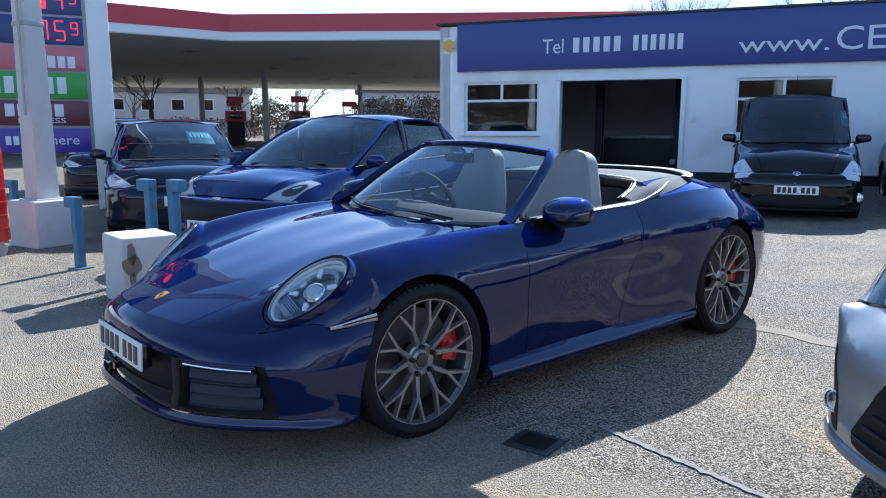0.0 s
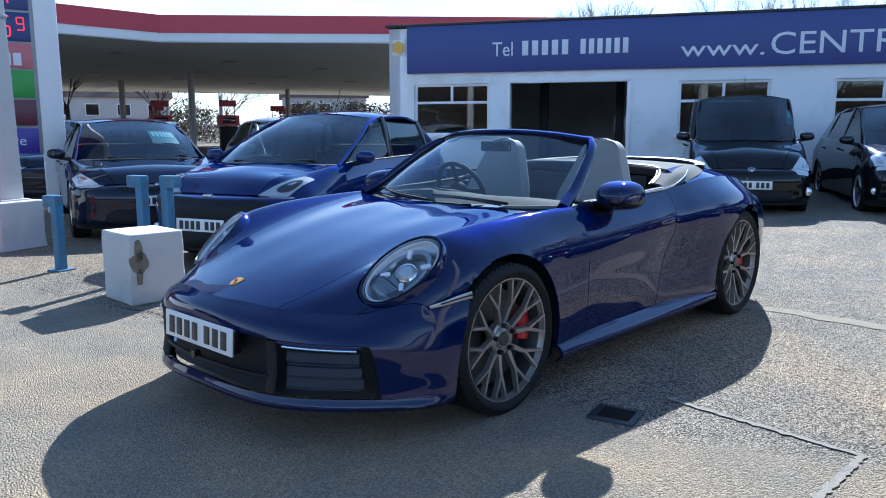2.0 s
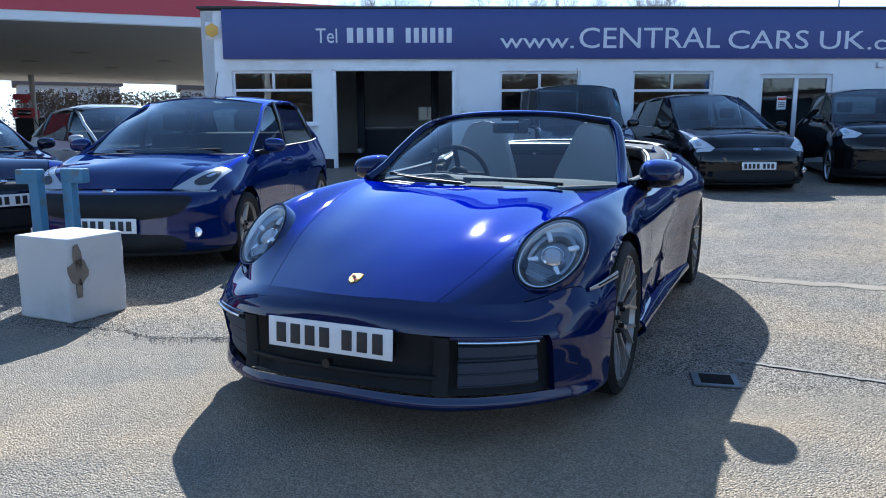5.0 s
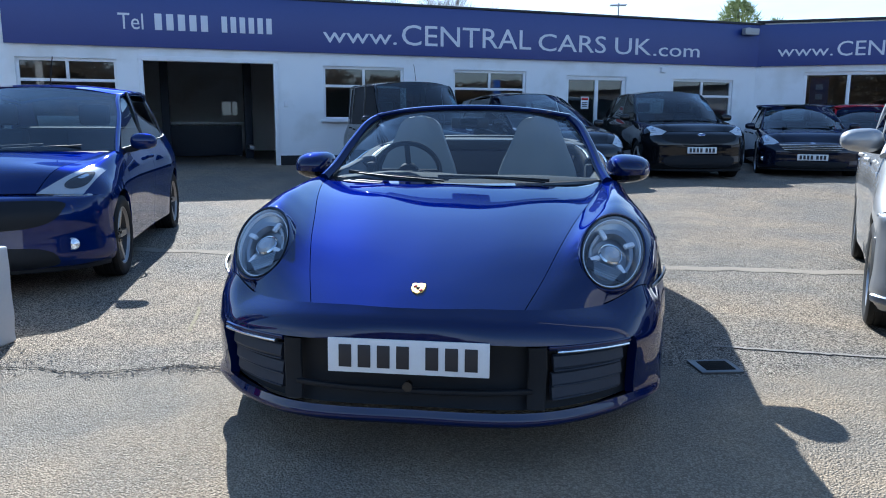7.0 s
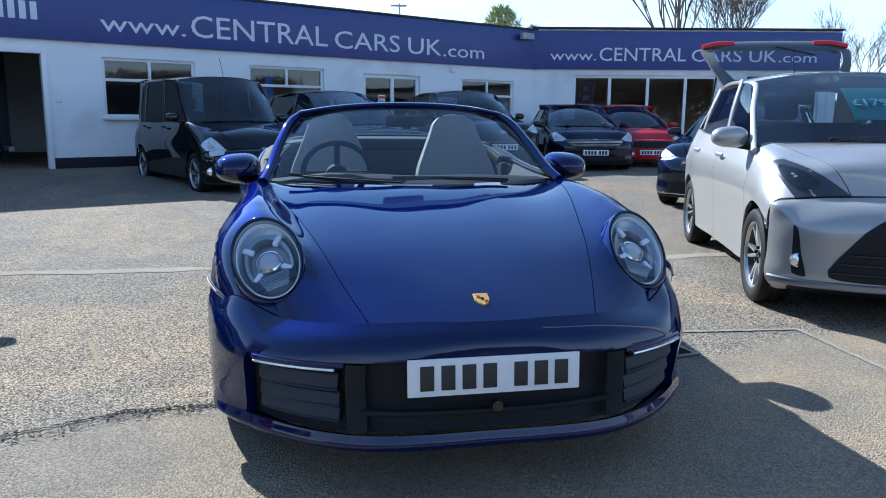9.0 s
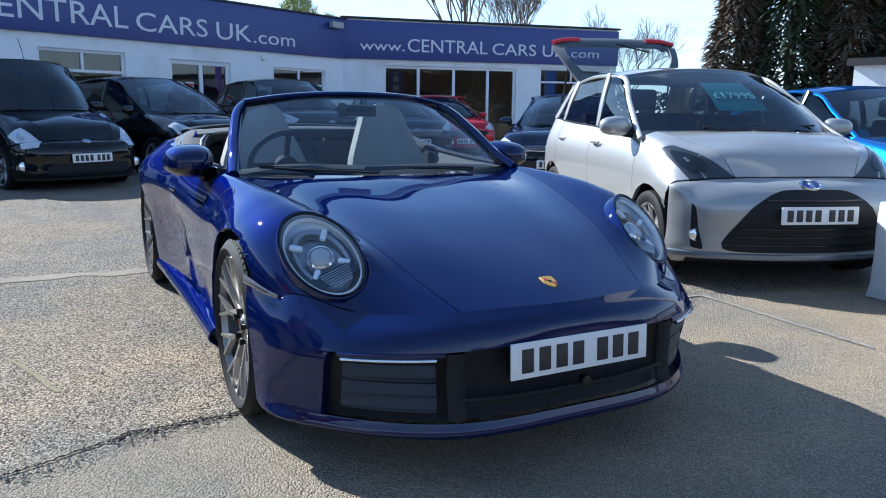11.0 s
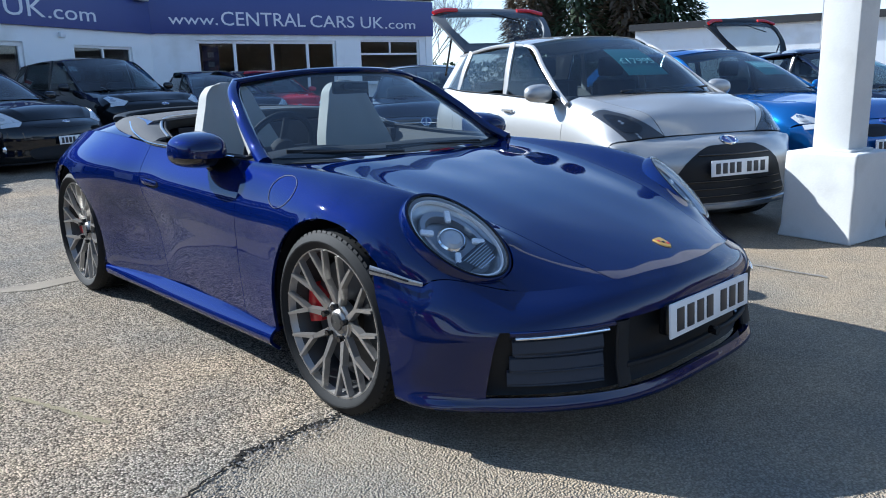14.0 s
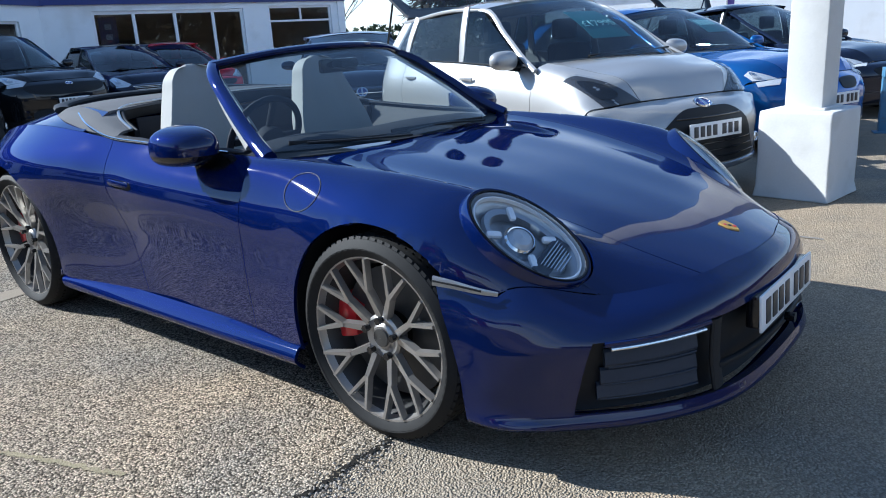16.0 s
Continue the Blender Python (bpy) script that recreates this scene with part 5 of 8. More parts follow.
    sweep("screen_header", [(-0.545, 1.135, 1.157), (-0.36, 1.045, 1.186), (0, 1.000, 1.204), (0.36, 1.045, 1.186), (0.545, 1.135, 1.157)], BLUE_DEEP, car, 0.060, 0.030, per=7)
    sweep("header_trim", [(-0.52, 1.15, 1.142), (-0.36, 1.065, 1.168), (0, 1.025, 1.184), (0.36, 1.065, 1.168), (0.52, 1.15, 1.142)], DARK_LEATHER, car, 0.07, 0.018, per=6)
    box("rear_view_mirror", (0.21, 0.03, 0.06), (0.0, 0.985, 1.118), GLOSS_BLACK, car, 0.012)
    box("mirror_mount", (0.10, 0.07, 0.035), (0.0, 0.94, 1.125), TRIM, car, 0.012)

    # tub, dashboard, seats
    box("floor_pan", (1.10, 3.9, 0.05), (0, 1.30, 0.185), TRIM, car, 0.02)
    box("side_floor", (1.50, 1.60, 0.05), (0, 1.22, 0.18), TRIM, car, 0.02)
    for sx in (1, -1):
        wheel_well(car, 0.0, R_F, 0.384, 0.56, 0.845, sx)
        wheel_well(car, 2.45, R_R, 0.404, 0.56, 0.880, sx)
    box("bulkhead", (1.40, 0.05, 0.55), (0, 0.56, 0.50), TRIM, car, 0.02)
    dash = Surf([[(-0.70, 0.60, 0.800), (-0.35, 0.58, 0.808), (0, 0.56, 0.805), (0.35, 0.58, 0.808), (0.70, 0.60, 0.800)], [(-0.69, 0.80, 0.835), (-0.36, 0.80, 0.862), (0, 0.78, 0.845), (0.35, 0.80, 0.848), (0.69, 0.80, 0.835)],
                 [(-0.68, 0.98, 0.80), (-0.36, 0.99, 0.828), (0, 0.97, 0.81), (0.35, 0.98, 0.81), (0.68, 0.98, 0.80)], [(-0.67, 1.0, 0.62), (-0.36, 1.0, 0.62), (0, 1.0, 0.62), (0.35, 1.0, 0.62), (0.67, 1.0, 0.62)]], 8, 6)
    folded("dashboard", *dash.quads()[:2], DARK_LEATHER, car, (0, 0.8, 0.4), gap=0)
    sw = new("steering_wheel")
    sw.parent = car
    sm = basis((-0.36, 1.09, 0.845), (1, 0, 0), (0, 0.88, 0.42))
    tor = bmesh.new()
    for i in range(40):
        a = 2 * math.pi * i / 40
        for j in range(8):
            b = 2 * math.pi * j / 8
            tor.verts.new(((0.178 + 0.015 * math.cos(b)) * math.cos(a), (0.178 + 0.015 * math.cos(b)) * math.sin(a), 0.015 * math.sin(b)))
    tor.verts.ensure_lookup_table()
    for i in range(40):
        for j in range(8):
            tor.faces.new([tor.verts[k] for k in (i * 8 + j, ((i + 1) % 40) * 8 + j, ((i + 1) % 40) * 8 + (j + 1) % 8, i * 8 + (j + 1) % 8)])
    part("wheel_rim", tor, DARK_LEATHER, sw).matrix_local = sm
    part("wheel_boss", cyl_bm(0.065, 0.055, 0.05, (0, 0, -0.02), 24, bevel=0.01), DARK_LEATHER, sw).matrix_local = sm
    for a in (0, 180, 270):
        part("wheel_spoke", box_bm((0.12, 0.03, 0.016), (0.11, 0, -0.01), 0.006, rot=None), DARK_LEATHER, sw).matrix_local = sm @ Matrix.Rotation(radians(a), 4, "Z")
    for sx in (1, -1):
        seat = new("seat")
        seat.parent = car
        tagged(seat, "pale grey leather bucket seat with fixed headrest")
        prof = [(1.16, 0.46, 0.21), (1.34, 0.44, 0.235), (1.44, 0.62, 0.250), (1.50, 0.82, 0.238), (1.545, 0.95, 0.188), (1.575, 1.045, 0.148), (1.588, 1.105, 0.124), (1.592, 1.138, 0.090), (1.592, 1.150, 0.040)]
        bm = bmesh.new()
        rows = []
        for y, z, hw in hermite(prof, 5):
            row = []
            for j in range(20):
                t = 2 * math.pi * j / 20
                cx, sxx = math.cos(t), math.sin(t)
                r = (abs(cx) ** 2.5 + abs(sxx) ** 2.5) ** (-1 / 2.5)
                wing = 0.035 * max(0, abs(cx * r) - 0.55) / 0.45 * (1 if sxx < 0 else 0)
                dep = 0.055 * min(1, hw / 0.16)
                row.append(bm.verts.new((sx * 0.372 + cx * r * hw, y + sxx * r * dep * (0.55 if z < 0.5 else 1) - wing * 1.6, z + (sxx * r * 0.05 if z < 0.5 else sxx * r * -0.012))))
            rows.append(row)
        for r0, r1 in zip(rows, rows[1:]):
            for j in range(20):
                bm.faces.new((r0[j], r0[(j + 1) % 20], r1[(j + 1) % 20], r1[j]))
        bm.faces.new(rows[0])
        bm.faces.new(rows[-1])
        part("backrest", bm, LEATHER, seat, sharp=60)
        box("seat_cushion", (0.48, 0.52, 0.14), (sx * 0.372, 1.25, 0.42), LEATHER, seat, 0.05)
        dc = new("door_card")
        dc.parent = car
        cd = Surf([[(sx * 0.735, 0.72, 0.845), (sx * 0.745, 1.05, 0.852), (sx * 0.772, 1.56, 0.876)], [(sx * 0.675, 0.74, 0.800), (sx * 0.690, 1.05, 0.805), (sx * 0.715, 1.56, 0.82)],
                   [(sx * 0.640, 0.76, 0.66), (sx * 0.640, 1.05, 0.67), (sx * 0.66, 1.56, 0.68)], [(sx * 0.69, 0.76, 0.36), (sx * 0.69, 1.05, 0.36), (sx * 0.70, 1.56, 0.36)]], 8, 6)
        folded("panel", *cd.quads()[:2], CANVAS, dc, (sx * 1.2, 1.1, 0.6), gap=0)
        sweep("upper_trim", [(sx * 0.728, 0.72, 0.850), (sx * 0.738, 1.05, 0.858), (sx * 0.765, 1.56, 0.882)], DARK_LEATHER, dc, 0.04, 0.014)
        sweep("belt_chrome", [(sx * 0.752, 0.80, 0.850), (sx * 0.763, 1.05, 0.858), (sx * 0.780, 1.35, 0.870), (sx * 0.795, 1.60, 0.886), (sx * 0.775, 1.80, 0.925), (sx * 0.705, 2.02, 0.968)], CHROME, car, 0.010, 0.010, label="bright metal belt line trim")
        box("rear_side_panel", (0.05, 0.60, 0.46), (sx * 0.69, 1.80, 0.64), DARK_LEATHER, car, 0.02)
    box("console", (0.24, 1.0, 0.30), (0, 1.15, 0.42), DARK_LEATHER, car, 0.05)
    box("rear_bench", (1.30, 0.32, 0.22), (0, 1.78, 0.50), DARK_LEATHER, car, 0.06)
    box("rear_bulkhead", (1.20, 0.08, 0.42), (0, 1.95, 0.70), DARK_LEATHER, car, 0.04)
    box("wind_deflector", (1.05, 0.02, 0.14), (0, 1.84, 0.86), DARK_LEATHER, car, 0.008)
    # folded roof cover
    ton = Surf([[(-0.672, 1.80, 0.977), (-0.40, 1.84, 0.995), (0, 1.85, 1.0), (0.40, 1.84, 0.995), (0.672, 1.80, 0.977)], [(-0.632, 2.12, 0.992), (-0.35, 2.13, 1.01), (0, 2.13, 1.014), (0.35, 2.13, 1.01), (0.632, 2.12, 0.992)],
                [(-0.585, 2.45, 0.974), (-0.32, 2.50, 0.992), (0, 2.52, 0.996), (0.32, 2.50, 0.992), (0.585, 2.45, 0.974)]], 10, 10)
    folded("tonneau_cover", *ton.quads()[:2], CANVAS, car, MID, gap=0.003, label="grey folded roof cover")
    for sx in (1, -1):
        ear = Surf([[(sx * 0.782, 1.56, 0.880), (sx * 0.790, 1.80, 0.907), (sx * 0.765, 2.05, 0.940), (sx * 0.70, 2.26, 0.955)], [(sx * 0.745, 1.575, 0.898), (sx * 0.735, 1.80, 0.948), (sx * 0.70, 2.06, 0.972), (sx * 0.65, 2.26, 0.982)], [(sx * 0.680, 1.60, 0.905), (sx * 0.640, 1.79, 0.962), (sx * 0.600, 2.00, 0.994), (sx * 0.58, 2.26, 0.994)]], 10, 8)
        folded("cover_flap", *ear.quads()[:2], CANVAS, car, MID, gap=0.001, label="grey roof cover flap beside the seats")
    edge = [(0.690, 1.585, 0.903), (0.655, 1.74, 0.950), (0.590, 1.845, 0.982), (0.40, 1.862, 0.999), (0, 1.868, 1.004)]
    sweep("cockpit_edge", [(-x, y, z) for x, y, z in edge[:-1]] + edge[::-1], STEEL, car, 0.014, 0.012, per=7, label="bright metal edge round the cockpit")
    sweep("cockpit_seal", [(-x * 0.975, y - 0.008, z - 0.03) for x, y, z in edge[:-1]] + [(x * 0.975, y - 0.008, z - 0.03) for x, y, z in edge[::-1]], TRIM, car, 0.02, 0.06, per=7)
    sweep("roof_edge", [(-0.66, 2.28, 0.975), (-0.60, 2.42, 0.985), (-0.45, 2.53, 0.998), (0, 2.58, 1.008), (0.45, 2.53, 0.998), (0.60, 2.42, 0.985), (0.66, 2.28, 0.975)], TRIM, car, 0.07, 0.035)
    deck = Surf([flip(h_r[2:]), [(x, y, z) for x, y, z in c_r[2:]], h_r[2:]], 10, 10)
    folded("engine_lid", *deck.quads()[:2], BLUE_DEEP, car, MID)
    tail = Surf([[(-0.66, 3.36, 0.60), (-0.40, 3.42, 0.72), (0, 3.45, 0.745), (0.40, 3.42, 0.72), (0.66, 3.36, 0.60)], [(-0.68, 3.37, 0.42), (-0.4, 3.47, 0.42), (0, 3.5, 0.42), (0.4, 3.47, 0.42), (0.68, 3.37, 0.42)], [(-0.6, 3.32, 0.20), (-0.4, 3.40, 0.20), (0, 3.42, 0.20), (0.4, 3.40, 0.20), (0.6, 3.32, 0.20)]], 8, 8)
    folded("rear_bumper", *tail.quads()[:2], BLUE_DEEP, car, MID, gap=0)
    for sx in (1, -1):
        wheel(car, (sx * 0.766, 0.0, R_F), R_F, 0.264, 0.235, sx, {"kind": "mesh", "n": 10}, ALLOY, True, (CALIPER, 0.10), 0.1)
        wheel(car, (sx * 0.778, 2.45, R_R), R_R, 0.281, 0.275, sx, {"kind": "mesh", "n": 10}, ALLOY, True, (CALIPER, 0.10), 0.25)
    return car


sports_car()


# ---- the other cars, all from one kit of lines ----
def facing(x, y, fx, fy, z=0.0):
    """A pose at the front axle; the car's nose points along (fx, fy)."""
    return Matrix.Translation((x, y, z)) @ Matrix.Rotation(math.atan2(fy, fx) + math.pi / 2, 4, "Z")


def road_car(m, label, paint, s, name="car", category="car"):
    """A closed car. s: its sizes and options in metres; y runs from the nose (negative) to the tail."""
    car = thing(name, m, label, category)
    W, H, wb, fo, ro, r = s["W"] / 2, s["H"], s["wb"], s["fo"], s["ro"], s["r"]
    zl, zc, zb = s.get("nose_z", 0.66), s.get("cowl_z", 0.92), s.get("belt_z", 0.93)
    yc = s.get("cowl_y", 0.35)
    end = wb + ro
    zbr = s.get("belt_rear_z", zb + 0.08)
    bow = s.get("bow", 0.34)
    sl = s.get("slope", 0.10)
    wrap = s.get("wrap", 0.07)
    cw = s.get("cowl_w", 0.84)
    MID = (0, wb / 2, 0.5)
    flip = lambda ln: [(-x, y, z) for x, y, z in ln]
    # bonnet and side lines
    c = [(0, -fo + 0.06 + sl, zl), (0, -fo + 0.30 + sl * 0.5, zl + (zc - zl) * 0.50 + 0.012), (0, (-fo + yc) / 2 + 0.12, zl + (zc - zl) * 0.80 + 0.016), (0, yc - 0.16, zc - 0.004), (0, yc - 0.04, zc)]
    h = [(W * 0.50, -fo + 0.06 + bow * 0.28 + sl * 0.7, zl - 0.005), (W * 0.58, -fo + 0.34, zl + (zc - zl) * 0.45 + 0.004), (W * 0.68, (-fo + yc) / 2 + 0.14, zl + (zc - zl) * 0.72), (W * 0.78, yc - 0.10, zc - 0.03), (W * 0.82, yc + 0.05, zc - 0.01)]
    k = [(W * 0.80, -fo + 0.06 + bow * 0.62 + sl * 0.2, zl - 0.02), (W * 0.85, -fo + 0.42, zl + (zc - zl) * 0.30), (W * 0.885, (-fo + yc) / 2 + 0.16, zl + (zc - zl) * 0.62), (W * 0.895, yc - 0.08, zb - 0.02), (W * 0.90, yc + 0.08, zb)]
    w = [(W * 0.955, -fo + 0.06 + bow, zl - 0.05), (W * 0.975, -fo + 0.47, zl - 0.02), (W * 0.985, (-fo + yc) / 2 + 0.16, zl + 0.02), (W * 0.985, yc - 0.08, zl + 0.05), (W * 0.985, yc + 0.08, zl + 0.06)]
    lo = [(W * 0.975, -fo + 0.10 + bow, 0.50), (W * 0.985, -fo + 0.50, 0.50), (W, 0.0, 0.50), (W * 0.985, yc - 0.08, 0.46), (W * 0.98, yc + 0.08, 0.45)]
    b = [(W * 0.965, -fo + 0.14 + bow, 0.34), (W * 0.97, -fo + 0.54, 0.26), (W * 0.975, 0.02, 0.22), (W * 0.965, yc - 0.06, 0.20), (W * 0.96, yc + 0.08, 0.20)]
    y1, y2 = (yc + 0.08) + (wb * 0.93 - yc) * 0.52, wb - 0.05
    ys = [y1, y2, end - 0.28, end]
    kz = [zb + (zbr - zb) * 0.4, zb + (zbr - zb) * 0.8, zbr, zbr - 0.03]
    k += [(W * q, y, z) for q, y, z in zip((0.905, 0.90, 0.86, 0.72), ys, kz)]
    w += [(W * q, y, z) for q, y, z in zip((0.99, 1.0, 0.965, 0.80), ys, (zl + 0.08, zl + 0.10, zl + 0.10, zl + 0.08))]
    lo += [(W * q, y, z) for q, y, z in zip((0.975, 1.0, 0.975, 0.84), ys, (0.45, 0.50, 0.50, 0.48))]
    b += [(W * q, y, z) for q, y, z in zip((0.95, 0.975, 0.94, 0.80), ys, (0.20, 0.22, 0.26, 0.30))]
    arches = [(0.0, r, r + 0.045), (wb, r, r + 0.045)]
    bon = Surf([flip(h[:5]), c, h[:5]], 6, 6)
    folded("bonnet", *bon.quads()[:2], paint, car, MID, gap=0.003)
    sides = {}
    for sx in (1, -1):
        tr = (lambda ln: ln) if sx > 0 else flip
        wing = Surf([tr(h[:5]), tr(k[:5]), tr(w[:5]), tr(lo[:5]), tr(b[:5])], [9, 11, 11, 6], [4, 5, 5, 7])
        v, f, uv = wing.quads()
        f, uv = cut_arch(v, f, uv, arches)
        folded("front_wing", v, f, paint, car, MID, gap=0.003)
        side = Surf([tr(k), tr(w), tr(lo), tr(b)], [4, 4, 6, 6, 14, 16, 14, 8], [5, 5, 7])
        v, f, uv = side.quads()
        f, uv = cut_arch(v, f, uv, arches)
        a0, a1, a2 = side.cu[4], side.cu[5], side.cu[6]
        folded("front_door", v, [q for q, (i, j) in zip(f, uv) if a0 <= i < a1], paint, car, MID, gap=0.003)
        if s.get("doors", 4) == 4:
            folded("rear_door", v, [q for q, (i, j) in zip(f, uv) if a1 <= i < a2 - 1], paint, car, MID, gap=0.003)
        folded("rear_quarter", v, [q for q, (i, j) in zip(f, uv) if i >= (a2 - 1 if s.get("doors", 4) == 4 else a1)], paint, car, MID, gap=0.003)
        sides[sx] = (wing, side)
        if s.get("handles", True):
            for yy in ((y1 - 0.17,) + ((y2 - 0.22,) if s.get("doors", 4) == 4 else ())):
                sweep("door_handle", [(sx * W * 0.985, yy - 0.09, zb - 0.085), (sx * (W * 0.99 + 0.022), yy, zb - 0.08), (sx * W * 0.985, yy + 0.09, zb - 0.082)], s.get("handle_mat", paint), car, 0.018, 0.028)
    # front bumper band
    F = s.get("bumper", [0.52, 0.36, 0.20])
    def ring(y, z, q=1.0, dz=0.0):
        return [(0, y, z), (W * 0.50 * q, y + bow * 0.20, z), (W * 0.82 * q, y + bow * 0.58, z + dz), (W * 0.965 * q, min(y + bow + 0.05, -r - 0.065), z + dz), (W * 0.985 * q, y + bow + 0.12 if y + bow + 0.12 < -r - 0.01 else -r - 0.03, z + dz)]
    edge = [c[0], h[0], k[0], w[0], (W * 0.985, min(-r - 0.02, w[0][1] + 0.08), w[0][2] - 0.02)]
    rows = [[(x, y - 0.003, z - 0.006) for x, y, z in edge], ring(-fo + 0.015 + sl * 0.38, (zl + F[0]) / 2 + 0.025), ring(-fo, F[0]), ring(-fo + 0.005, F[1]), ring(-fo + 0.015, F[2]), ring(-fo + 0.12, 0.16, 0.95)]
    rows = [[(-x, y, z) for x, y, z in reversed(ln[1:])] + ln for ln in rows]
    nose = Surf(rows, 6, [4, 4, 4, 4, 3])
    folded("front_bumper", *nose.quads()[:2], paint, car, MID, gap=0.003)
    front = (0, -1, 0.2)
    for nm, mat, q, o, *pw in s.get("face", ()):
        skin(nm, nose, q, mat, car, front, o, o + 0.02, (14, 8), clip=(lambda a, b: round_quad(a, b, pw[0])) if pw else round_quad)
    for q in s.get("grille_bars", ()):
        pts = [Vector(nose.at(u, q[2])) + Vector((0, -q[3], 0)) for u in np.linspace(q[0], q[1], 9)]
        sweep("grille_bar", pts, q[4], car, 0.014, q[5], per=2)
    lo_lip = [Vector(nose.at(u, s.get("lip_v", 4.55))) + Vector((0, -0.008, 0)) for u in np.linspace(0.6, 7.4, 13)]
    sweep("lower_lip", lo_lip, s.get("lip", TRIM), car, 0.03, 0.045, per=2)
    # lamps
    for sx in (1, -1):
        wing = sides[sx][0]
        lamp = new("headlamp")
        lamp.parent = car
        q = s.get("lamp", ((0.02, 0.55), (1.0, 1.15), (1.15, 1.75), (0.02, 1.55)))
        out = (sx * 0.5, -0.8, 0.4)
        skin("lamp_body", wing, q, s.get("lamp_mat", CAR_LAMP), lamp, out, 0.002, 0.02, (10, 6))
        cx, cy = sum(p[0] for p in q) / 4, sum(p[1] for p in q) / 4
        for du, dv, rr, nm, mt in s.get("lamp_units", ((-0.14, 0.04, 0.42, "reflector", LAMP_BOWL), (0.26, 0.0, 0.32, "reflector", REFLECTOR), (-0.14, 0.04, 0.24, "projector", GLOSS_BLACK))):
            qq = [(cx + (p[0] - cx) * rr + du, cy + (p[1] - cy) * rr + dv) for p in q]
            skin(nm, wing, qq, mt, lamp, out, 0.008, 0.008, (6, 6), 0.004, clip=lambda a, b: round_quad(a, b, 2.0))
        if s.get("lamp_amber"):
            qq = [(cx + (p[0] - cx) * 0.3 + s["lamp_amber"][0], cy + (p[1] - cy) * 0.4 + s["lamp_amber"][1]) for p in q]
            skin("indicator", wing, qq, s["lamp_amber"][2], lamp, out, 0.009, 0.008, (5, 5))
        ln = skin("lens", wing, q, LENS, lamp, out, 0.014, 0.004, (10, 6), 0.008)
        ln.visible_shadow = False
    vl = s.get("lamp_low", 1.1)
    for sx in (1, -1) if vl else ():
        q = [(4 + sx * (4 - u), v) for u, v in ((1.5, 0.02), (2.6, 0.02), (2.35, vl * 0.85), (1.55, vl))]
        lw = skin("lower_lamp", nose, q, s.get("lamp_mat", CAR_LAMP), car, front, 0.004, 0.02, (8, 5))
        ln = skin("lens", nose, q, LENS, lw, front, 0.014, 0.004, (8, 5), 0.006)
        ln.visible_shadow = False
    fu = s.get("fog")
    if fu:
        for u in (fu[0], 8 - fu[0]):
            p, n = nose.at(u, fu[1]), nose.normal(u, fu[1], front)
            fg = part("fog_lamp", lathe_bm([(-0.01, fu[2] * 1.15), (0.010, fu[2] * 1.15), (0.012, fu[2]), (0.006, fu[2] * 0.9), (0.012, 0.001)], 24, "z"), REFLECTOR, car)
            fg.matrix_local = basis(p, (1, 0, 0), n)
    bz = s.get("badge")
    if bz:
        p, n = (nose.at(4, bz[0]), nose.normal(4, bz[0], front))
        bg = part("badge", lathe_bm([(0, bz[1]), (0.010, bz[1] * 0.97), (0.013, bz[1] * 0.88), (0.010, bz[1] * 0.78), (0.002, bz[1] * 0.76)], 28, "z"), bz[3], car, "plain maker's badge")
        part("badge_face", lathe_bm([(0.004, bz[1] * 0.80), (0.007, bz[1] * 0.5), (0.008, 0.001)], 24, "z"), SIGN_BLUE, bg)
        part("badge_bar", box_bm((bz[1] * 0.30, bz[1] * 1.5, 0.008), (0, 0, 0.008), 0.003), bz[3], bg)
        bg.matrix_local = basis(p, (1, 0, 0), n) @ Matrix.Diagonal((1, bz[2], 1, 1))
    if s.get("plate", True):
        pv = s.get("plate_v", 2.4)
        p = nose.at(4, pv)
        number_plate(car, basis((0, p[1] - 0.018 - s.get("plate_out", 0), p[2]), (1, 0, 0), (0, -1, 0.05)))
    # cabin: screen, roof, side windows
    yr0, yr1 = s.get("roof0", yc + 0.95), s.get("roof1", end - 0.55)
    zt = H
    rw = W * s.get("roof_w", 0.70)
    zr1 = s.get("roof_rear_z", H - 0.05)
    bl = [(W * max(0.885, cw + 0.03), yc + 0.06 + wrap, zb + 0.01), (W * 0.90, y1, kz[0] + 0.005), (W * 0.895, y2, kz[1] + 0.005), (W * 0.83, end - 0.16, zbr + 0.005)]
    rl = [(rw * 0.975, yr0 + 0.13 + wrap, zt - 0.055), (rw * 1.03, y1 + 0.02, zt - 0.035), (rw, y2 - 0.10, (zt + zr1) / 2 - 0.05), (rw * 0.92, yr1, zr1 - 0.05)]
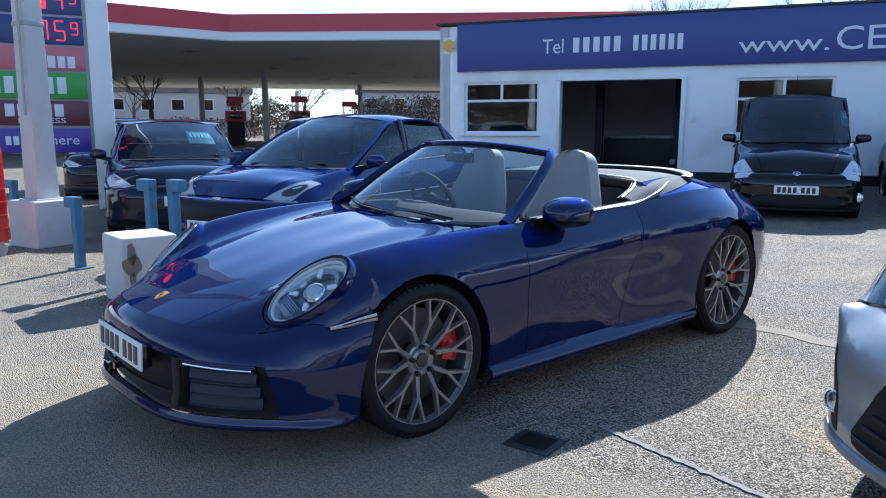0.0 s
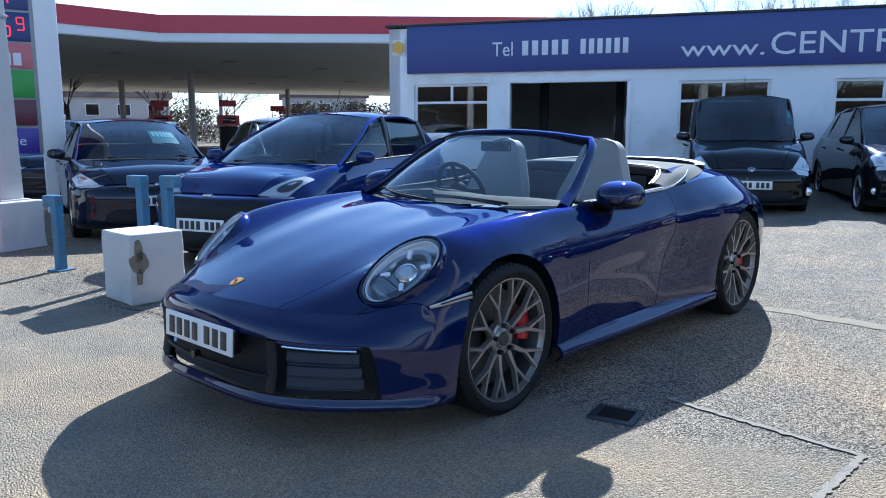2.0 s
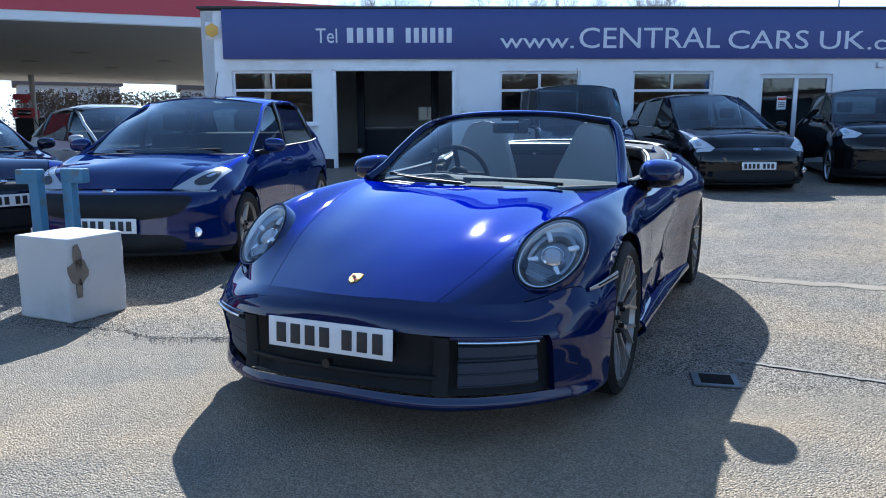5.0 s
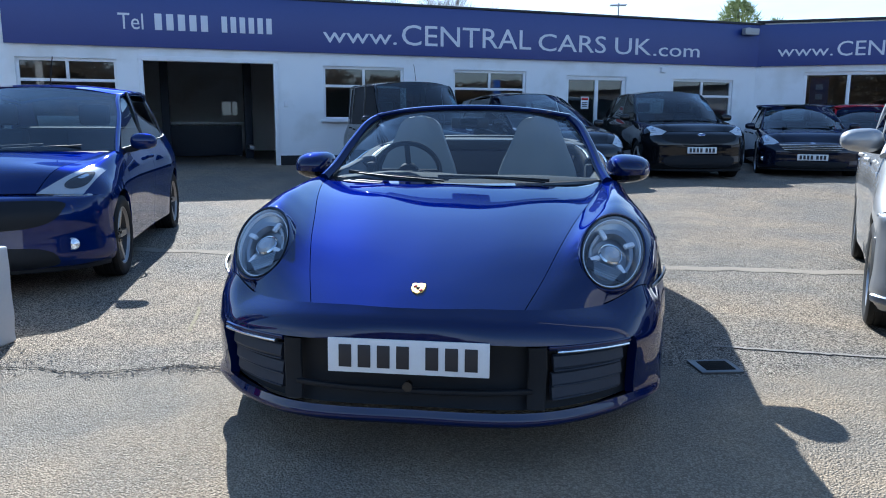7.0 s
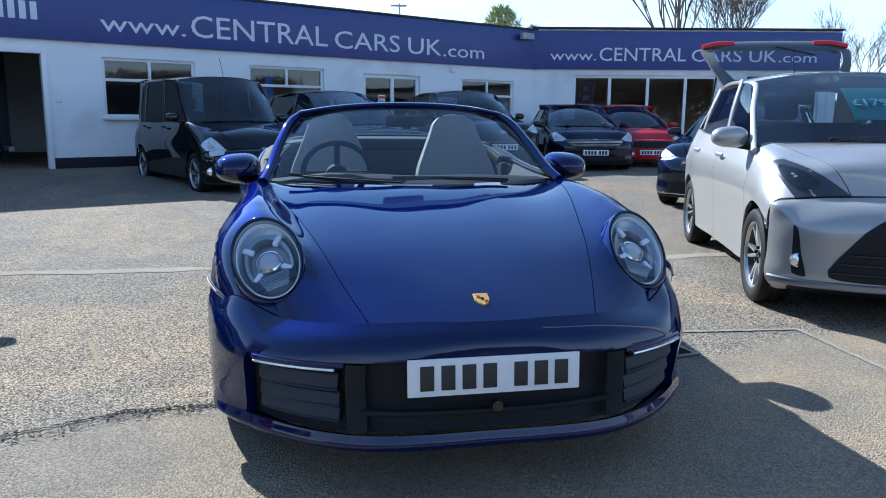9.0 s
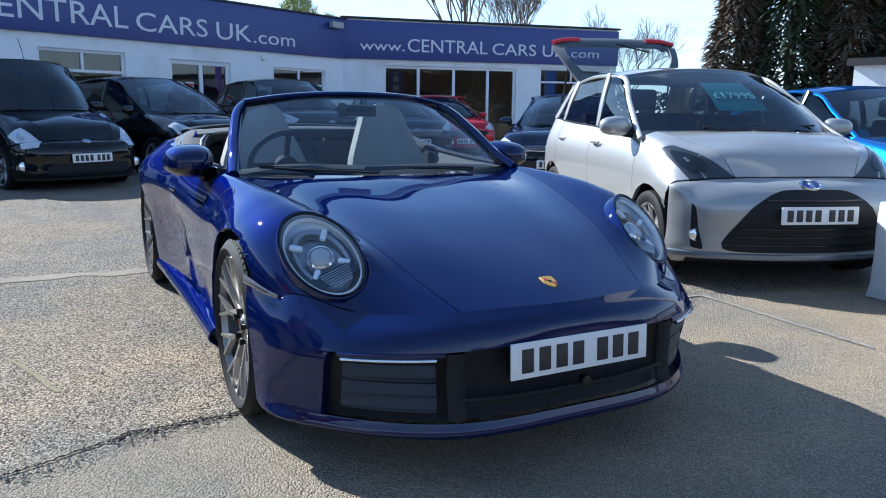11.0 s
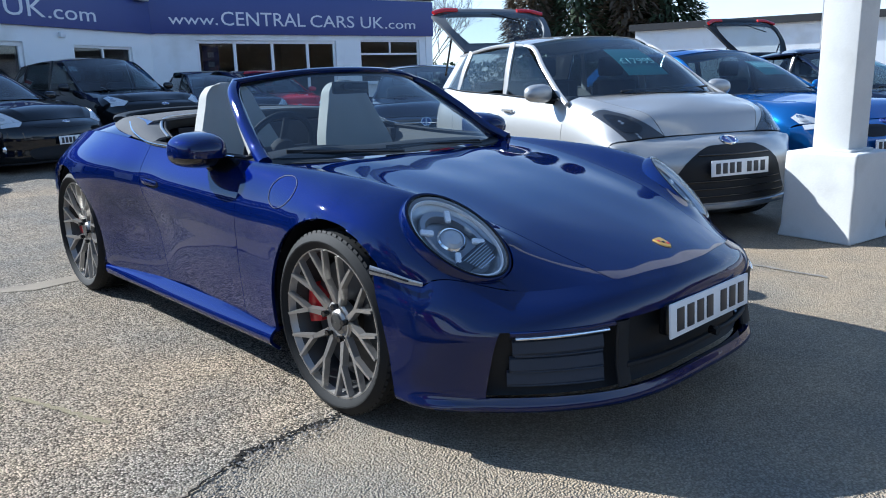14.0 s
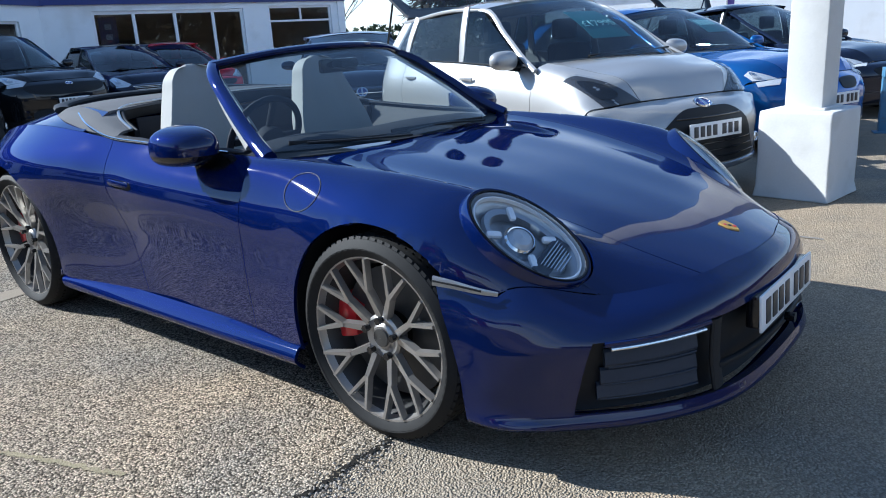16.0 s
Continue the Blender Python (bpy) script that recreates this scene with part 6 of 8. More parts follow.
    ws = Surf([[(-W * cw, yc + 0.06 + wrap, zb), (-W * 0.5, yc - 0.05, zc + 0.005), (0, yc - 0.10, zc + 0.01), (W * 0.5, yc - 0.05, zc + 0.005), (W * cw, yc + 0.06 + wrap, zb)],
               [(-(W * cw + rw * 0.96) / 2 - 0.012, (yc + yr0) / 2 + 0.06 + wrap, (zb + zt) / 2 - 0.01), (-(W + rw) * 0.26, (yc + yr0) / 2 - 0.05, (zc + zt) / 2 + 0.025), (0, (yc + yr0) / 2 - 0.085, (zc + zt) / 2 + 0.035), ((W + rw) * 0.26, (yc + yr0) / 2 - 0.05, (zc + zt) / 2 + 0.025), ((W * cw + rw * 0.96) / 2 + 0.012, (yc + yr0) / 2 + 0.06 + wrap, (zb + zt) / 2 - 0.01)],
               [(-rw * 0.96, yr0 + 0.10 + wrap, zt - 0.055), (-rw * 0.5, yr0 + 0.03, zt - 0.016), (0, yr0, zt - 0.005), (rw * 0.5, yr0 + 0.03, zt - 0.016), (rw * 0.96, yr0 + 0.10 + wrap, zt - 0.055)]], 6, 6)
    g = folded("windscreen", *ws.quads()[:2], s.get("glass", SCREEN_DARK), car, MID, gap=0, depth=0.004)
    g.visible_shadow = False
    roof = Surf([[(-rw * 0.975, yr0 + 0.11 + wrap, zt - 0.056), (-rw * 1.03, y1, zt - 0.04), (-rw, y2 - 0.1, (zt + zr1) / 2 - 0.05), (-rw * 0.92, yr1, zr1 - 0.05)], [(-rw * 0.55, yr0 + 0.03, zt - 0.014), (-rw * 0.55, y1, zt + 0.012), (-rw * 0.55, y2 - 0.1, (zt + zr1) / 2 + 0.005), (-rw * 0.5, yr1 + 0.03, zr1)],
                 [(0, yr0, zt), (0, y1, zt + 0.025), (0, y2 - 0.1, (zt + zr1) / 2 + 0.018), (0, yr1 + 0.05, zr1 + 0.005)], [(rw * 0.55, yr0 + 0.03, zt - 0.014), (rw * 0.55, y1, zt + 0.012), (rw * 0.55, y2 - 0.1, (zt + zr1) / 2 + 0.005), (rw * 0.5, yr1 + 0.03, zr1)],
                 [(rw * 0.975, yr0 + 0.11 + wrap, zt - 0.056), (rw * 1.03, y1, zt - 0.04), (rw, y2 - 0.1, (zt + zr1) / 2 - 0.05), (rw * 0.92, yr1, zr1 - 0.05)]], 8, 6)
    folded("roof", *roof.quads()[:2], s.get("roof_mat", paint), car, MID, gap=0, depth=0.03)
    for sx in (1, -1):
        X = lambda p: (sx * p[0], p[1], p[2])
        sweep("a_pillar", [X((W * (cw + 0.03), yc - 0.02 + wrap, zb - 0.02)), X((W * (cw - 0.005), yc + 0.13 + wrap, zb + 0.05)), X(((W * cw + rw * 0.96) / 2 + 0.014, (yc + yr0) / 2 + 0.085 + wrap, (zb + zt) / 2 - 0.012)), X((rw * 0.975, yr0 + 0.11 + wrap, zt - 0.068)), X((rw * 0.98, yr0 + 0.16 + wrap, zt - 0.066))], paint, car, 0.042, 0.030, up=(sx * 0.7, -0.2, 0.7), per=5)
        sweep("roof_rail", [X((rl[0][0] - 0.006, rl[0][1], rl[0][2] - 0.016)), X((rl[1][0] - 0.006, rl[1][1], rl[1][2] - 0.02)), X((rl[2][0] - 0.006, rl[2][1], rl[2][2] - 0.014)), X((rl[3][0] - 0.006, rl[3][1], rl[3][2] - 0.014))], s.get("rail_mat", paint), car, 0.04, 0.034, per=5)
        panes = [(0, 1, 0.10, 0.97), (1, 2, 0.06, 0.96), (2, 3, 0.05, 0.62)]
        for a, bb, f0, f1 in panes:
            lerp = lambda p, q, t: Vector(X(p)).lerp(Vector(X(q)), t)
            g = patch("side_window", [lerp(bl[a], bl[bb], f0 if a else 0.06), lerp(bl[a], bl[bb], f1), lerp(rl[a], rl[bb], f1 - (0.25 if a == 2 else 0)), lerp(rl[a], rl[bb], f0)], s.get("side_glass", TINTED), car, sx * 0.0, (6, 4), 0.004)
            g.visible_shadow = False
        for i, nm in ((1, "b_pillar"), (2, "c_pillar")):
            sweep(nm, [X((bl[i][0] - 0.006, bl[i][1], bl[i][2] - 0.03)), X(((bl[i][0] + rl[i][0]) / 2 + 0.006, (bl[i][1] + rl[i][1]) / 2, (bl[i][2] + rl[i][2]) / 2)), X(rl[i])], s.get("pillar_mat", GLOSS_BLACK), car, 0.09, 0.03, up=(sx, 0, 0.2))
        lq = lambda p, q, t: tuple(Vector(p).lerp(Vector(q), t))
        cp = Surf([[X(lq(bl[2], bl[3], 0.55)), X(lq(bl[2], bl[3], 0.8)), X(bl[3]), X((W * 0.66, end - 0.03, zbr))], [X(lq(rl[2], rl[3], 0.30)), X(lq(rl[2], rl[3], 0.7)), X(rl[3]), X((rw * 0.75, yr1 + 0.06, zr1 - 0.015))]], 5, 7)
        folded("rear_pillar", *cp.quads()[:2], paint, car, MID, gap=0, depth=0.02)
        sweep("window_trim", [X((bl[0][0] + 0.008, bl[0][1] + 0.04, bl[0][2])), X((bl[1][0] + 0.008, bl[1][1], bl[1][2])), X((bl[2][0] + 0.008, bl[2][1], bl[2][2])), X((bl[3][0] + 0.004, bl[3][1] - 0.12, bl[3][2]))], s.get("trim_mat", TRIM), car, 0.014, 0.012, per=5)
        door_mirror(car, (sx * (W + 0.065), yc + 0.30, zb + 0.06), sx, s.get("mirror_mat", paint), s.get("mirror_size", (0.20, 0.13, 0.14)), (sx * W * 0.90, yc + 0.28, zb - 0.005))
        wheel(car, (sx * (W - 0.105), 0, r), r, r * 0.70, 0.20, sx, s.get("wheel", {"kind": "twin", "n": 5}), s.get("wheel_mat", ALLOY_SILVER))
        wheel(car, (sx * (W - 0.105), wb, r), r, r * 0.70, 0.20, sx, s.get("wheel", {"kind": "twin", "n": 5}), s.get("wheel_mat", ALLOY_SILVER))
        for yy in (0.0, wb):
            lin = bmesh.new()
            prev = None
            for i in range(21):
                a = radians(-25 + 230 * i / 20)
                row = [lin.verts.new((sx * x, yy + (r + 0.06) * math.cos(a), r + (r + 0.06) * math.sin(a))) for x in (W - 0.34, W - 0.04)]
                if prev:
                    lin.faces.new((prev[0], prev[1], row[1], row[0]))
                prev = row
            part("wheel_arch_liner", lin, TRIM, car)
    # rear closing panels, cabin floor, seats, dashboard
    back = Surf([[(-W * 0.72, end, zbr - 0.03), (-W * 0.4, end + 0.03, zbr), (0, end + 0.04, zbr), (W * 0.4, end + 0.03, zbr), (W * 0.72, end, zbr - 0.03)], [(-W * 0.82, end, 0.5), (-W * 0.5, end + 0.06, 0.5), (0, end + 0.07, 0.5), (W * 0.5, end + 0.06, 0.5), (W * 0.82, end, 0.5)], [(-W * 0.8, end - 0.02, 0.28), (-W * 0.5, end + 0.02, 0.24), (0, end + 0.03, 0.24), (W * 0.5, end + 0.02, 0.24), (W * 0.8, end - 0.02, 0.28)]], 5, 6)
    folded("tail_panel", *back.quads()[:2], paint, car, MID, gap=0)
    if not s.get("hatch_open"):
        rwn = patch("rear_window", [(-W * 0.68, end - 0.02, zbr), (W * 0.68, end - 0.02, zbr), (rw * 0.78, yr1 + 0.06, zr1 - 0.02), (-rw * 0.78, yr1 + 0.06, zr1 - 0.02)], TINTED, car, 0.02)
        rwn.visible_shadow = False
    box("floor_pan", (W * 1.55, wb + 0.3, 0.06), (0, wb / 2, 0.22), TRIM, car, 0.02)
    box("front_bulkhead", (W * 1.6, 0.05, zc - 0.26), (0, yc - 0.1, (zc + 0.2) / 2 - 0.02), TRIM, car, 0.02)
    box("dashboard", (W * 1.62, 0.50, 0.16), (0, yc + 0.20, zc - 0.09), DARK_LEATHER, car, 0.06)
    for sx in (1, -1):
        st = new("seat")
        st.parent = car
        ys0 = yc + 1.05
        part("seat_back", box_bm((0.44, 0.14, 0.62), (sx * W * 0.44, ys0, zb - 0.16), 0.06, 3, rot=None), DARK_LEATHER, st)
        part("headrest", box_bm((0.25, 0.10, 0.18), (sx * W * 0.44, ys0 + 0.06, zb + 0.27), 0.045, 3), DARK_LEATHER, st)
    box("rear_bench", (W * 1.4, 0.16, 0.60), (0, y2 - 0.05, zb - 0.14), DARK_LEATHER, car, 0.06)
    if s.get("sticker"):
        u, v0 = s["sticker"]
        v0, vh = v0 * 2, s.get("sticker_h", 0.34) * 2
        st = new("price_card")
        st.parent = car
        inward = (0, -0.6, 0.7)
        skin("card", ws, ((u, v0), (u + 0.95, v0), (u + 0.95, v0 + vh), (u, v0 + vh)), STICKER, st, inward, -0.012, 0.002, (4, 3))
        if s.get("price"):
            p, nn = Vector(ws.at(u + 0.06, v0 + 0.34)), Vector(ws.normal(u + 0.4, v0 + 0.4, inward))
            run = Vector(ws.at(u + 0.89, v0 + 0.34)) - p
            words("price", s["price"], 0.12, basis(p - nn * 0.006, run, nn), STICKER_INK, st, 0.002, width=run.length)
        else:
            for i in range(6):
                a = u + 0.08 + i * 0.135
                skin("price_bar", ws, ((a, v0 + 0.32), (a + 0.09, v0 + 0.32), (a + 0.09, v0 + 0.58), (a, v0 + 0.58)), STICKER_INK, st, inward, -0.009, 0.002, (2, 2))
    sweep("wiper", [(-W * 0.45, yc - 0.05, zc + 0.025), (-W * 0.1, yc - 0.03, zc + 0.035), (W * 0.32, yc + 0.0, zc + 0.05)], TRIM, car, 0.018, 0.014)
    sweep("wiper", [(W * 0.02, yc - 0.06, zc + 0.02), (W * 0.30, yc - 0.03, zc + 0.03), (W * 0.62, yc + 0.02, zc + 0.04)], TRIM, car, 0.018, 0.014)
    if s.get("aerial"):
        ya = s["aerial"]
        sweep("aerial", [(0, ya, zt), (0, ya + 0.05, zt + 0.12), (0, ya + 0.13, zt + 0.28)], TRIM, car, 0.008, 0.008)
    car_parts = {"nose": nose, "sides": sides, "W": W, "roof_rear": (rw, yr1, zr1), "end": end, "zbr": zbr, "bl": bl, "rl": rl, "ws": ws}
    return car, car_parts


def open_tailgate(car, k, paint, tilt=18, length=0.78):
    """A tailgate swung up about the roof's rear edge, its window and lamps carried with it."""
    rw, yr, zr = k["roof_rear"]
    tg = new("tailgate")
    tg.parent = car
    tg.matrix_local = Matrix.Translation((0, yr + 0.04, zr)) @ Matrix.Rotation(radians(tilt), 4, "X")
    w0, w1 = rw * 0.92, k["W"] * 0.80
    L = length
    fr = Surf([[(-w0 * 0.9, 0.0, 0.0), (-w1 * 0.97, L * 0.55, 0.02), (-w1, L * 0.92, -0.03), (-w1 * 0.9, L, -0.10)], [(-w0 * 0.74, 0.10, 0.01), (-w1 * 0.84, L * 0.50, 0.04), (-w1 * 0.84, L * 0.78, 0.03), (-w1 * 0.72, L * 0.90, 0.0)]], 6, 4)
    folded("left_rail", *fr.quads()[:2], paint, tg, (0, 0.4, -0.6), gap=0, depth=0.03)
    fr = Surf([[(w0 * 0.9, 0.0, 0.0), (w1 * 0.97, L * 0.55, 0.02), (w1, L * 0.92, -0.03), (w1 * 0.9, L, -0.10)], [(w0 * 0.74, 0.10, 0.01), (w1 * 0.84, L * 0.50, 0.04), (w1 * 0.84, L * 0.78, 0.03), (w1 * 0.72, L * 0.90, 0.0)]], 6, 4)
    folded("right_rail", *fr.quads()[:2], paint, tg, (0, 0.4, -0.6), gap=0, depth=0.03)
    patch("lower_panel", [(-w1 * 0.99, L * 0.88, 0.0), (w1 * 0.99, L * 0.88, 0.0), (w1 * 0.86, L + 0.06, -0.03), (-w1 * 0.86, L + 0.06, -0.03)], paint, tg, 0.03, (10, 4), 0.04)
    patch("top_rail", [(-w0 * 0.92, -0.02, 0.0), (w0 * 0.92, -0.02, 0.0), (w0 * 0.80, 0.10, 0.014), (-w0 * 0.80, 0.10, 0.014)], paint, tg, 0.01, (10, 3), 0.04)
    g = patch("tailgate_window", [(-w0 * 0.84, 0.06, 0.01), (w0 * 0.84, 0.06, 0.01), (w1 * 0.88, L * 0.91, 0.015), (-w1 * 0.88, L * 0.91, 0.015)], CLEAR, tg, 0.03, (10, 8), 0.005)
    g.visible_shadow = False
    for sx in (1, -1):
        sweep("tail_lamp", [(sx * w1 * 0.55, L * 0.97, 0.02), (sx * w1 * 0.80, L * 0.95, 0.025), (sx * w1 * 1.0, L * 0.88, 0.02)], RED_LENS, tg, 0.055, 0.03)
        sweep("gas_strut", [(sx * w0 * 0.95, 0.30, 0.0), (sx * w0 * 1.0, 0.12, -0.42)], GLOSS_BLACK, tg, 0.02, 0.02, up=(0, 1, 0))
    sweep("wiper", [(0, L * 0.82, 0.05), (w1 * 0.25, L * 0.7, 0.055), (w1 * 0.5, L * 0.62, 0.05)], TRIM, tg, 0.016, 0.014)
    return tg


HATCH = dict(W=1.70, H=1.40, wb=2.40, fo=0.78, ro=0.62, r=0.295, nose_z=0.66, cowl_z=0.90, belt_z=0.90, cowl_y=0.38)

fiesta, _ = road_car(facing(-3.42, 1.60, 0.325, -0.946), "bright blue metallic three-door hot hatchback parked nose out", BLUE_FIESTA,
                     dict(HATCH, doors=2, cowl_y=0.22, roof0=1.10, ro=0.56, roof_w=0.73, cowl_w=0.88, wrap=0.05, wheel={"kind": "single", "n": 5}, wheel_mat=ALLOY, aerial=1.45, badge=(0.62, 0.055, 0.45, CHROME), plate_v=3.0, bumper=[0.56, 0.40, 0.20],
                          face=(("grille", TRIM, ((2.15, 1.2), (5.85, 1.2), (5.45, 2.75), (2.55, 2.75)), 0.004), ("lower_intake", TRIM, ((2.6, 3.3), (5.4, 3.3), (5.6, 4.1), (2.4, 4.1)), 0.004)),
                          fog=(2.2, 3.3, 0.035), lamp_low=0.55, slope=0.13, lamp_mat=LAMP_BOWL, lamp_units=((-0.05, 0.04, 0.60, "reflector", LAMP_DARK), (0.05, 0.04, 0.34, "projector", REFLECTOR)), lamp=((0.0, 0.02), (1.70, 0.72), (1.85, 1.22), (0.0, 1.10)), trim_mat=TRIM), "hatchback")
saloon, _ = road_car(facing(-5.9, 1.75, 0.95, -0.31), "navy metallic saloon car parked beside a hatchback", NAVY_PAINT,
                     dict(W=1.76, H=1.36, wb=2.70, fo=0.82, ro=0.95, r=0.31, cowl_y=0.45, cowl_z=0.88, belt_z=0.88, nose_z=0.64, roof0=1.35, roof1=2.75, sticker=(2.4, 0.35), badge=(0.5, 0.045, 0.8, CHROME), plate_v=2.4,
                          face=(("grille", TRIM, ((2.9, 0.7), (5.1, 0.7), (4.8, 1.7), (3.2, 1.7)), 0.004), ("lower_intake", TRIM, ((2.7, 2.9), (5.3, 2.9), (5.5, 3.9), (2.5, 3.9)), 0.004)),
                          lamp_amber=(0.20, -0.12, AMBER), lamp=((0.0, 0.55), (1.25, 0.95), (1.35, 1.65), (0.0, 1.75))), "saloon_car")
van, _ = road_car(facing(-1.34, 8.45, 0.445, -0.896, 0.06), "black small panel van with clear lamps parked nose out", BLACK_PAINT,
                  dict(W=1.62, H=1.70, wb=2.55, fo=0.76, ro=0.70, r=0.295, nose_z=0.66, cowl_z=1.02, belt_z=1.02, cowl_y=0.30, roof0=0.82, roof1=3.05, roof_w=0.82, roof_rear_z=1.74, belt_rear_z=1.0, bow=0.28, badge=(0.5, 0.05, 1.3, CHROME), plate_v=2.6,
                       bumper=[0.52, 0.38, 0.22], face=(("grille", TRIM, ((2.4, 0.8), (5.6, 0.8), (5.4, 1.5), (2.6, 1.5)), 0.004), ("lower_intake", TRIM, ((2.6, 3.0), (5.4, 3.0), (5.5, 4.0), (2.5, 4.0)), 0.004)), fog=(1.5, 3.2, 0.05), lip=TRIM, sticker=(3.7, 0.35), aerial=0.8,
                       lamp_low=1.7, lamp=((0.0, 0.50), (1.1, 0.75), (1.2, 1.70), (0.0, 1.80)), side_glass=TRIM, mirror_mat=BLACK_PAINT, wheel={"kind": "single", "n": 6}), "van")
mpv, _ = road_car(facing(0.72, 9.74, 0.445, -0.896, 0.06), "black metallic people carrier with chrome window line", BLACK_PAINT,
                  dict(W=1.84, H=1.56, wb=2.78, fo=0.90, ro=0.90, r=0.32, cowl_y=0.20, cowl_z=0.98, belt_z=0.97, nose_z=0.72, roof0=1.20, roof1=3.2, trim_mat=CHROME, badge=(0.55, 0.06, 0.45, CHROME), plate_v=2.5,
                       face=(("grille", GLOSS_BLACK, ((2.8, 0.75), (5.2, 0.75), (5.0, 1.3), (3.0, 1.3)), 0.004), ("lower_intake", TRIM, ((2.4, 2.9), (5.6, 2.9), (5.4, 4.0), (2.6, 4.0)), 0.004)), fog=(1.5, 3.0, 0.04),
                       lamp=((0.0, 0.45), (1.45, 0.85), (1.5, 1.45), (0.0, 1.65))), "people_carrier")
suv, _ = road_car(facing(3.05, 11.38, 0.15, -0.99, 0.08), "black tall sport utility car parked by the entrance", BLACK_PAINT,
                  dict(W=1.86, H=1.64, wb=2.68, fo=0.86, ro=0.85, r=0.35, cowl_y=0.35, cowl_z=1.06, belt_z=1.06, nose_z=0.88, roof0=1.10, roof1=3.0, roof_w=0.74, badge=(0.9, 0.07, 0.45, CHROME), plate_v=2.6, sticker=(3.6, 0.35), bumper=[0.68, 0.46, 0.24],
                       face=(("grille", TRIM, ((2.2, 0.8), (5.8, 0.8), (5.4, 2.1), (2.6, 2.1)), 0.004), ("lower_intake", TRIM, ((2.4, 3.0), (5.6, 3.0), (5.4, 4.0), (2.6, 4.0)), 0.004)), rail_mat=BLACK_PAINT,
                       lamp=((0.0, 0.35), (1.2, 0.9), (1.2, 1.4), (0.0, 1.5))), "suv")
estate, _ = road_car(facing(5.50, 12.32, -0.17, -0.985, 0.08), "dark navy family hatchback with wide chrome barred grille", NAVY_PAINT,
                     dict(W=1.82, H=1.40, wb=2.80, fo=0.90, ro=0.95, r=0.32, cowl_y=0.45, cowl_z=0.92, belt_z=0.90, nose_z=0.68, roof0=1.45, roof1=3.0, plate_v=2.75, badge=(0.5, 0.05, 0.45, CHROME),
                          face=(("grille", TRIM, ((2.5, 0.75), (5.5, 0.75), (5.0, 2.3), (3.0, 2.3)), 0.004), ("lower_intake", TRIM, ((2.4, 3.2), (5.6, 3.2), (5.4, 4.0), (2.6, 4.0)), 0.004)),
                          grille_bars=[(2.62, 5.38, 0.95, 0.010, CHROME, 0.010), (2.70, 5.30, 1.25, 0.010, CHROME, 0.010), (2.80, 5.20, 1.55, 0.010, CHROME, 0.010), (2.9, 5.1, 1.85, 0.010, CHROME, 0.010)], fog=(1.5, 3.0, 0.035),
                          lamp=((0.0, 0.40), (1.3, 0.85), (1.35, 1.4), (0.0, 1.5))), "hatchback")
red, _ = road_car(facing(7.14, 13.1, -0.17, -0.985, 0.08), "bright red hatchback parked before the glass doors", RED_PAINT,
                  dict(HATCH, roof0=1.30, badge=(0.62, 0.05, 0.45, CHROME), plate_v=3.0, face=(("grille", TRIM, ((2.4, 1.2), (5.6, 1.2), (5.2, 2.4), (2.8, 2.4)), 0.004),), lamp=((0.0, 0.35), (1.5, 0.9), (1.6, 1.4), (0.0, 1.4))), "hatchback")
yaris, yk = road_car(facing(3.03, 0.95, -0.333, -0.943), "silver five-door hatchback with price card and raised tailgate", SILVER_PAINT,
                     dict(W=1.69, H=1.48, wb=2.34, fo=0.68, ro=0.62, r=0.295, nose_z=0.72, cowl_z=1.0, belt_z=0.96, belt_rear_z=1.06, cowl_y=0.20, roof0=0.95, roof1=2.55, roof_rear_z=1.44, hatch_open=True, sticker=(1.55, 0.26), sticker_h=0.46, price="\u00a317995", badge=(0.85, 0.078, 0.72, CHROME),
                          bumper=[0.56, 0.38, 0.22], plate_v=2.35, bow=0.32, slope=0.17, roof_w=0.76, cowl_w=0.92, lip=GREY_PAINT, lip_v=3.95, wheel={"kind": "twin", "n": 5, "spread": 0.2}, mirror_mat=SILVER_PAINT, side_glass=TINTED, aerial=2.3,
                          face=(("grille", TRIM, ((3.45, 1.18), (4.55, 1.18), (5.68, 3.72), (2.32, 3.72)), 0.006, 7.0), ("fog_recess", TRIM, ((1.70, 2.0), (1.86, 2.15), (2.16, 3.7), (1.76, 3.6)), 0.003, 8.0), ("fog_recess", TRIM, ((6.30, 2.0), (6.14, 2.15), (5.84, 3.7), (6.24, 3.6)), 0.003, 8.0), ("lower_valance", TRIM, ((1.75, 4.02), (6.25, 4.02), (6.5, 4.95), (1.5, 4.95)), 0.005, 14.0)),
                          fog=(1.90, 3.15, 0.034), grille_bars=[(3.25, 4.75, 1.75, 0.010, GLOSS_BLACK, 0.012), (2.85, 5.15, 2.85, 0.010, GLOSS_BLACK, 0.012), (2.70, 5.30, 3.15, 0.010, GLOSS_BLACK, 0.012), (2.55, 5.45, 3.45, 0.010, GLOSS_BLACK, 0.012)],
                          lamp_mat=LAMP_DARK, lamp_units=((-0.05, 0.04, 0.66, "reflector", GLOSS_BLACK), (-0.05, 0.04, 0.28, "projector", LAMP_INNER)), lamp_low=0, pillar_mat=SILVER_PAINT, mirror_size=(0.24, 0.16, 0.16), lamp=((0.0, 0.0), (1.95, 0.78), (2.25, 1.32), (0.0, 1.25))), "hatchback")
open_tailgate(yaris, yk, HATCH_TRIM, 40, 0.70)
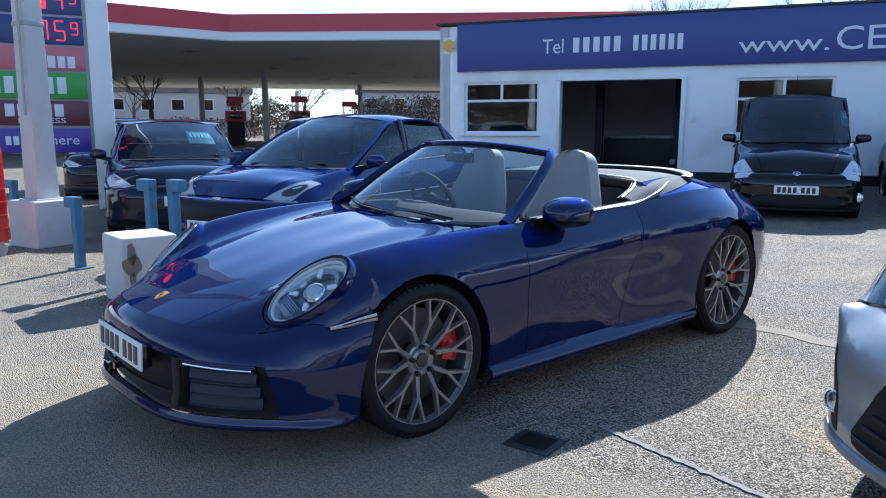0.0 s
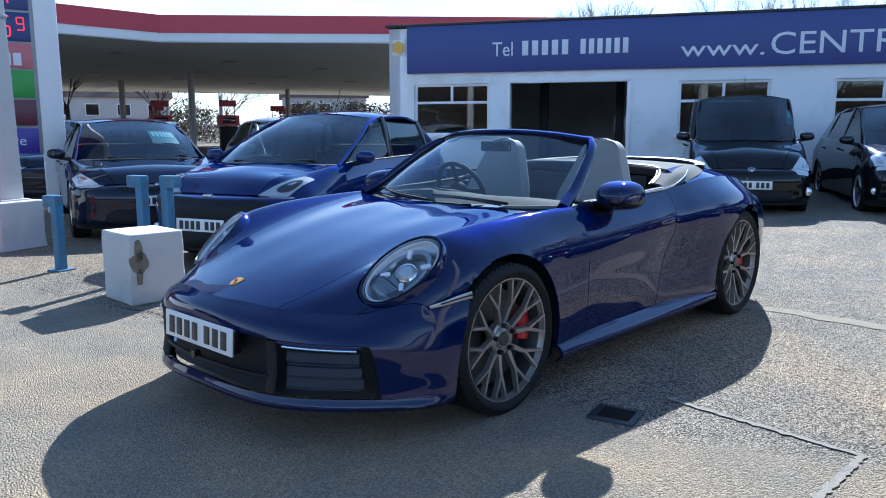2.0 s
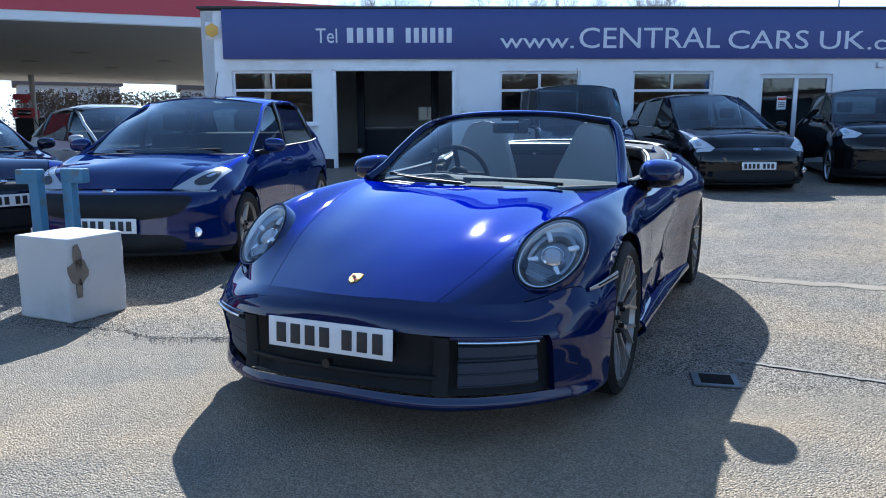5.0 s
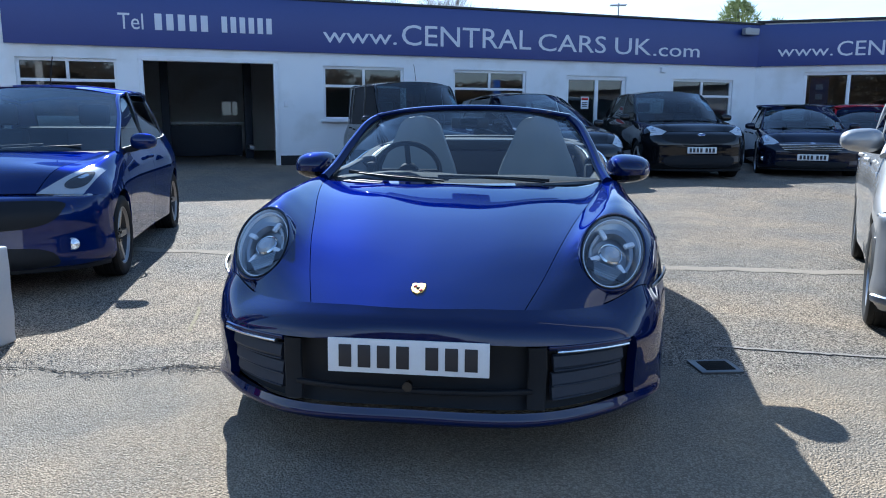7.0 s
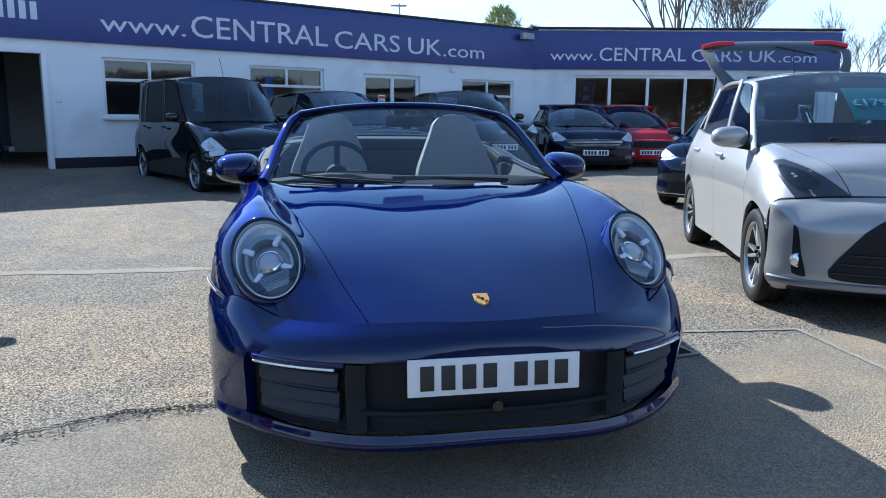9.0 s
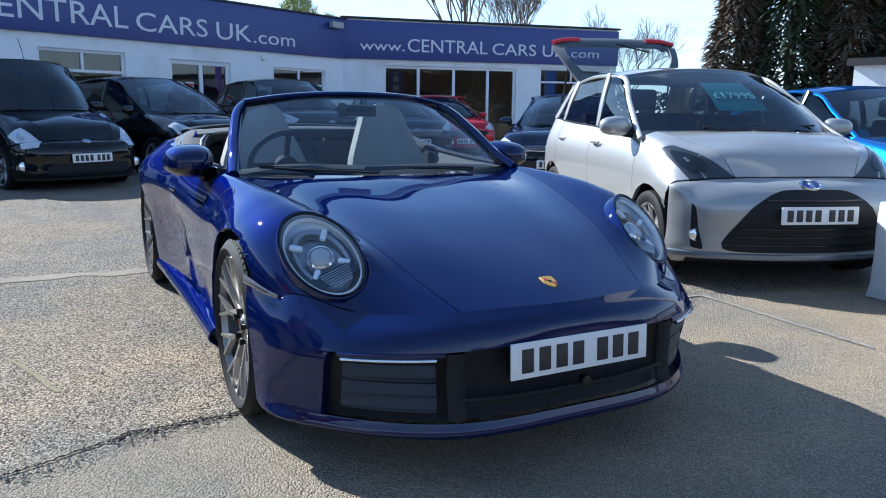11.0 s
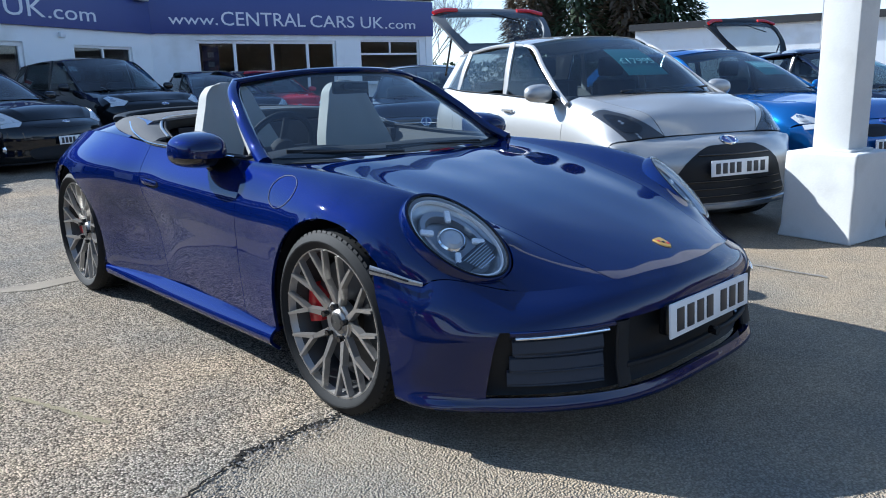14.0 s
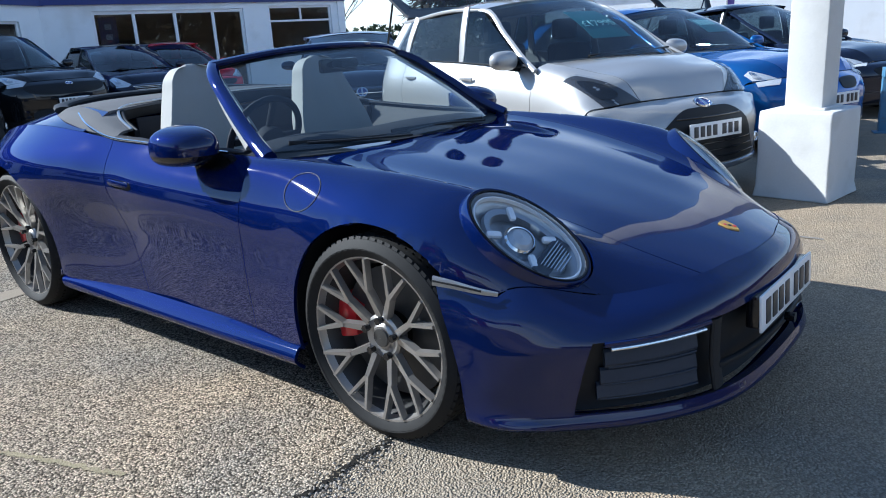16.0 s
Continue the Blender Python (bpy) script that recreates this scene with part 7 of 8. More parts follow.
bmw, _ = road_car(facing(5.55, 0.77, -0.333, -0.943), "mid blue metallic hatchback with twin grilles and price card", BLUE_BMW,
                  dict(W=1.72, H=1.39, wb=2.60, fo=0.76, ro=0.75, r=0.305, cowl_y=0.55, cowl_z=0.93, belt_z=0.92, nose_z=0.70, roof0=1.35, roof1=2.9, sticker=(2.0, 0.35), badge=(0.35, 0.038, 1.0, SIGN_BLUE), plate_v=2.3,
                       face=(("left_grille", TRIM, ((3.15, 0.75), (3.92, 0.75), (3.90, 1.75), (3.25, 1.75)), 0.006), ("right_grille", TRIM, ((4.85, 0.75), (4.08, 0.75), (4.10, 1.75), (4.75, 1.75)), 0.006), ("lower_intake", TRIM, ((2.6, 2.9), (5.4, 2.9), (5.4, 4.0), (2.6, 4.0)), 0.004)),
                       lamp=((0.0, 0.55), (1.0, 1.1), (0.95, 1.5), (0.05, 1.55))), "hatchback")
dark, dk = road_car(facing(8.45, 0.65, -0.333, -0.943), "dark navy hatchback with its tailgate raised", NAVY_PAINT, dict(HATCH, roof0=1.30, roof1=2.5, hatch_open=True, sticker=(2.4, 0.35), badge=(0.62, 0.05, 0.8, CHROME), plate_v=2.4, face=(("grille", TRIM, ((2.4, 1.2), (5.6, 1.2), (5.2, 2.4), (2.8, 2.4)), 0.004),)), "hatchback")
merc, _ = road_car(facing(5.05, 6.05, -0.66, -0.75), "dark blue saloon car with star badge and chrome grille", NAVY_PAINT,
                   dict(W=1.78, H=1.38, wb=2.75, fo=0.80, ro=0.95, r=0.31, cowl_y=0.5, cowl_z=0.92, belt_z=0.91, nose_z=0.68, roof0=1.4, roof1=2.8, badge=(1.15, 0.075, 1.0, CHROME), plate_v=2.6,
                        face=(("grille", TRIM, ((2.9, 0.75), (5.1, 0.75), (5.2, 1.9), (2.8, 1.9)), 0.004), ("lower_intake", TRIM, ((2.2, 2.9), (5.8, 2.9), (5.6, 4.0), (2.4, 4.0)), 0.004)),
                        grille_bars=[(2.9, 5.1, 1.30, 0.010, CHROME, 0.016), (1.3, 6.7, 4.0, 0.010, CHROME, 0.014)], lamp=((0.0, 0.55), (1.1, 1.1), (1.05, 1.55), (0.05, 1.6))), "saloon_car")
silver, _ = road_car(facing(-6.0, 4.45, 0.95, -0.31), "silver hatchback parked behind a blue one", SILVER_PAINT, dict(HATCH, roof0=1.30, badge=(0.62, 0.05, 0.8, CHROME), face=(("grille", TRIM, ((2.4, 1.2), (5.6, 1.2), (5.2, 2.4), (2.8, 2.4)), 0.004),)), "hatchback")
far_car, _ = road_car(facing(-10.6, 2.5, 0.95, -0.31), "dark car waiting beside the price sign", NAVY_PAINT, dict(HATCH, roof0=1.30, plate_v=2.4, face=(("grille", TRIM, ((2.8, 0.9), (5.2, 0.9), (5.0, 1.8), (3.0, 1.8)), 0.004),)), "car")
open_tailgate(dark, dk, TRIM, 46, 0.82)


# ---- fixings on the showroom front ----
pl = thing("wall_plinth", MAIN, "black painted band along the foot of the wall", "plinth", kind="structure")
for a, b in ((0.0, off + 2.08), (off + 4.68, off + 11.13), (off + 12.84, S1 - S0)):
    box("band", (b - a, 0.03, 0.42), ((a + b) / 2, -0.017, 0.20), TRIM, pl, 0.004)
bell = thing("alarm_box", MAIN, "yellowed alarm bell box high on the white wall", "alarm")
part("cover", cyl_bm(0.15, 0.11, 0.09, (0.24, -0.05, 3.05), 6, "y", bevel=0.012), GOLD, bell)
box("back_plate", (0.30, 0.02, 0.34), (0.24, -0.012, 3.05), UPVC, bell)
fl = thing("flood_lamp", MAIN, "grey flood lamp on the fascia corner", "lamp")
box("body", (0.42, 0.14, 0.16), (S1 - S0 - 0.45, -0.19, 3.30), GALV, fl, 0.02)
box("bracket", (0.05, 0.10, 0.10), (S1 - S0 - 0.45, -0.10, 3.36), GALV, fl, 0.01)
sb = thing("switch_box", MAIN, "small white key switch box on the wall", "switch")
box("case", (0.09, 0.05, 0.11), (off + 4.83, -0.026, 1.45), UPVC, sb, 0.012)
wb2 = thing("wall_lamp", MAIN, "small white lamp under the fascia", "lamp")
box("case", (0.14, 0.09, 0.12), (off + 13.75, -0.046, 2.34), UPVC, wb2, 0.02)
nt = thing("door_notice", MAIN, "white notice with a red band on the door glass", "notice")
box("sheet", (0.20, 0.006, 0.28), (off + 11.72, 0.066, 1.55), UPVC, nt, 0.001)
box("band", (0.18, 0.004, 0.06), (off + 11.72, 0.060, 1.64), RED_LENS, nt, 0.001)
for i in range(3):
    box("text_bar", (0.14, 0.004, 0.018), (off + 11.72, 0.061, 1.55 - 0.04 * i), TRIM, nt, 0.001)
bn = thing("door_poster", WING, "tall dark blue poster with white marks on the door glass", "poster")
box("sheet", (0.42, 0.006, 1.70), (1.50, 0.130, 1.36), SIGN_BLUE, bn, 0.001)
for i in range(6):
    box("letter_bar", (0.16, 0.004, 0.13), (1.50, 0.124, 1.98 - 0.24 * i), LETTER, bn, 0.001)
ae = thing("roof_aerial", Matrix.Translation((2.6, 21.2, 3.42)), "thin television aerial on the flat roof", "aerial")
sweep("mast", [(0, 0, 0), (0, 0, 0.6), (0, 0, 1.3)], GALV, ae, 0.04, 0.04, up=(0, 1, 0))
for i in range(4):
    sweep("rod", [(-0.25, 0.1 * i, 1.25), (0, 0.1 * i, 1.25), (0.25, 0.1 * i, 1.25)], GALV, ae, 0.015, 0.015)
sweep("boom", [(0, -0.05, 1.25), (0, 0.15, 1.25), (0, 0.4, 1.25)], GALV, ae, 0.02, 0.02)
# inside the workshop door
bench = thing("workbench", MAIN, "grey workbench at the back of the dark workshop", "workbench")
box("top", (1.9, 0.6, 0.05), (off + 3.3, 4.2, 1.05), GALV, bench)
box("front", (1.8, 0.04, 0.75), (off + 3.3, 3.95, 0.62), SLAT_GREY, bench)
for x in (-0.85, 0.85):
    box("leg", (0.06, 0.5, 0.82), (off + 3.3 + x, 4.2, 0.62), GALV, bench)
bw = thing("back_window", wall_m(Vector((-9.10, 18.20, 0)), WALL_D), "small back window of the workshop, panes glowing for daylight", "window", kind="structure")
box("window_frame", (0.62, 0.05, 0.46), (0.30, -0.03, 1.46), UPVC, bw, 0.006)
# The wall behind is solid; a faint glow in the panes replaces daylight.
for i in range(2):
    box("pane", (0.25, 0.012, 0.38), (0.155 + 0.29 * i, -0.06, 1.46), glow("pane_glow", (0.62, 0.70, 0.72), 0.05), bw, 0.002)
ramp = thing("vehicle_lift", MAIN, "grey two-post vehicle lift in the dark workshop", "lift")
for x in (2.45, 4.3):
    box("post", (0.18, 0.25, 2.5), (off + x, 3.0, 1.46), SLAT_GREY, ramp, 0.02)
    box("arm", (0.12, 0.9, 0.10), (off + x, 2.6, 0.5), GALV, ramp, 0.02)

# ---- kerb-side concrete, posts, sign pole and price sign ----
def rough_block(name, m, size, label, category, chip=0.012, flare=0.0, seed=1):
    """A cast block with worn edges."""
    bm = box_bm(size, (0, 0, size[2] / 2), min(size) * 0.035, 3)
    bmesh.ops.subdivide_edges(bm, edges=[e for e in bm.edges if e.calc_length() > 0.1], cuts=9, use_grid_fill=True)
    for v in bm.verts:
        q = v.co * 9 + Vector((seed, 0, 0))
        v.co += Vector((noise.noise(q), noise.noise(q + Vector((7, 0, 0))), 0)) * chip * 0.5
        if flare:
            k = max(0, 1 - v.co.z / 0.10)
            v.co.x *= 1 + flare * k * k
            v.co.y *= 1 + flare * k * k
    e = thing(name, m, label, category)
    return e, part("body", bm, CONCRETE, e, sharp=40)


blk, _ = rough_block("concrete_block", Matrix.Translation((-2.495, 0.017, 0)) @ Matrix.Rotation(radians(-1), 4, "Z"), (0.45, 0.40, 0.50), "whitewashed concrete block chipped at the corner", "block", 0.016)
for z, hgt, wd, sd in ((0.38, 0.08, 0.024, 1), (0.30, 0.075, 0.058, 2), (0.20, 0.06, 0.018, 3)):
    bm = bmesh.new()
    n = 14
    ring = []
    for side in (0, 1):
        row = []
        for i in range(n):
            t = 2 * math.pi * i / n
            rr = 1 + 0.35 * noise.noise((math.cos(t) * 2 + sd * 3, math.sin(t) * 2, sd))
            row.append(bm.verts.new((0.225 + (0.002 if side else 0.008), -0.135 + math.cos(t) * wd * 1.2 * rr, z + math.sin(t) * hgt * rr)))
        ring.append(row)
    bm.faces.new(ring[0])
    for i in range(n):
        bm.faces.new((ring[0][i], ring[0][(i + 1) % n], ring[1][(i + 1) % n], ring[1][i]))
    part("chipped_patch", bm, BARE, blk)
ped, _ = rough_block("pillar_base", Matrix.Translation((3.26, -0.19, 0)) @ Matrix.Rotation(radians(-8), 4, "Z"), (0.49, 0.49, 0.60), "white painted concrete base under a square pillar", "pillar base", 0.010, 0.07, 5)
box("mortar_collar", (0.31, 0.31, 0.022), (0, 0, 0.606), CONCRETE, ped, 0.009)
pil = thing("pillar", Matrix.Translation((3.26, -0.19, 0.60)) @ Matrix.Rotation(radians(-8), 4, "Z"), "tall square white painted steel pillar", "pillar")
box("shaft", (0.25, 0.25, 5.6), (0, 0, 2.8), CONCRETE, pil, 0.012)
pbase, _ = rough_block("pillar_base", Matrix.Translation((-5.84, 0.16, 0)) @ Matrix.Rotation(radians(18), 4, "Z"), (0.50, 0.50, 0.50), "white painted concrete base under a lamp pole", "pillar base", 0.012, 0.04, 9)
box("mortar_collar", (0.33, 0.33, 0.022), (0, 0, 0.506), CONCRETE, pbase, 0.009)
pole = thing("lamp_pole", Matrix.Translation((-5.84, 0.16, 0.50)) @ Matrix.Rotation(radians(18), 4, "Z"), "tapered grey white lamp pole with metal band", "pole")
bm = cyl_bm(0.175, 0.09, 6.0, (0, 0, 3.0), 4, bevel=0.012)
bmesh.ops.rotate(bm, matrix=Matrix.Rotation(radians(45), 3, "Z"), verts=bm.verts)
part("shaft", bm, CONCRETE, pole)
box("band", (0.225, 0.225, 0.05), (0, 0, 1.85), GALV, pole, 0.006)
sweep("conduit", [(0.10, -0.17, 0.9), (0.08, -0.15, 1.6), (0.07, -0.14, 2.6)], GALV, pole, 0.03, 0.03, up=(0, 1, 0))


def hook_post(x, y, h, turn):
    e = thing("bollard", Matrix.Translation((x, y, 0)) @ Matrix.Rotation(radians(turn), 4, "Z"), "blue painted square steel post with hooked head", "bollard", "blue posts")
    box("shaft", (0.075, 0.075, h), (0, 0, h / 2), POST_BLUE, e, 0.008)
    box("head", (0.17, 0.085, 0.10), (-0.045, 0, h - 0.04), POST_BLUE, e, 0.012)
    box("foot_plate", (0.16, 0.16, 0.015), (0, 0, 0.0075), POST_BLUE, e, 0.003)


for a in ((-4.08, 0.02, 0.65, 15), (-3.22, 0.38, 0.84, 15), (-3.07, 0.52, 0.84, 195), (-6.9, 0.1, 0.65, 15), (6.55, -0.10, 0.66, 20)):
    hook_post(*a)
bar = thing("traffic_barrier", Matrix.Translation((-5.28, -0.46, 0)) @ Matrix.Rotation(radians(20), 4, "Z"), "red plastic barrier on a small wheel", "barrier")
box("panel", (0.16, 0.40, 0.95), (0, -0.05, 0.62), RED_LENS, bar, 0.04)
for i in range(6):
    box("rib", (0.18, 0.36, 0.03), (0, -0.05, 0.28 + 0.13 * i), RED_LENS, bar, 0.01)
part("castor", cyl_bm(0.07, 0.07, 0.04, (0, 0.08, 0.07), 20, "x", bevel=0.01), GALV, bar)
box("fork", (0.06, 0.05, 0.10), (0, 0.08, 0.13), GALV, bar, 0.006)

TOTEM = basis((-8.93, 1.62, 0), (0.28, 0.96, 0), (0.96, -0.28, 0))
price = thing("price_sign", TOTEM, "tall fuel price sign with coloured brand panels", "sign")
# local x runs along the face, y up, z to the reader
W_T = 2.0
part("cabinet", box_bm((W_T + 0.04, 4.6, 0.20), (-W_T / 2 + 0.02, 3.2, -0.11), 0.01), GALV, price)
for nm, y0, y1, mat in (("price_panel", 2.90, 3.24, (0.012, 0.035, 0.16)), ("price_panel", 2.47, 2.86, (0.012, 0.035, 0.16)), ("pink_panel", 2.10, 2.44, (0.50, 0.13, 0.16)), ("green_panel", 1.69, 2.07, (0.05, 0.30, 0.035)),
                        ("maroon_panel", 1.30, 1.66, (0.10, 0.012, 0.03)), ("violet_panel", 0.90, 1.26, (0.055, 0.035, 0.30)), ("blue_panel", 3.28, 3.9, (0.012, 0.035, 0.16))):
    part(nm, box_bm((W_T - 0.02, y1 - y0, 0.03), (-W_T / 2, (y0 + y1) / 2, 0.006), 0.004), plain(nm, mat, 0.3), price)
LED_RED = glow("red_segment", (1.0, 0.02, 0.035), 0.8)


def segment_figure(figure, x, y, w, h):
    """A figure of lit segments, as on a price board."""
    lit = {"1": "bc", "4": "fgbc", "5": "afgcd", "7": "abc", "9": "abcdfg"}[figure]
    t = w * 0.15
    place = {"a": (w / 2, h, w, t), "g": (w / 2, h / 2, w, t), "d": (w / 2, 0, w, t), "f": (0, h * 0.75, t, h / 2), "e": (0, h * 0.25, t, h / 2), "b": (w, h * 0.75, t, h / 2), "c": (w, h * 0.25, t, h / 2)}
    for k in lit:
        cx, cy, sx, sy = place[k]
        part("price_segment", box_bm((sx - t * 0.5 if sx > t else sx, sy - t * 0.5 if sy > t else sy, 0.006), (x + cx, y + cy, 0.024), 0.002), LED_RED, price)


for figure, x, y, w, h in (("1", -0.80, 2.53, 0.10, 0.27), ("7", -0.60, 2.53, 0.12, 0.27), ("5", -0.38, 2.53, 0.12, 0.27), ("9", -0.17, 2.62, 0.085, 0.17),
                           ("1", -0.80, 2.97, 0.10, 0.27), ("4", -0.38, 2.97, 0.12, 0.27), ("9", -0.17, 3.06, 0.085, 0.17)):
    segment_figure(figure, x, y, w, h)
part("price_bar", box_bm((0.13, 0.27, 0.006), (-0.54, 3.105, 0.024), 0.002), LED_RED, price)
words("lettering", "here", 0.20, Matrix.Translation((-0.55, 1.02, 0.024)), LETTER, price, 0.003, width=0.38)
for i in range(5):
    part("panel_letter_bar", box_bm((0.07, 0.13, 0.006), (-1.10 + 0.10 * i, 1.08, 0.024), 0.002), LETTER, price)
words("lettering", "diesel", 0.15, Matrix.Translation((-1.75, 2.68, 0.024)), LETTER, price, 0.003)
for i in range(6):
    part("panel_letter_bar", box_bm((0.10, 0.17, 0.006), (-0.85 + 0.13 * i, 2.22, 0.024), 0.002), LETTER, price)
for i in range(6):
    part("panel_letter_bar", box_bm((0.12, 0.24, 0.006), (-1.20 + 0.17 * i, 1.88, 0.024), 0.002), LETTER, price)
for i in range(5):
    part("panel_letter_bar", box_bm((0.12, 0.18, 0.006), (-1.05 + 0.16 * i, 1.52, 0.024), 0.002), LETTER, price)
words("lettering", "EXPRESS", 0.11, Matrix.Translation((-0.95, 1.335, 0.024)), LETTER, price, 0.003, width=0.62)
part("roundel", cyl_bm(0.10, 0.10, 0.006, (-1.35, 2.27, 0.024), 24), LETTER, price)
part("roundel", cyl_bm(0.15, 0.15, 0.006, (-1.55, 1.08, 0.024), 24), plain("violet_dark", (0.03, 0.02, 0.18), 0.4), price)
part("side_column", box_bm((0.30, 5.6, 0.22), (0.19, 2.8, -0.10), 0.01), CAN_WHITE, price)

# ---- filling-station canopy beyond ----
CAN = [(-23.6, -9.0), (-22.5, 10.5), (-11.4, 21.6), (-40.0, 50.0), (-64.0, 8.0)]
can = thing("filling_station_canopy", Matrix.Identity(4), "flat filling station canopy with red and white edge", "canopy")


def ring_band(name, pts, z0, z1, out, material, parent):
    n = len(pts)
    c = Vector((sum(p[0] for p in pts) / n, sum(p[1] for p in pts) / n, 0))
    big = [(Vector((p[0], p[1], 0)) - c) for p in pts]
    bm = bmesh.new()
    o = [[bm.verts.new(c + d * (1 + out / d.length) + Vector((0, 0, z))) for d in big] for z in (z0, z1)]
    for i in range(n):
        bm.faces.new((o[0][i], o[0][(i + 1) % n], o[1][(i + 1) % n], o[1][i]))
    bm.faces.new(o[0])
    bm.faces.new(o[1])
    return part(name, bm, material, parent, smooth=False)


ring_band("soffit", CAN, 4.30, 4.34, -0.05, SOFFIT, can)
ring_band("white_edge", CAN, 4.33, 4.62, 0.0, CAN_WHITE, can)
ring_band("red_edge", CAN, 4.62, 5.22, 0.04, CAN_RED, can)
for x, y in ((-42.2, 18.0), (-34.4, 18.2), (-54.5, 32.0), (-42.2, 30.0), (-30.0, 5.0)):
    part("column", cyl_bm(0.17, 0.17, 4.3, (x, y, 2.15), 16), GALV, can)
for i in range(5):
    for j in range(3):
        part("soffit_lamp", box_bm((0.7, 0.5, 0.03), (-27 - 6 * j, 6 + 5.0 * i + 2 * j, 4.285), 0.01), GALV, can)
sweep("brace", [(-12.2, 17.6, 4.28), (-11.6, 17.9, 4.0), (-10.6, 18.3, 3.4)], CAN_WHITE, can, 0.16, 0.10)


def fuel_pump(x, y, turn):
    e = thing("fuel_pump", Matrix.Translation((x, y, 0)) @ Matrix.Rotation(radians(turn), 4, "Z"), "red and black fuel pump on an island", "fuel pump", "fuel pumps")
    box("cabinet", (0.9, 0.5, 1.4), (0, 0, 0.85), TRIM, e, 0.03)
    box("head", (1.1, 0.55, 0.55), (0, 0, 1.85), CAN_RED, e, 0.03)
    box("display", (0.7, 0.02, 0.3), (0, -0.285, 1.85), GLOSS_BLACK, e, 0.005)
    box("island", (2.2, 1.1, 0.15), (0, 0, 0.075), BARE, e, 0.03)
    box("high_sign", (0.9, 0.12, 0.34), (0, 0, 2.75), CAN_RED, e, 0.02)
    for x in (-0.35, 0.35):
        box("sign_post", (0.06, 0.06, 0.50), (x, 0, 2.36), GALV, e, 0.008)
    sweep("hose", [(0.5, -0.2, 1.5), (0.7, -0.3, 0.7), (0.5, -0.28, 0.5), (0.4, -0.27, 1.2)], TRIM, e, 0.05, 0.05, up=(0, 1, 0))


for a in ((-36.0, 17.2, 70), (-33.2, 19.6, 70), (-43, 20.5, 70), (-44.0, 31.0, 60), (-38.5, 26.5, 60)):
    fuel_pump(*a)


# ---- houses far behind ----
def house(x, y, turn, w, d, h, label):
    e = thing("house", Matrix.Translation((x, y, 0)) @ Matrix.Rotation(radians(turn), 4, "Z"), label, "house")
    box("wall", (w, d, h), (0, 0, h / 2), BRICK_FAR, e, 0)
    bm = bmesh.new()
    o = 0.35
    v = [bm.verts.new(p) for p in ((-w / 2 - o, -d / 2 - o, h), (w / 2 + o, -d / 2 - o, h), (w / 2 + o, d / 2 + o, h), (-w / 2 - o, d / 2 + o, h), (-w / 2 - o, 0, h + d * 0.42), (w / 2 + o, 0, h + d * 0.42))]
    for f in ((0, 1, 5, 4), (2, 3, 4, 5), (0, 4, 3), (1, 2, 5), (0, 3, 2, 1)):
        bm.faces.new([v[i] for i in f])
    rf = part("roof", bm, ROOF_TILE, e, smooth=False)
    box("chimney", (0.7, 0.5, 1.4), (w * 0.3, 0, h + d * 0.42), ROOF_TILE, rf, 0)
    for i in range(max(2, int(w / 2.6))):
        for z in (1.4, h - 1.2):
            wn_ = new("window")
            wn_.parent = e
            xx = -w / 2 + (i + 0.5) * w / max(2, int(w / 2.6))
            box("frame", (1.3, 0.08, 1.2), (xx, -d / 2 - 0.02, z), UPVC, wn_, 0)
            box("pane", (1.1, 0.04, 1.0), (xx, -d / 2 - 0.06, z), GLOSS_BLACK, wn_, 0)


house(-66, 52, 55, 9, 8, 5.0, "pale rendered house with a brown tiled roof")
house(-75, 30, 65, 14, 8, 4.6, "pale rendered terrace house with a brown tiled roof")
house(-76, 12, 75, 12, 8, 4.4, "pale rendered house beyond the pumps")
house(-52, 62, 45, 12, 8, 4.6, "pale rendered house with brown roof tiles")
shed = thing("depot_building", Matrix.Translation((27.5, 4.5, 0)) @ Matrix.Rotation(radians(-75), 4, "Z"), "long low white depot building with flat roof", "building")
box("wall", (26, 6, 2.9), (2, 3, 1.45), WHITE_WALL, shed, 0)
box("roof", (26.4, 6.4, 0.25), (2, 3, 3.0), ROOF_FELT, shed, 0)
for x, c in ((-1.0, (0.10, 0.05, 0.30)), (2.2, (0.03, 0.10, 0.45))):
    bnr = thing("feather_banner", Matrix.Translation((19.0 - x * 1.2, 4.0 - x * 2.2, 0)), "tall blue feather banner on a pole", "banner")
    box("flag", (0.55, 0.03, 2.6), (0, 0, 1.9), plain("banner_cloth", c, 0.7), bnr, 0.01)
    sweep("mast", [(-0.3, 0, 0), (-0.3, 0, 1.6), (-0.3, 0, 3.3)], GALV, bnr, 0.04, 0.04, up=(0, 1, 0))


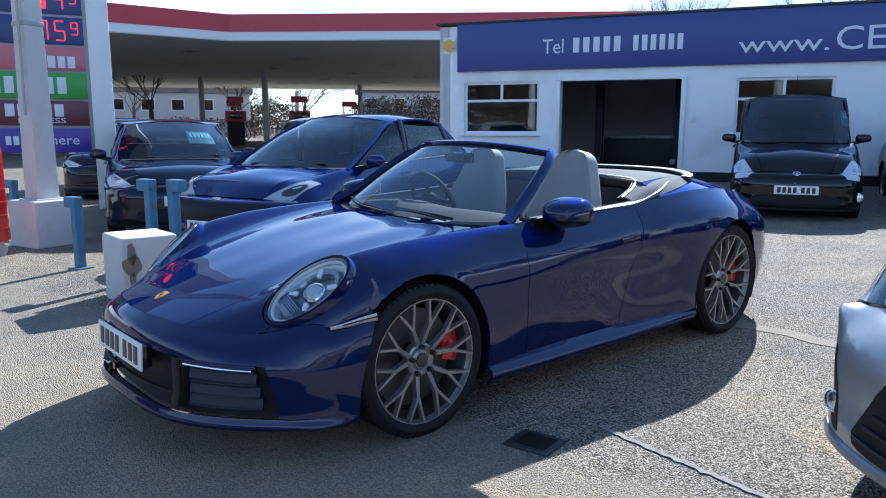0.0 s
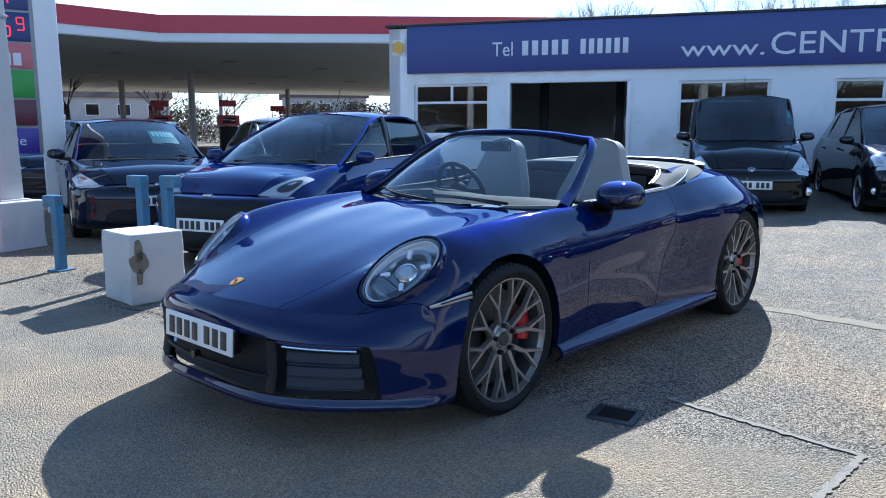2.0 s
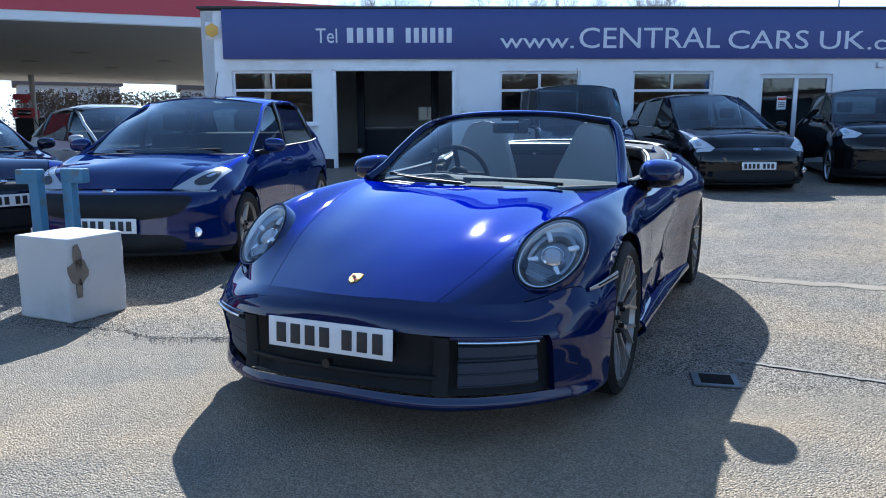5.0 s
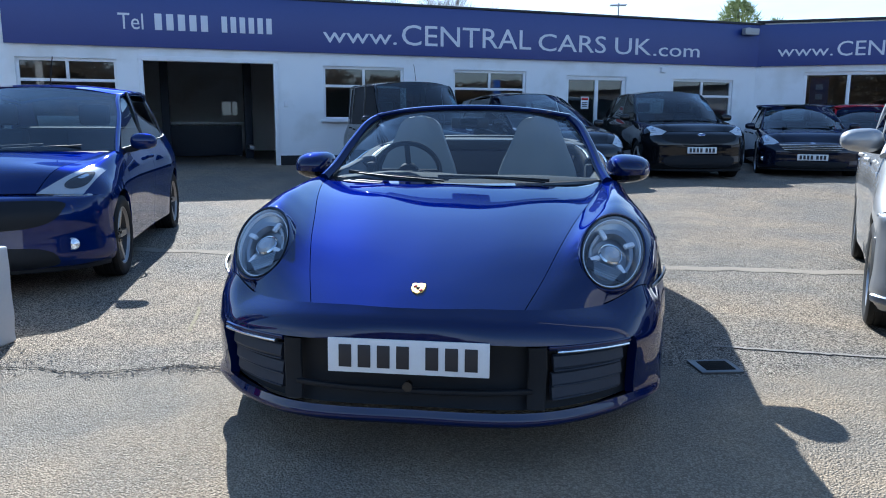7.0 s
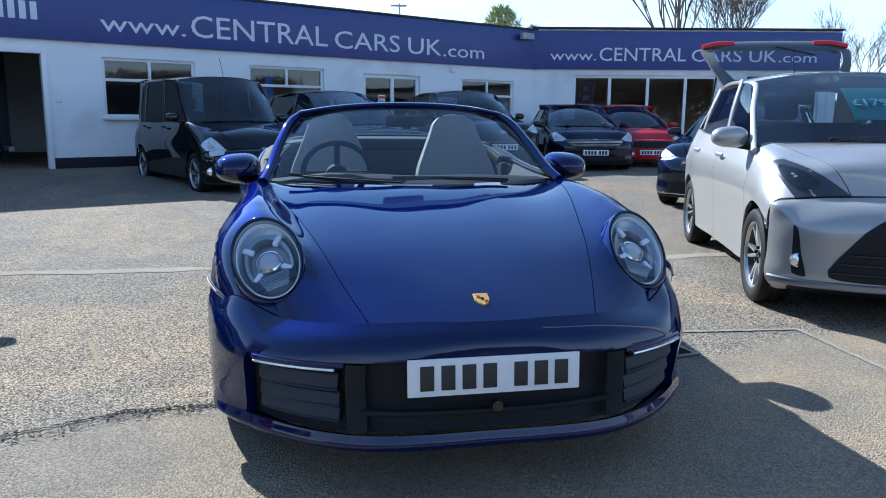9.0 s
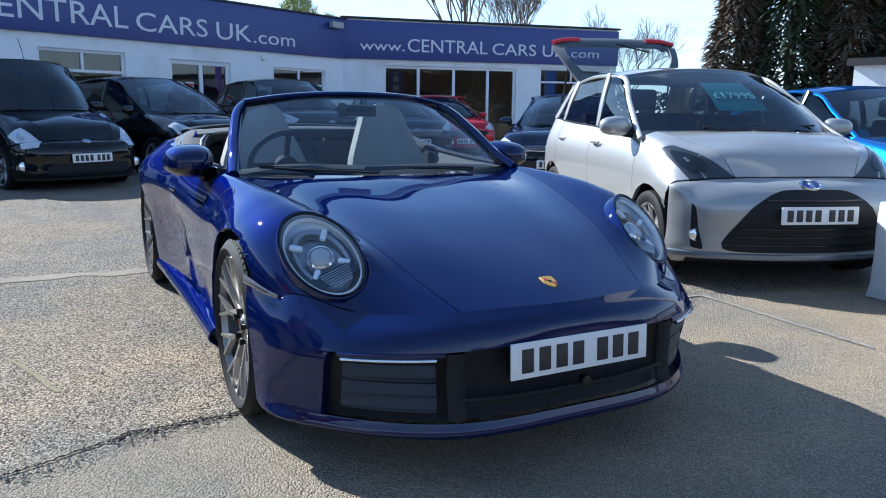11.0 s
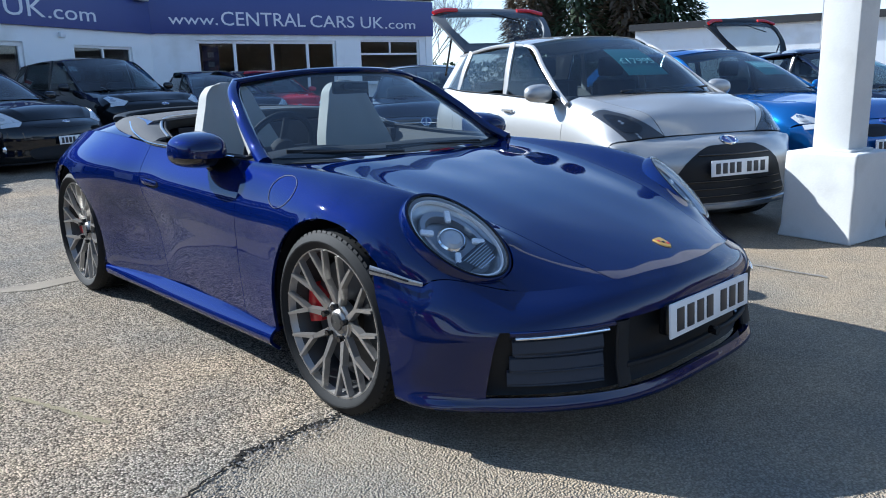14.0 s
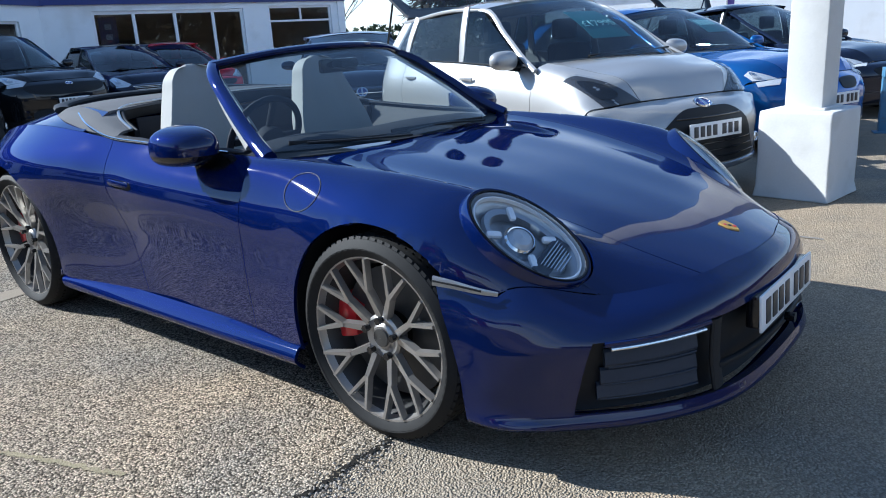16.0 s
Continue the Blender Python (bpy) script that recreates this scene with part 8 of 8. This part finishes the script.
# ---- trees ----
def branch_mesh(bm, p, d, length, r, depth, rng, spread, twig):
    """Tapered limbs that fork again and again."""
    q = p + d * length
    side = d.orthogonal().normalized()
    up = d.cross(side)
    seg = 6 if depth > 2 else 3
    a = [bm.verts.new(p + (side * math.cos(2 * math.pi * i / seg) + up * math.sin(2 * math.pi * i / seg)) * r) for i in range(seg)]
    b = [bm.verts.new(q + (side * math.cos(2 * math.pi * i / seg) + up * math.sin(2 * math.pi * i / seg)) * r * 0.68) for i in range(seg)]
    for i in range(seg):
        bm.faces.new((a[i], a[(i + 1) % seg], b[(i + 1) % seg], b[i]))
    if depth == 0:
        return
    n = 3 if depth > 1 else twig
    for i in range(n):
        nd = (d + Vector((rng.uniform(-1, 1), rng.uniform(-1, 1), rng.uniform(-0.35, 0.8))) * spread).normalized()
        start = p.lerp(q, rng.uniform(0.55, 1.0)) if i else q
        branch_mesh(bm, start, nd, length * rng.uniform(0.62, 0.85), r * 0.66, depth - 1, rng, spread, twig)


def bare_tree(x, y, h, seed, label="leafless winter tree with fine twigs", depth=6, spread=0.62, lean=1.0):
    rng = random.Random(seed)
    e = thing("tree", Matrix.Translation((x, y, 0)), label, "tree", "bare trees")
    tr = bmesh.new()
    bmesh.ops.create_cone(tr, cap_ends=True, segments=10, radius1=h * 0.022, radius2=h * 0.012, depth=h * 0.32)
    bmesh.ops.translate(tr, vec=(0, 0, h * 0.16), verts=tr.verts)
    part("trunk", tr, BARK, e)
    cr = bmesh.new()
    for i in range(8):
        d = Vector((rng.uniform(-lean, lean), rng.uniform(-lean, lean), 1)).normalized()
        branch_mesh(cr, Vector((0, 0, h * rng.uniform(0.22, 0.32))), d, h * 0.20, h * 0.0044, depth - 1, rng, spread, 4)
    me = bpy.data.meshes.new("crown")
    cr.to_mesh(me)
    cr.free()
    me.materials.append(BARK)
    ob = new("crown", me)
    ob.parent = e


def leafy_tree(x, y, h, r, seed, material, label, conifer=True, count=2600):
    rng = random.Random(seed)
    e = thing("tree", Matrix.Translation((x, y, 0)), label, "tree", "evergreen trees")
    part("trunk", cyl_bm(h * 0.022, h * 0.006, h * 0.96, (0, 0, h * 0.48), 8), BARK, e)
    verts, faces = [], []
    for i in range(count):
        t = rng.random() ** 0.8
        z = h * (0.06 + 0.93 * t)
        prof = (1 - t) ** 0.75 if conifer else math.sin(math.pi * (0.12 + 0.86 * t)) ** 0.7
        a = rng.uniform(0, 2 * math.pi)
        lump = 0.72 + 0.38 * noise.noise((math.cos(a) * 2 + seed, math.sin(a) * 2, z * 0.9))
        rad = r * prof * lump * (0.35 + 0.65 * rng.random() ** 0.4)
        p = Vector((math.cos(a) * rad, math.sin(a) * rad, z))
        out = Vector((math.cos(a), math.sin(a), -0.35 if conifer else rng.uniform(-0.5, 0.7))).normalized()
        side = out.cross(Vector((0, 0, 1))).normalized()
        L, wd = h * rng.uniform(0.018, 0.045), h * rng.uniform(0.004, 0.010)
        tip = p + out * L + Vector((0, 0, rng.uniform(-0.2, 0.2)))
        k = len(verts)
        nrm = out.cross(side) * wd * 0.6
        verts += [p + side * wd, p - side * wd, p + nrm, tip]
        faces += [(k, k + 1, k + 3), (k + 1, k + 2, k + 3), (k + 2, k, k + 3)]
    raw("crown", verts, faces, material, e, smooth=False)


bare_tree(-44, 15.5, 9, 1), bare_tree(-52, 25, 10, 2), bare_tree(-70, 42, 11, 3), bare_tree(-60, 20, 9, 12), bare_tree(-50, 58, 12, 13)
bare_tree(-16.7, 31.5, 9.5, 4), bare_tree(-10.3, 34, 9.2, 5), bare_tree(-5.5, 36, 9, 6)
bare_tree(18.2, 32.8, 14, 7, "tall leafless tree with ivy on its trunk", 6, 0.45, 0.45), bare_tree(21.5, 33.0, 11, 8, spread=0.5, lean=0.5), bare_tree(26.0, 29, 7.5, 9), bare_tree(31.0, 22, 10, 10), bare_tree(15.5, 30, 6, 14, spread=0.5, lean=0.5)
leafy_tree(7.8, 28.2, 5.8, 2.0, 21, LIGHT_LEAF, "bright yellow green bushy evergreen top", False, 4500)
leafy_tree(9.6, 29.5, 5.2, 1.6, 22, LIGHT_LEAF, "bright yellow green bushy evergreen top", False, 3600)
for i, (x, y, h, r) in enumerate(((26.0, 18.9, 11.0, 2.8), (24.7, 20.5, 10.0, 2.3), (28.2, 15.8, 9.6, 2.5), (27.4, 17.3, 11.5, 2.8), (33.5, 20.5, 11.0, 2.6))):
    leafy_tree(x, y, h, r, 30 + i, FIR if i % 2 == 0 else BROWN_LEAF, "dark fir tree with drooping branches" if i % 2 == 0 else "brown conifer with thinning branches", True, 9000)


def hedge(name, a, b, h, w, seed, material, label, dense=260, leaf=1.0):
    rng = random.Random(seed)
    a, b = Vector(a), Vector(b)
    verts, faces = [], []
    for i in range(int((b - a).length * dense)):
        p = a.lerp(b, rng.random())
        p = p + Vector((rng.uniform(-w, w), rng.uniform(-w, w), h * rng.random() ** 0.6 * (0.85 + 0.3 * noise.noise(p * 0.6))))
        s = rng.uniform(0.10, 0.22) * (1.7 if h > 4 else 1.0) * leaf
        k = len(verts)
        for _ in range(3):
            verts.append(p + Vector((rng.uniform(-s, s), rng.uniform(-s, s), rng.uniform(-s, s))))
        faces.append((k, k + 1, k + 2))
    ob = raw(name, verts, faces, material, None, smooth=False)
    return tagged(ob, label, "hedge", kind="stuff")


hedge("hedge", (15.5, 21.5, 0), (27.5, 14.5, 0), 2.1, 0.7, 50, FIR, "dark evergreen hedge along the boundary")
hedge("hedge", (27.5, 14.5, 0), (31.0, 9.0, 0), 2.3, 0.7, 51, FIR, "dark evergreen hedge beside the depot")
hedge("hedge", (-60, 40, 0), (-72, 6, 0), 2.2, 0.8, 52, BROWN_LEAF, "bare brown hedge before the houses", 800, 0.6)
hedge("hedge", (-62, 44, 0), (-30, 78, 0), 4.6, 1.5, 55, BROWN_LEAF, "bare brown trees behind the filling station", 900, 0.55)
hedge("hedge", (-75, 10, 0), (-78, 45, 0), 5.0, 1.5, 56, BROWN_LEAF, "bare brown trees behind the houses", 900, 0.55)
# Added out of view: darkens what paint and glass reflect, hides the low sky.
hedge("unseen_backdrop", (-60, -34, 0), (60, -34, 0), 6.0, 2.0, 53, BROWN_LEAF, "unseen dark leafy backdrop added behind the view", 1100, 0.8)
hedge("unseen_backdrop", (60, -34, 0), (64, 2, 0), 5.0, 2.0, 54, BROWN_LEAF, "unseen dark leafy backdrop added on the east side")

# ---- marks on the ground ----
def strip(name, pts, w, material, label, category, seed=0, rag=0.35, z=0.005, jit=0.0):
    """A thin worn band along a run of points, ragged at its edges."""
    run = hermite([(*p, 0) for p in pts], 14)
    bm = bmesh.new()
    rows = []
    for i, p in enumerate(run):
        d = Vector(run[min(i + 1, len(run) - 1)] - run[max(i - 1, 0)]).normalized()
        n = Vector((-d.y, d.x, 0))
        p = p + np.array(n) * jit * (noise.noise((i * 0.7, seed, 3)) + 0.5 * noise.noise((i * 2.1, seed, 9)))
        k = [w / 2 * (1 + rag * noise.noise((i * 0.9, seed, s * 5))) for s in (0, 1)]
        base = Vector((p[0], p[1], ground_z(p[0], p[1]) + z + 0.004 * noise.noise((p[0] * 0.35, p[1] * 0.35, 0))))
        rows.append([bm.verts.new(base + n * k[0]), bm.verts.new(base - n * k[1])])
    for r0, r1 in zip(rows, rows[1:]):
        bm.faces.new((r0[0], r0[1], r1[1], r1[0]))
    ob = part(name, bm, material, None, smooth=False)
    return tagged(ob, label, category, kind="structure")


strip("bay_line", [(1.30, 0.625), (1.7, 0.585), (2.12, 0.55)], 0.028, WHITE_LINE, "worn white parking line", "line", 1, 0.9, 0.005, 0.012)
strip("bay_line", [(2.11, 0.56), (2.10, 0.35), (2.085, 0.02), (2.06, -0.6)], 0.030, WHITE_LINE, "worn white parking line", "line", 2, 0.9, 0.005, 0.012)
PALE = mottled("smooth_pale_patch", (0.22, 0.188, 0.148), (0.38, 0.325, 0.255), 0.95, 0, 3, 150, 0.9, 0.008, stain=((0.27, 0.232, 0.185), 9), spec=0.1)
strip("trench_patch", [(-4.5, 2.95), (-1.5, 2.80), (1.2, 2.72), (3.5, 2.75), (6.5, 2.9)], 0.15, PALE, "smoother pale strip of trench repair", "patch", 6, 0.8, 0.0035, 0.05)
# Cracks are flat strips; the shade down inside them is put into the colour.
strip("crack", [(-0.80, 0.0), (-0.90, -0.035), (-1.04, -0.03), (-1.16, -0.045), (-1.26, -0.04), (-1.31, -0.10)], 0.018, CRACK_LID_BLACK, "dark open crack in the asphalt", "crack", 7, 1.4, 0.006, 0.020)
strip("crack", [(-1.27, -0.06), (-1.42, -0.12), (-1.62, -0.20), (-1.9, -0.17), (-2.3, -0.26)], 0.011, CRACK_LID_BLACK, "fine side crack in the asphalt", "crack", 8, 1.6, 0.006, 0.022)
strip("line_trace", [(-1.66, 1.02), (-1.59, 0.85), (-1.50, 0.58), (-1.47, 0.50)], 0.020, mottled("yellowed_line", (0.25, 0.212, 0.13), (0.36, 0.305, 0.20), 0.95, 0, 20, 150, 0.9, 0.008, spec=0.1), "faint yellowed trace of an old line", "line", 10, 1.4, 0.0035, 0.012)
dr = thing("drain_cover", Matrix.Translation((1.225, 0.285, 0.0)) @ Matrix.Rotation(radians(12), 4, "Z"), "small square iron drain cover in the asphalt", "drain cover")
box("frame", (0.20, 0.18, 0.020), (0, 0, 0.002), DISC, dr, 0.004)
box("lid", (0.140, 0.122, 0.020), (0.004, 0.0, 0.005), CRACK_LID_BLACK, dr, 0.004)


def loose_grit():
    """Small broken stones lying along the crack and the kerb."""
    rng = random.Random(77)
    verts, faces = [], []
    runs = ([(-0.92, -0.03), (-1.10, -0.07), (-1.30, -0.11), (-1.50, -0.22), (-1.75, -0.24)], [(-4.2, 0.2), (-3.4, 0.08), (-2.8, -0.02)], [(-2.3, -0.12), (-1.9, -0.2)])
    for run, count, spread in zip(runs, (320, 420, 160), (0.035, 0.16, 0.12)):
        for i in range(count):
            k = rng.random() * (len(run) - 1)
            a, b = run[int(k)], run[int(k) + 1]
            t = k - int(k)
            x, y = a[0] + (b[0] - a[0]) * t + rng.gauss(0, spread), a[1] + (b[1] - a[1]) * t + rng.gauss(0, spread)
            r = rng.uniform(0.0025, 0.007)
            z = ground_z(x, y) + 0.004 + r * 0.4
            q = [Vector((x, y, z)) + Vector(d) * r * rng.uniform(0.6, 1.3) for d in ((1, 0, 0), (-1, 0, 0), (0, 1, 0), (0, -1, 0), (0, 0, 0.8), (0, 0, -0.8))]
            n = len(verts)
            verts += q
            faces += [(n + i0, n + i1, n + i2) for i0, i1, i2 in ((0, 2, 4), (2, 1, 4), (1, 3, 4), (3, 0, 4), (2, 0, 5), (1, 2, 5), (3, 1, 5), (0, 3, 5))]
    ob = raw("loose_grit", verts, faces, mottled("grit_stone", (0.10, 0.088, 0.07), (0.50, 0.435, 0.36), 0.9, 0, 60, 300, 0.3), None, smooth=False)
    tagged(ob, "loose grey brown grit beside the crack", "grit", kind="stuff")


loose_grit()
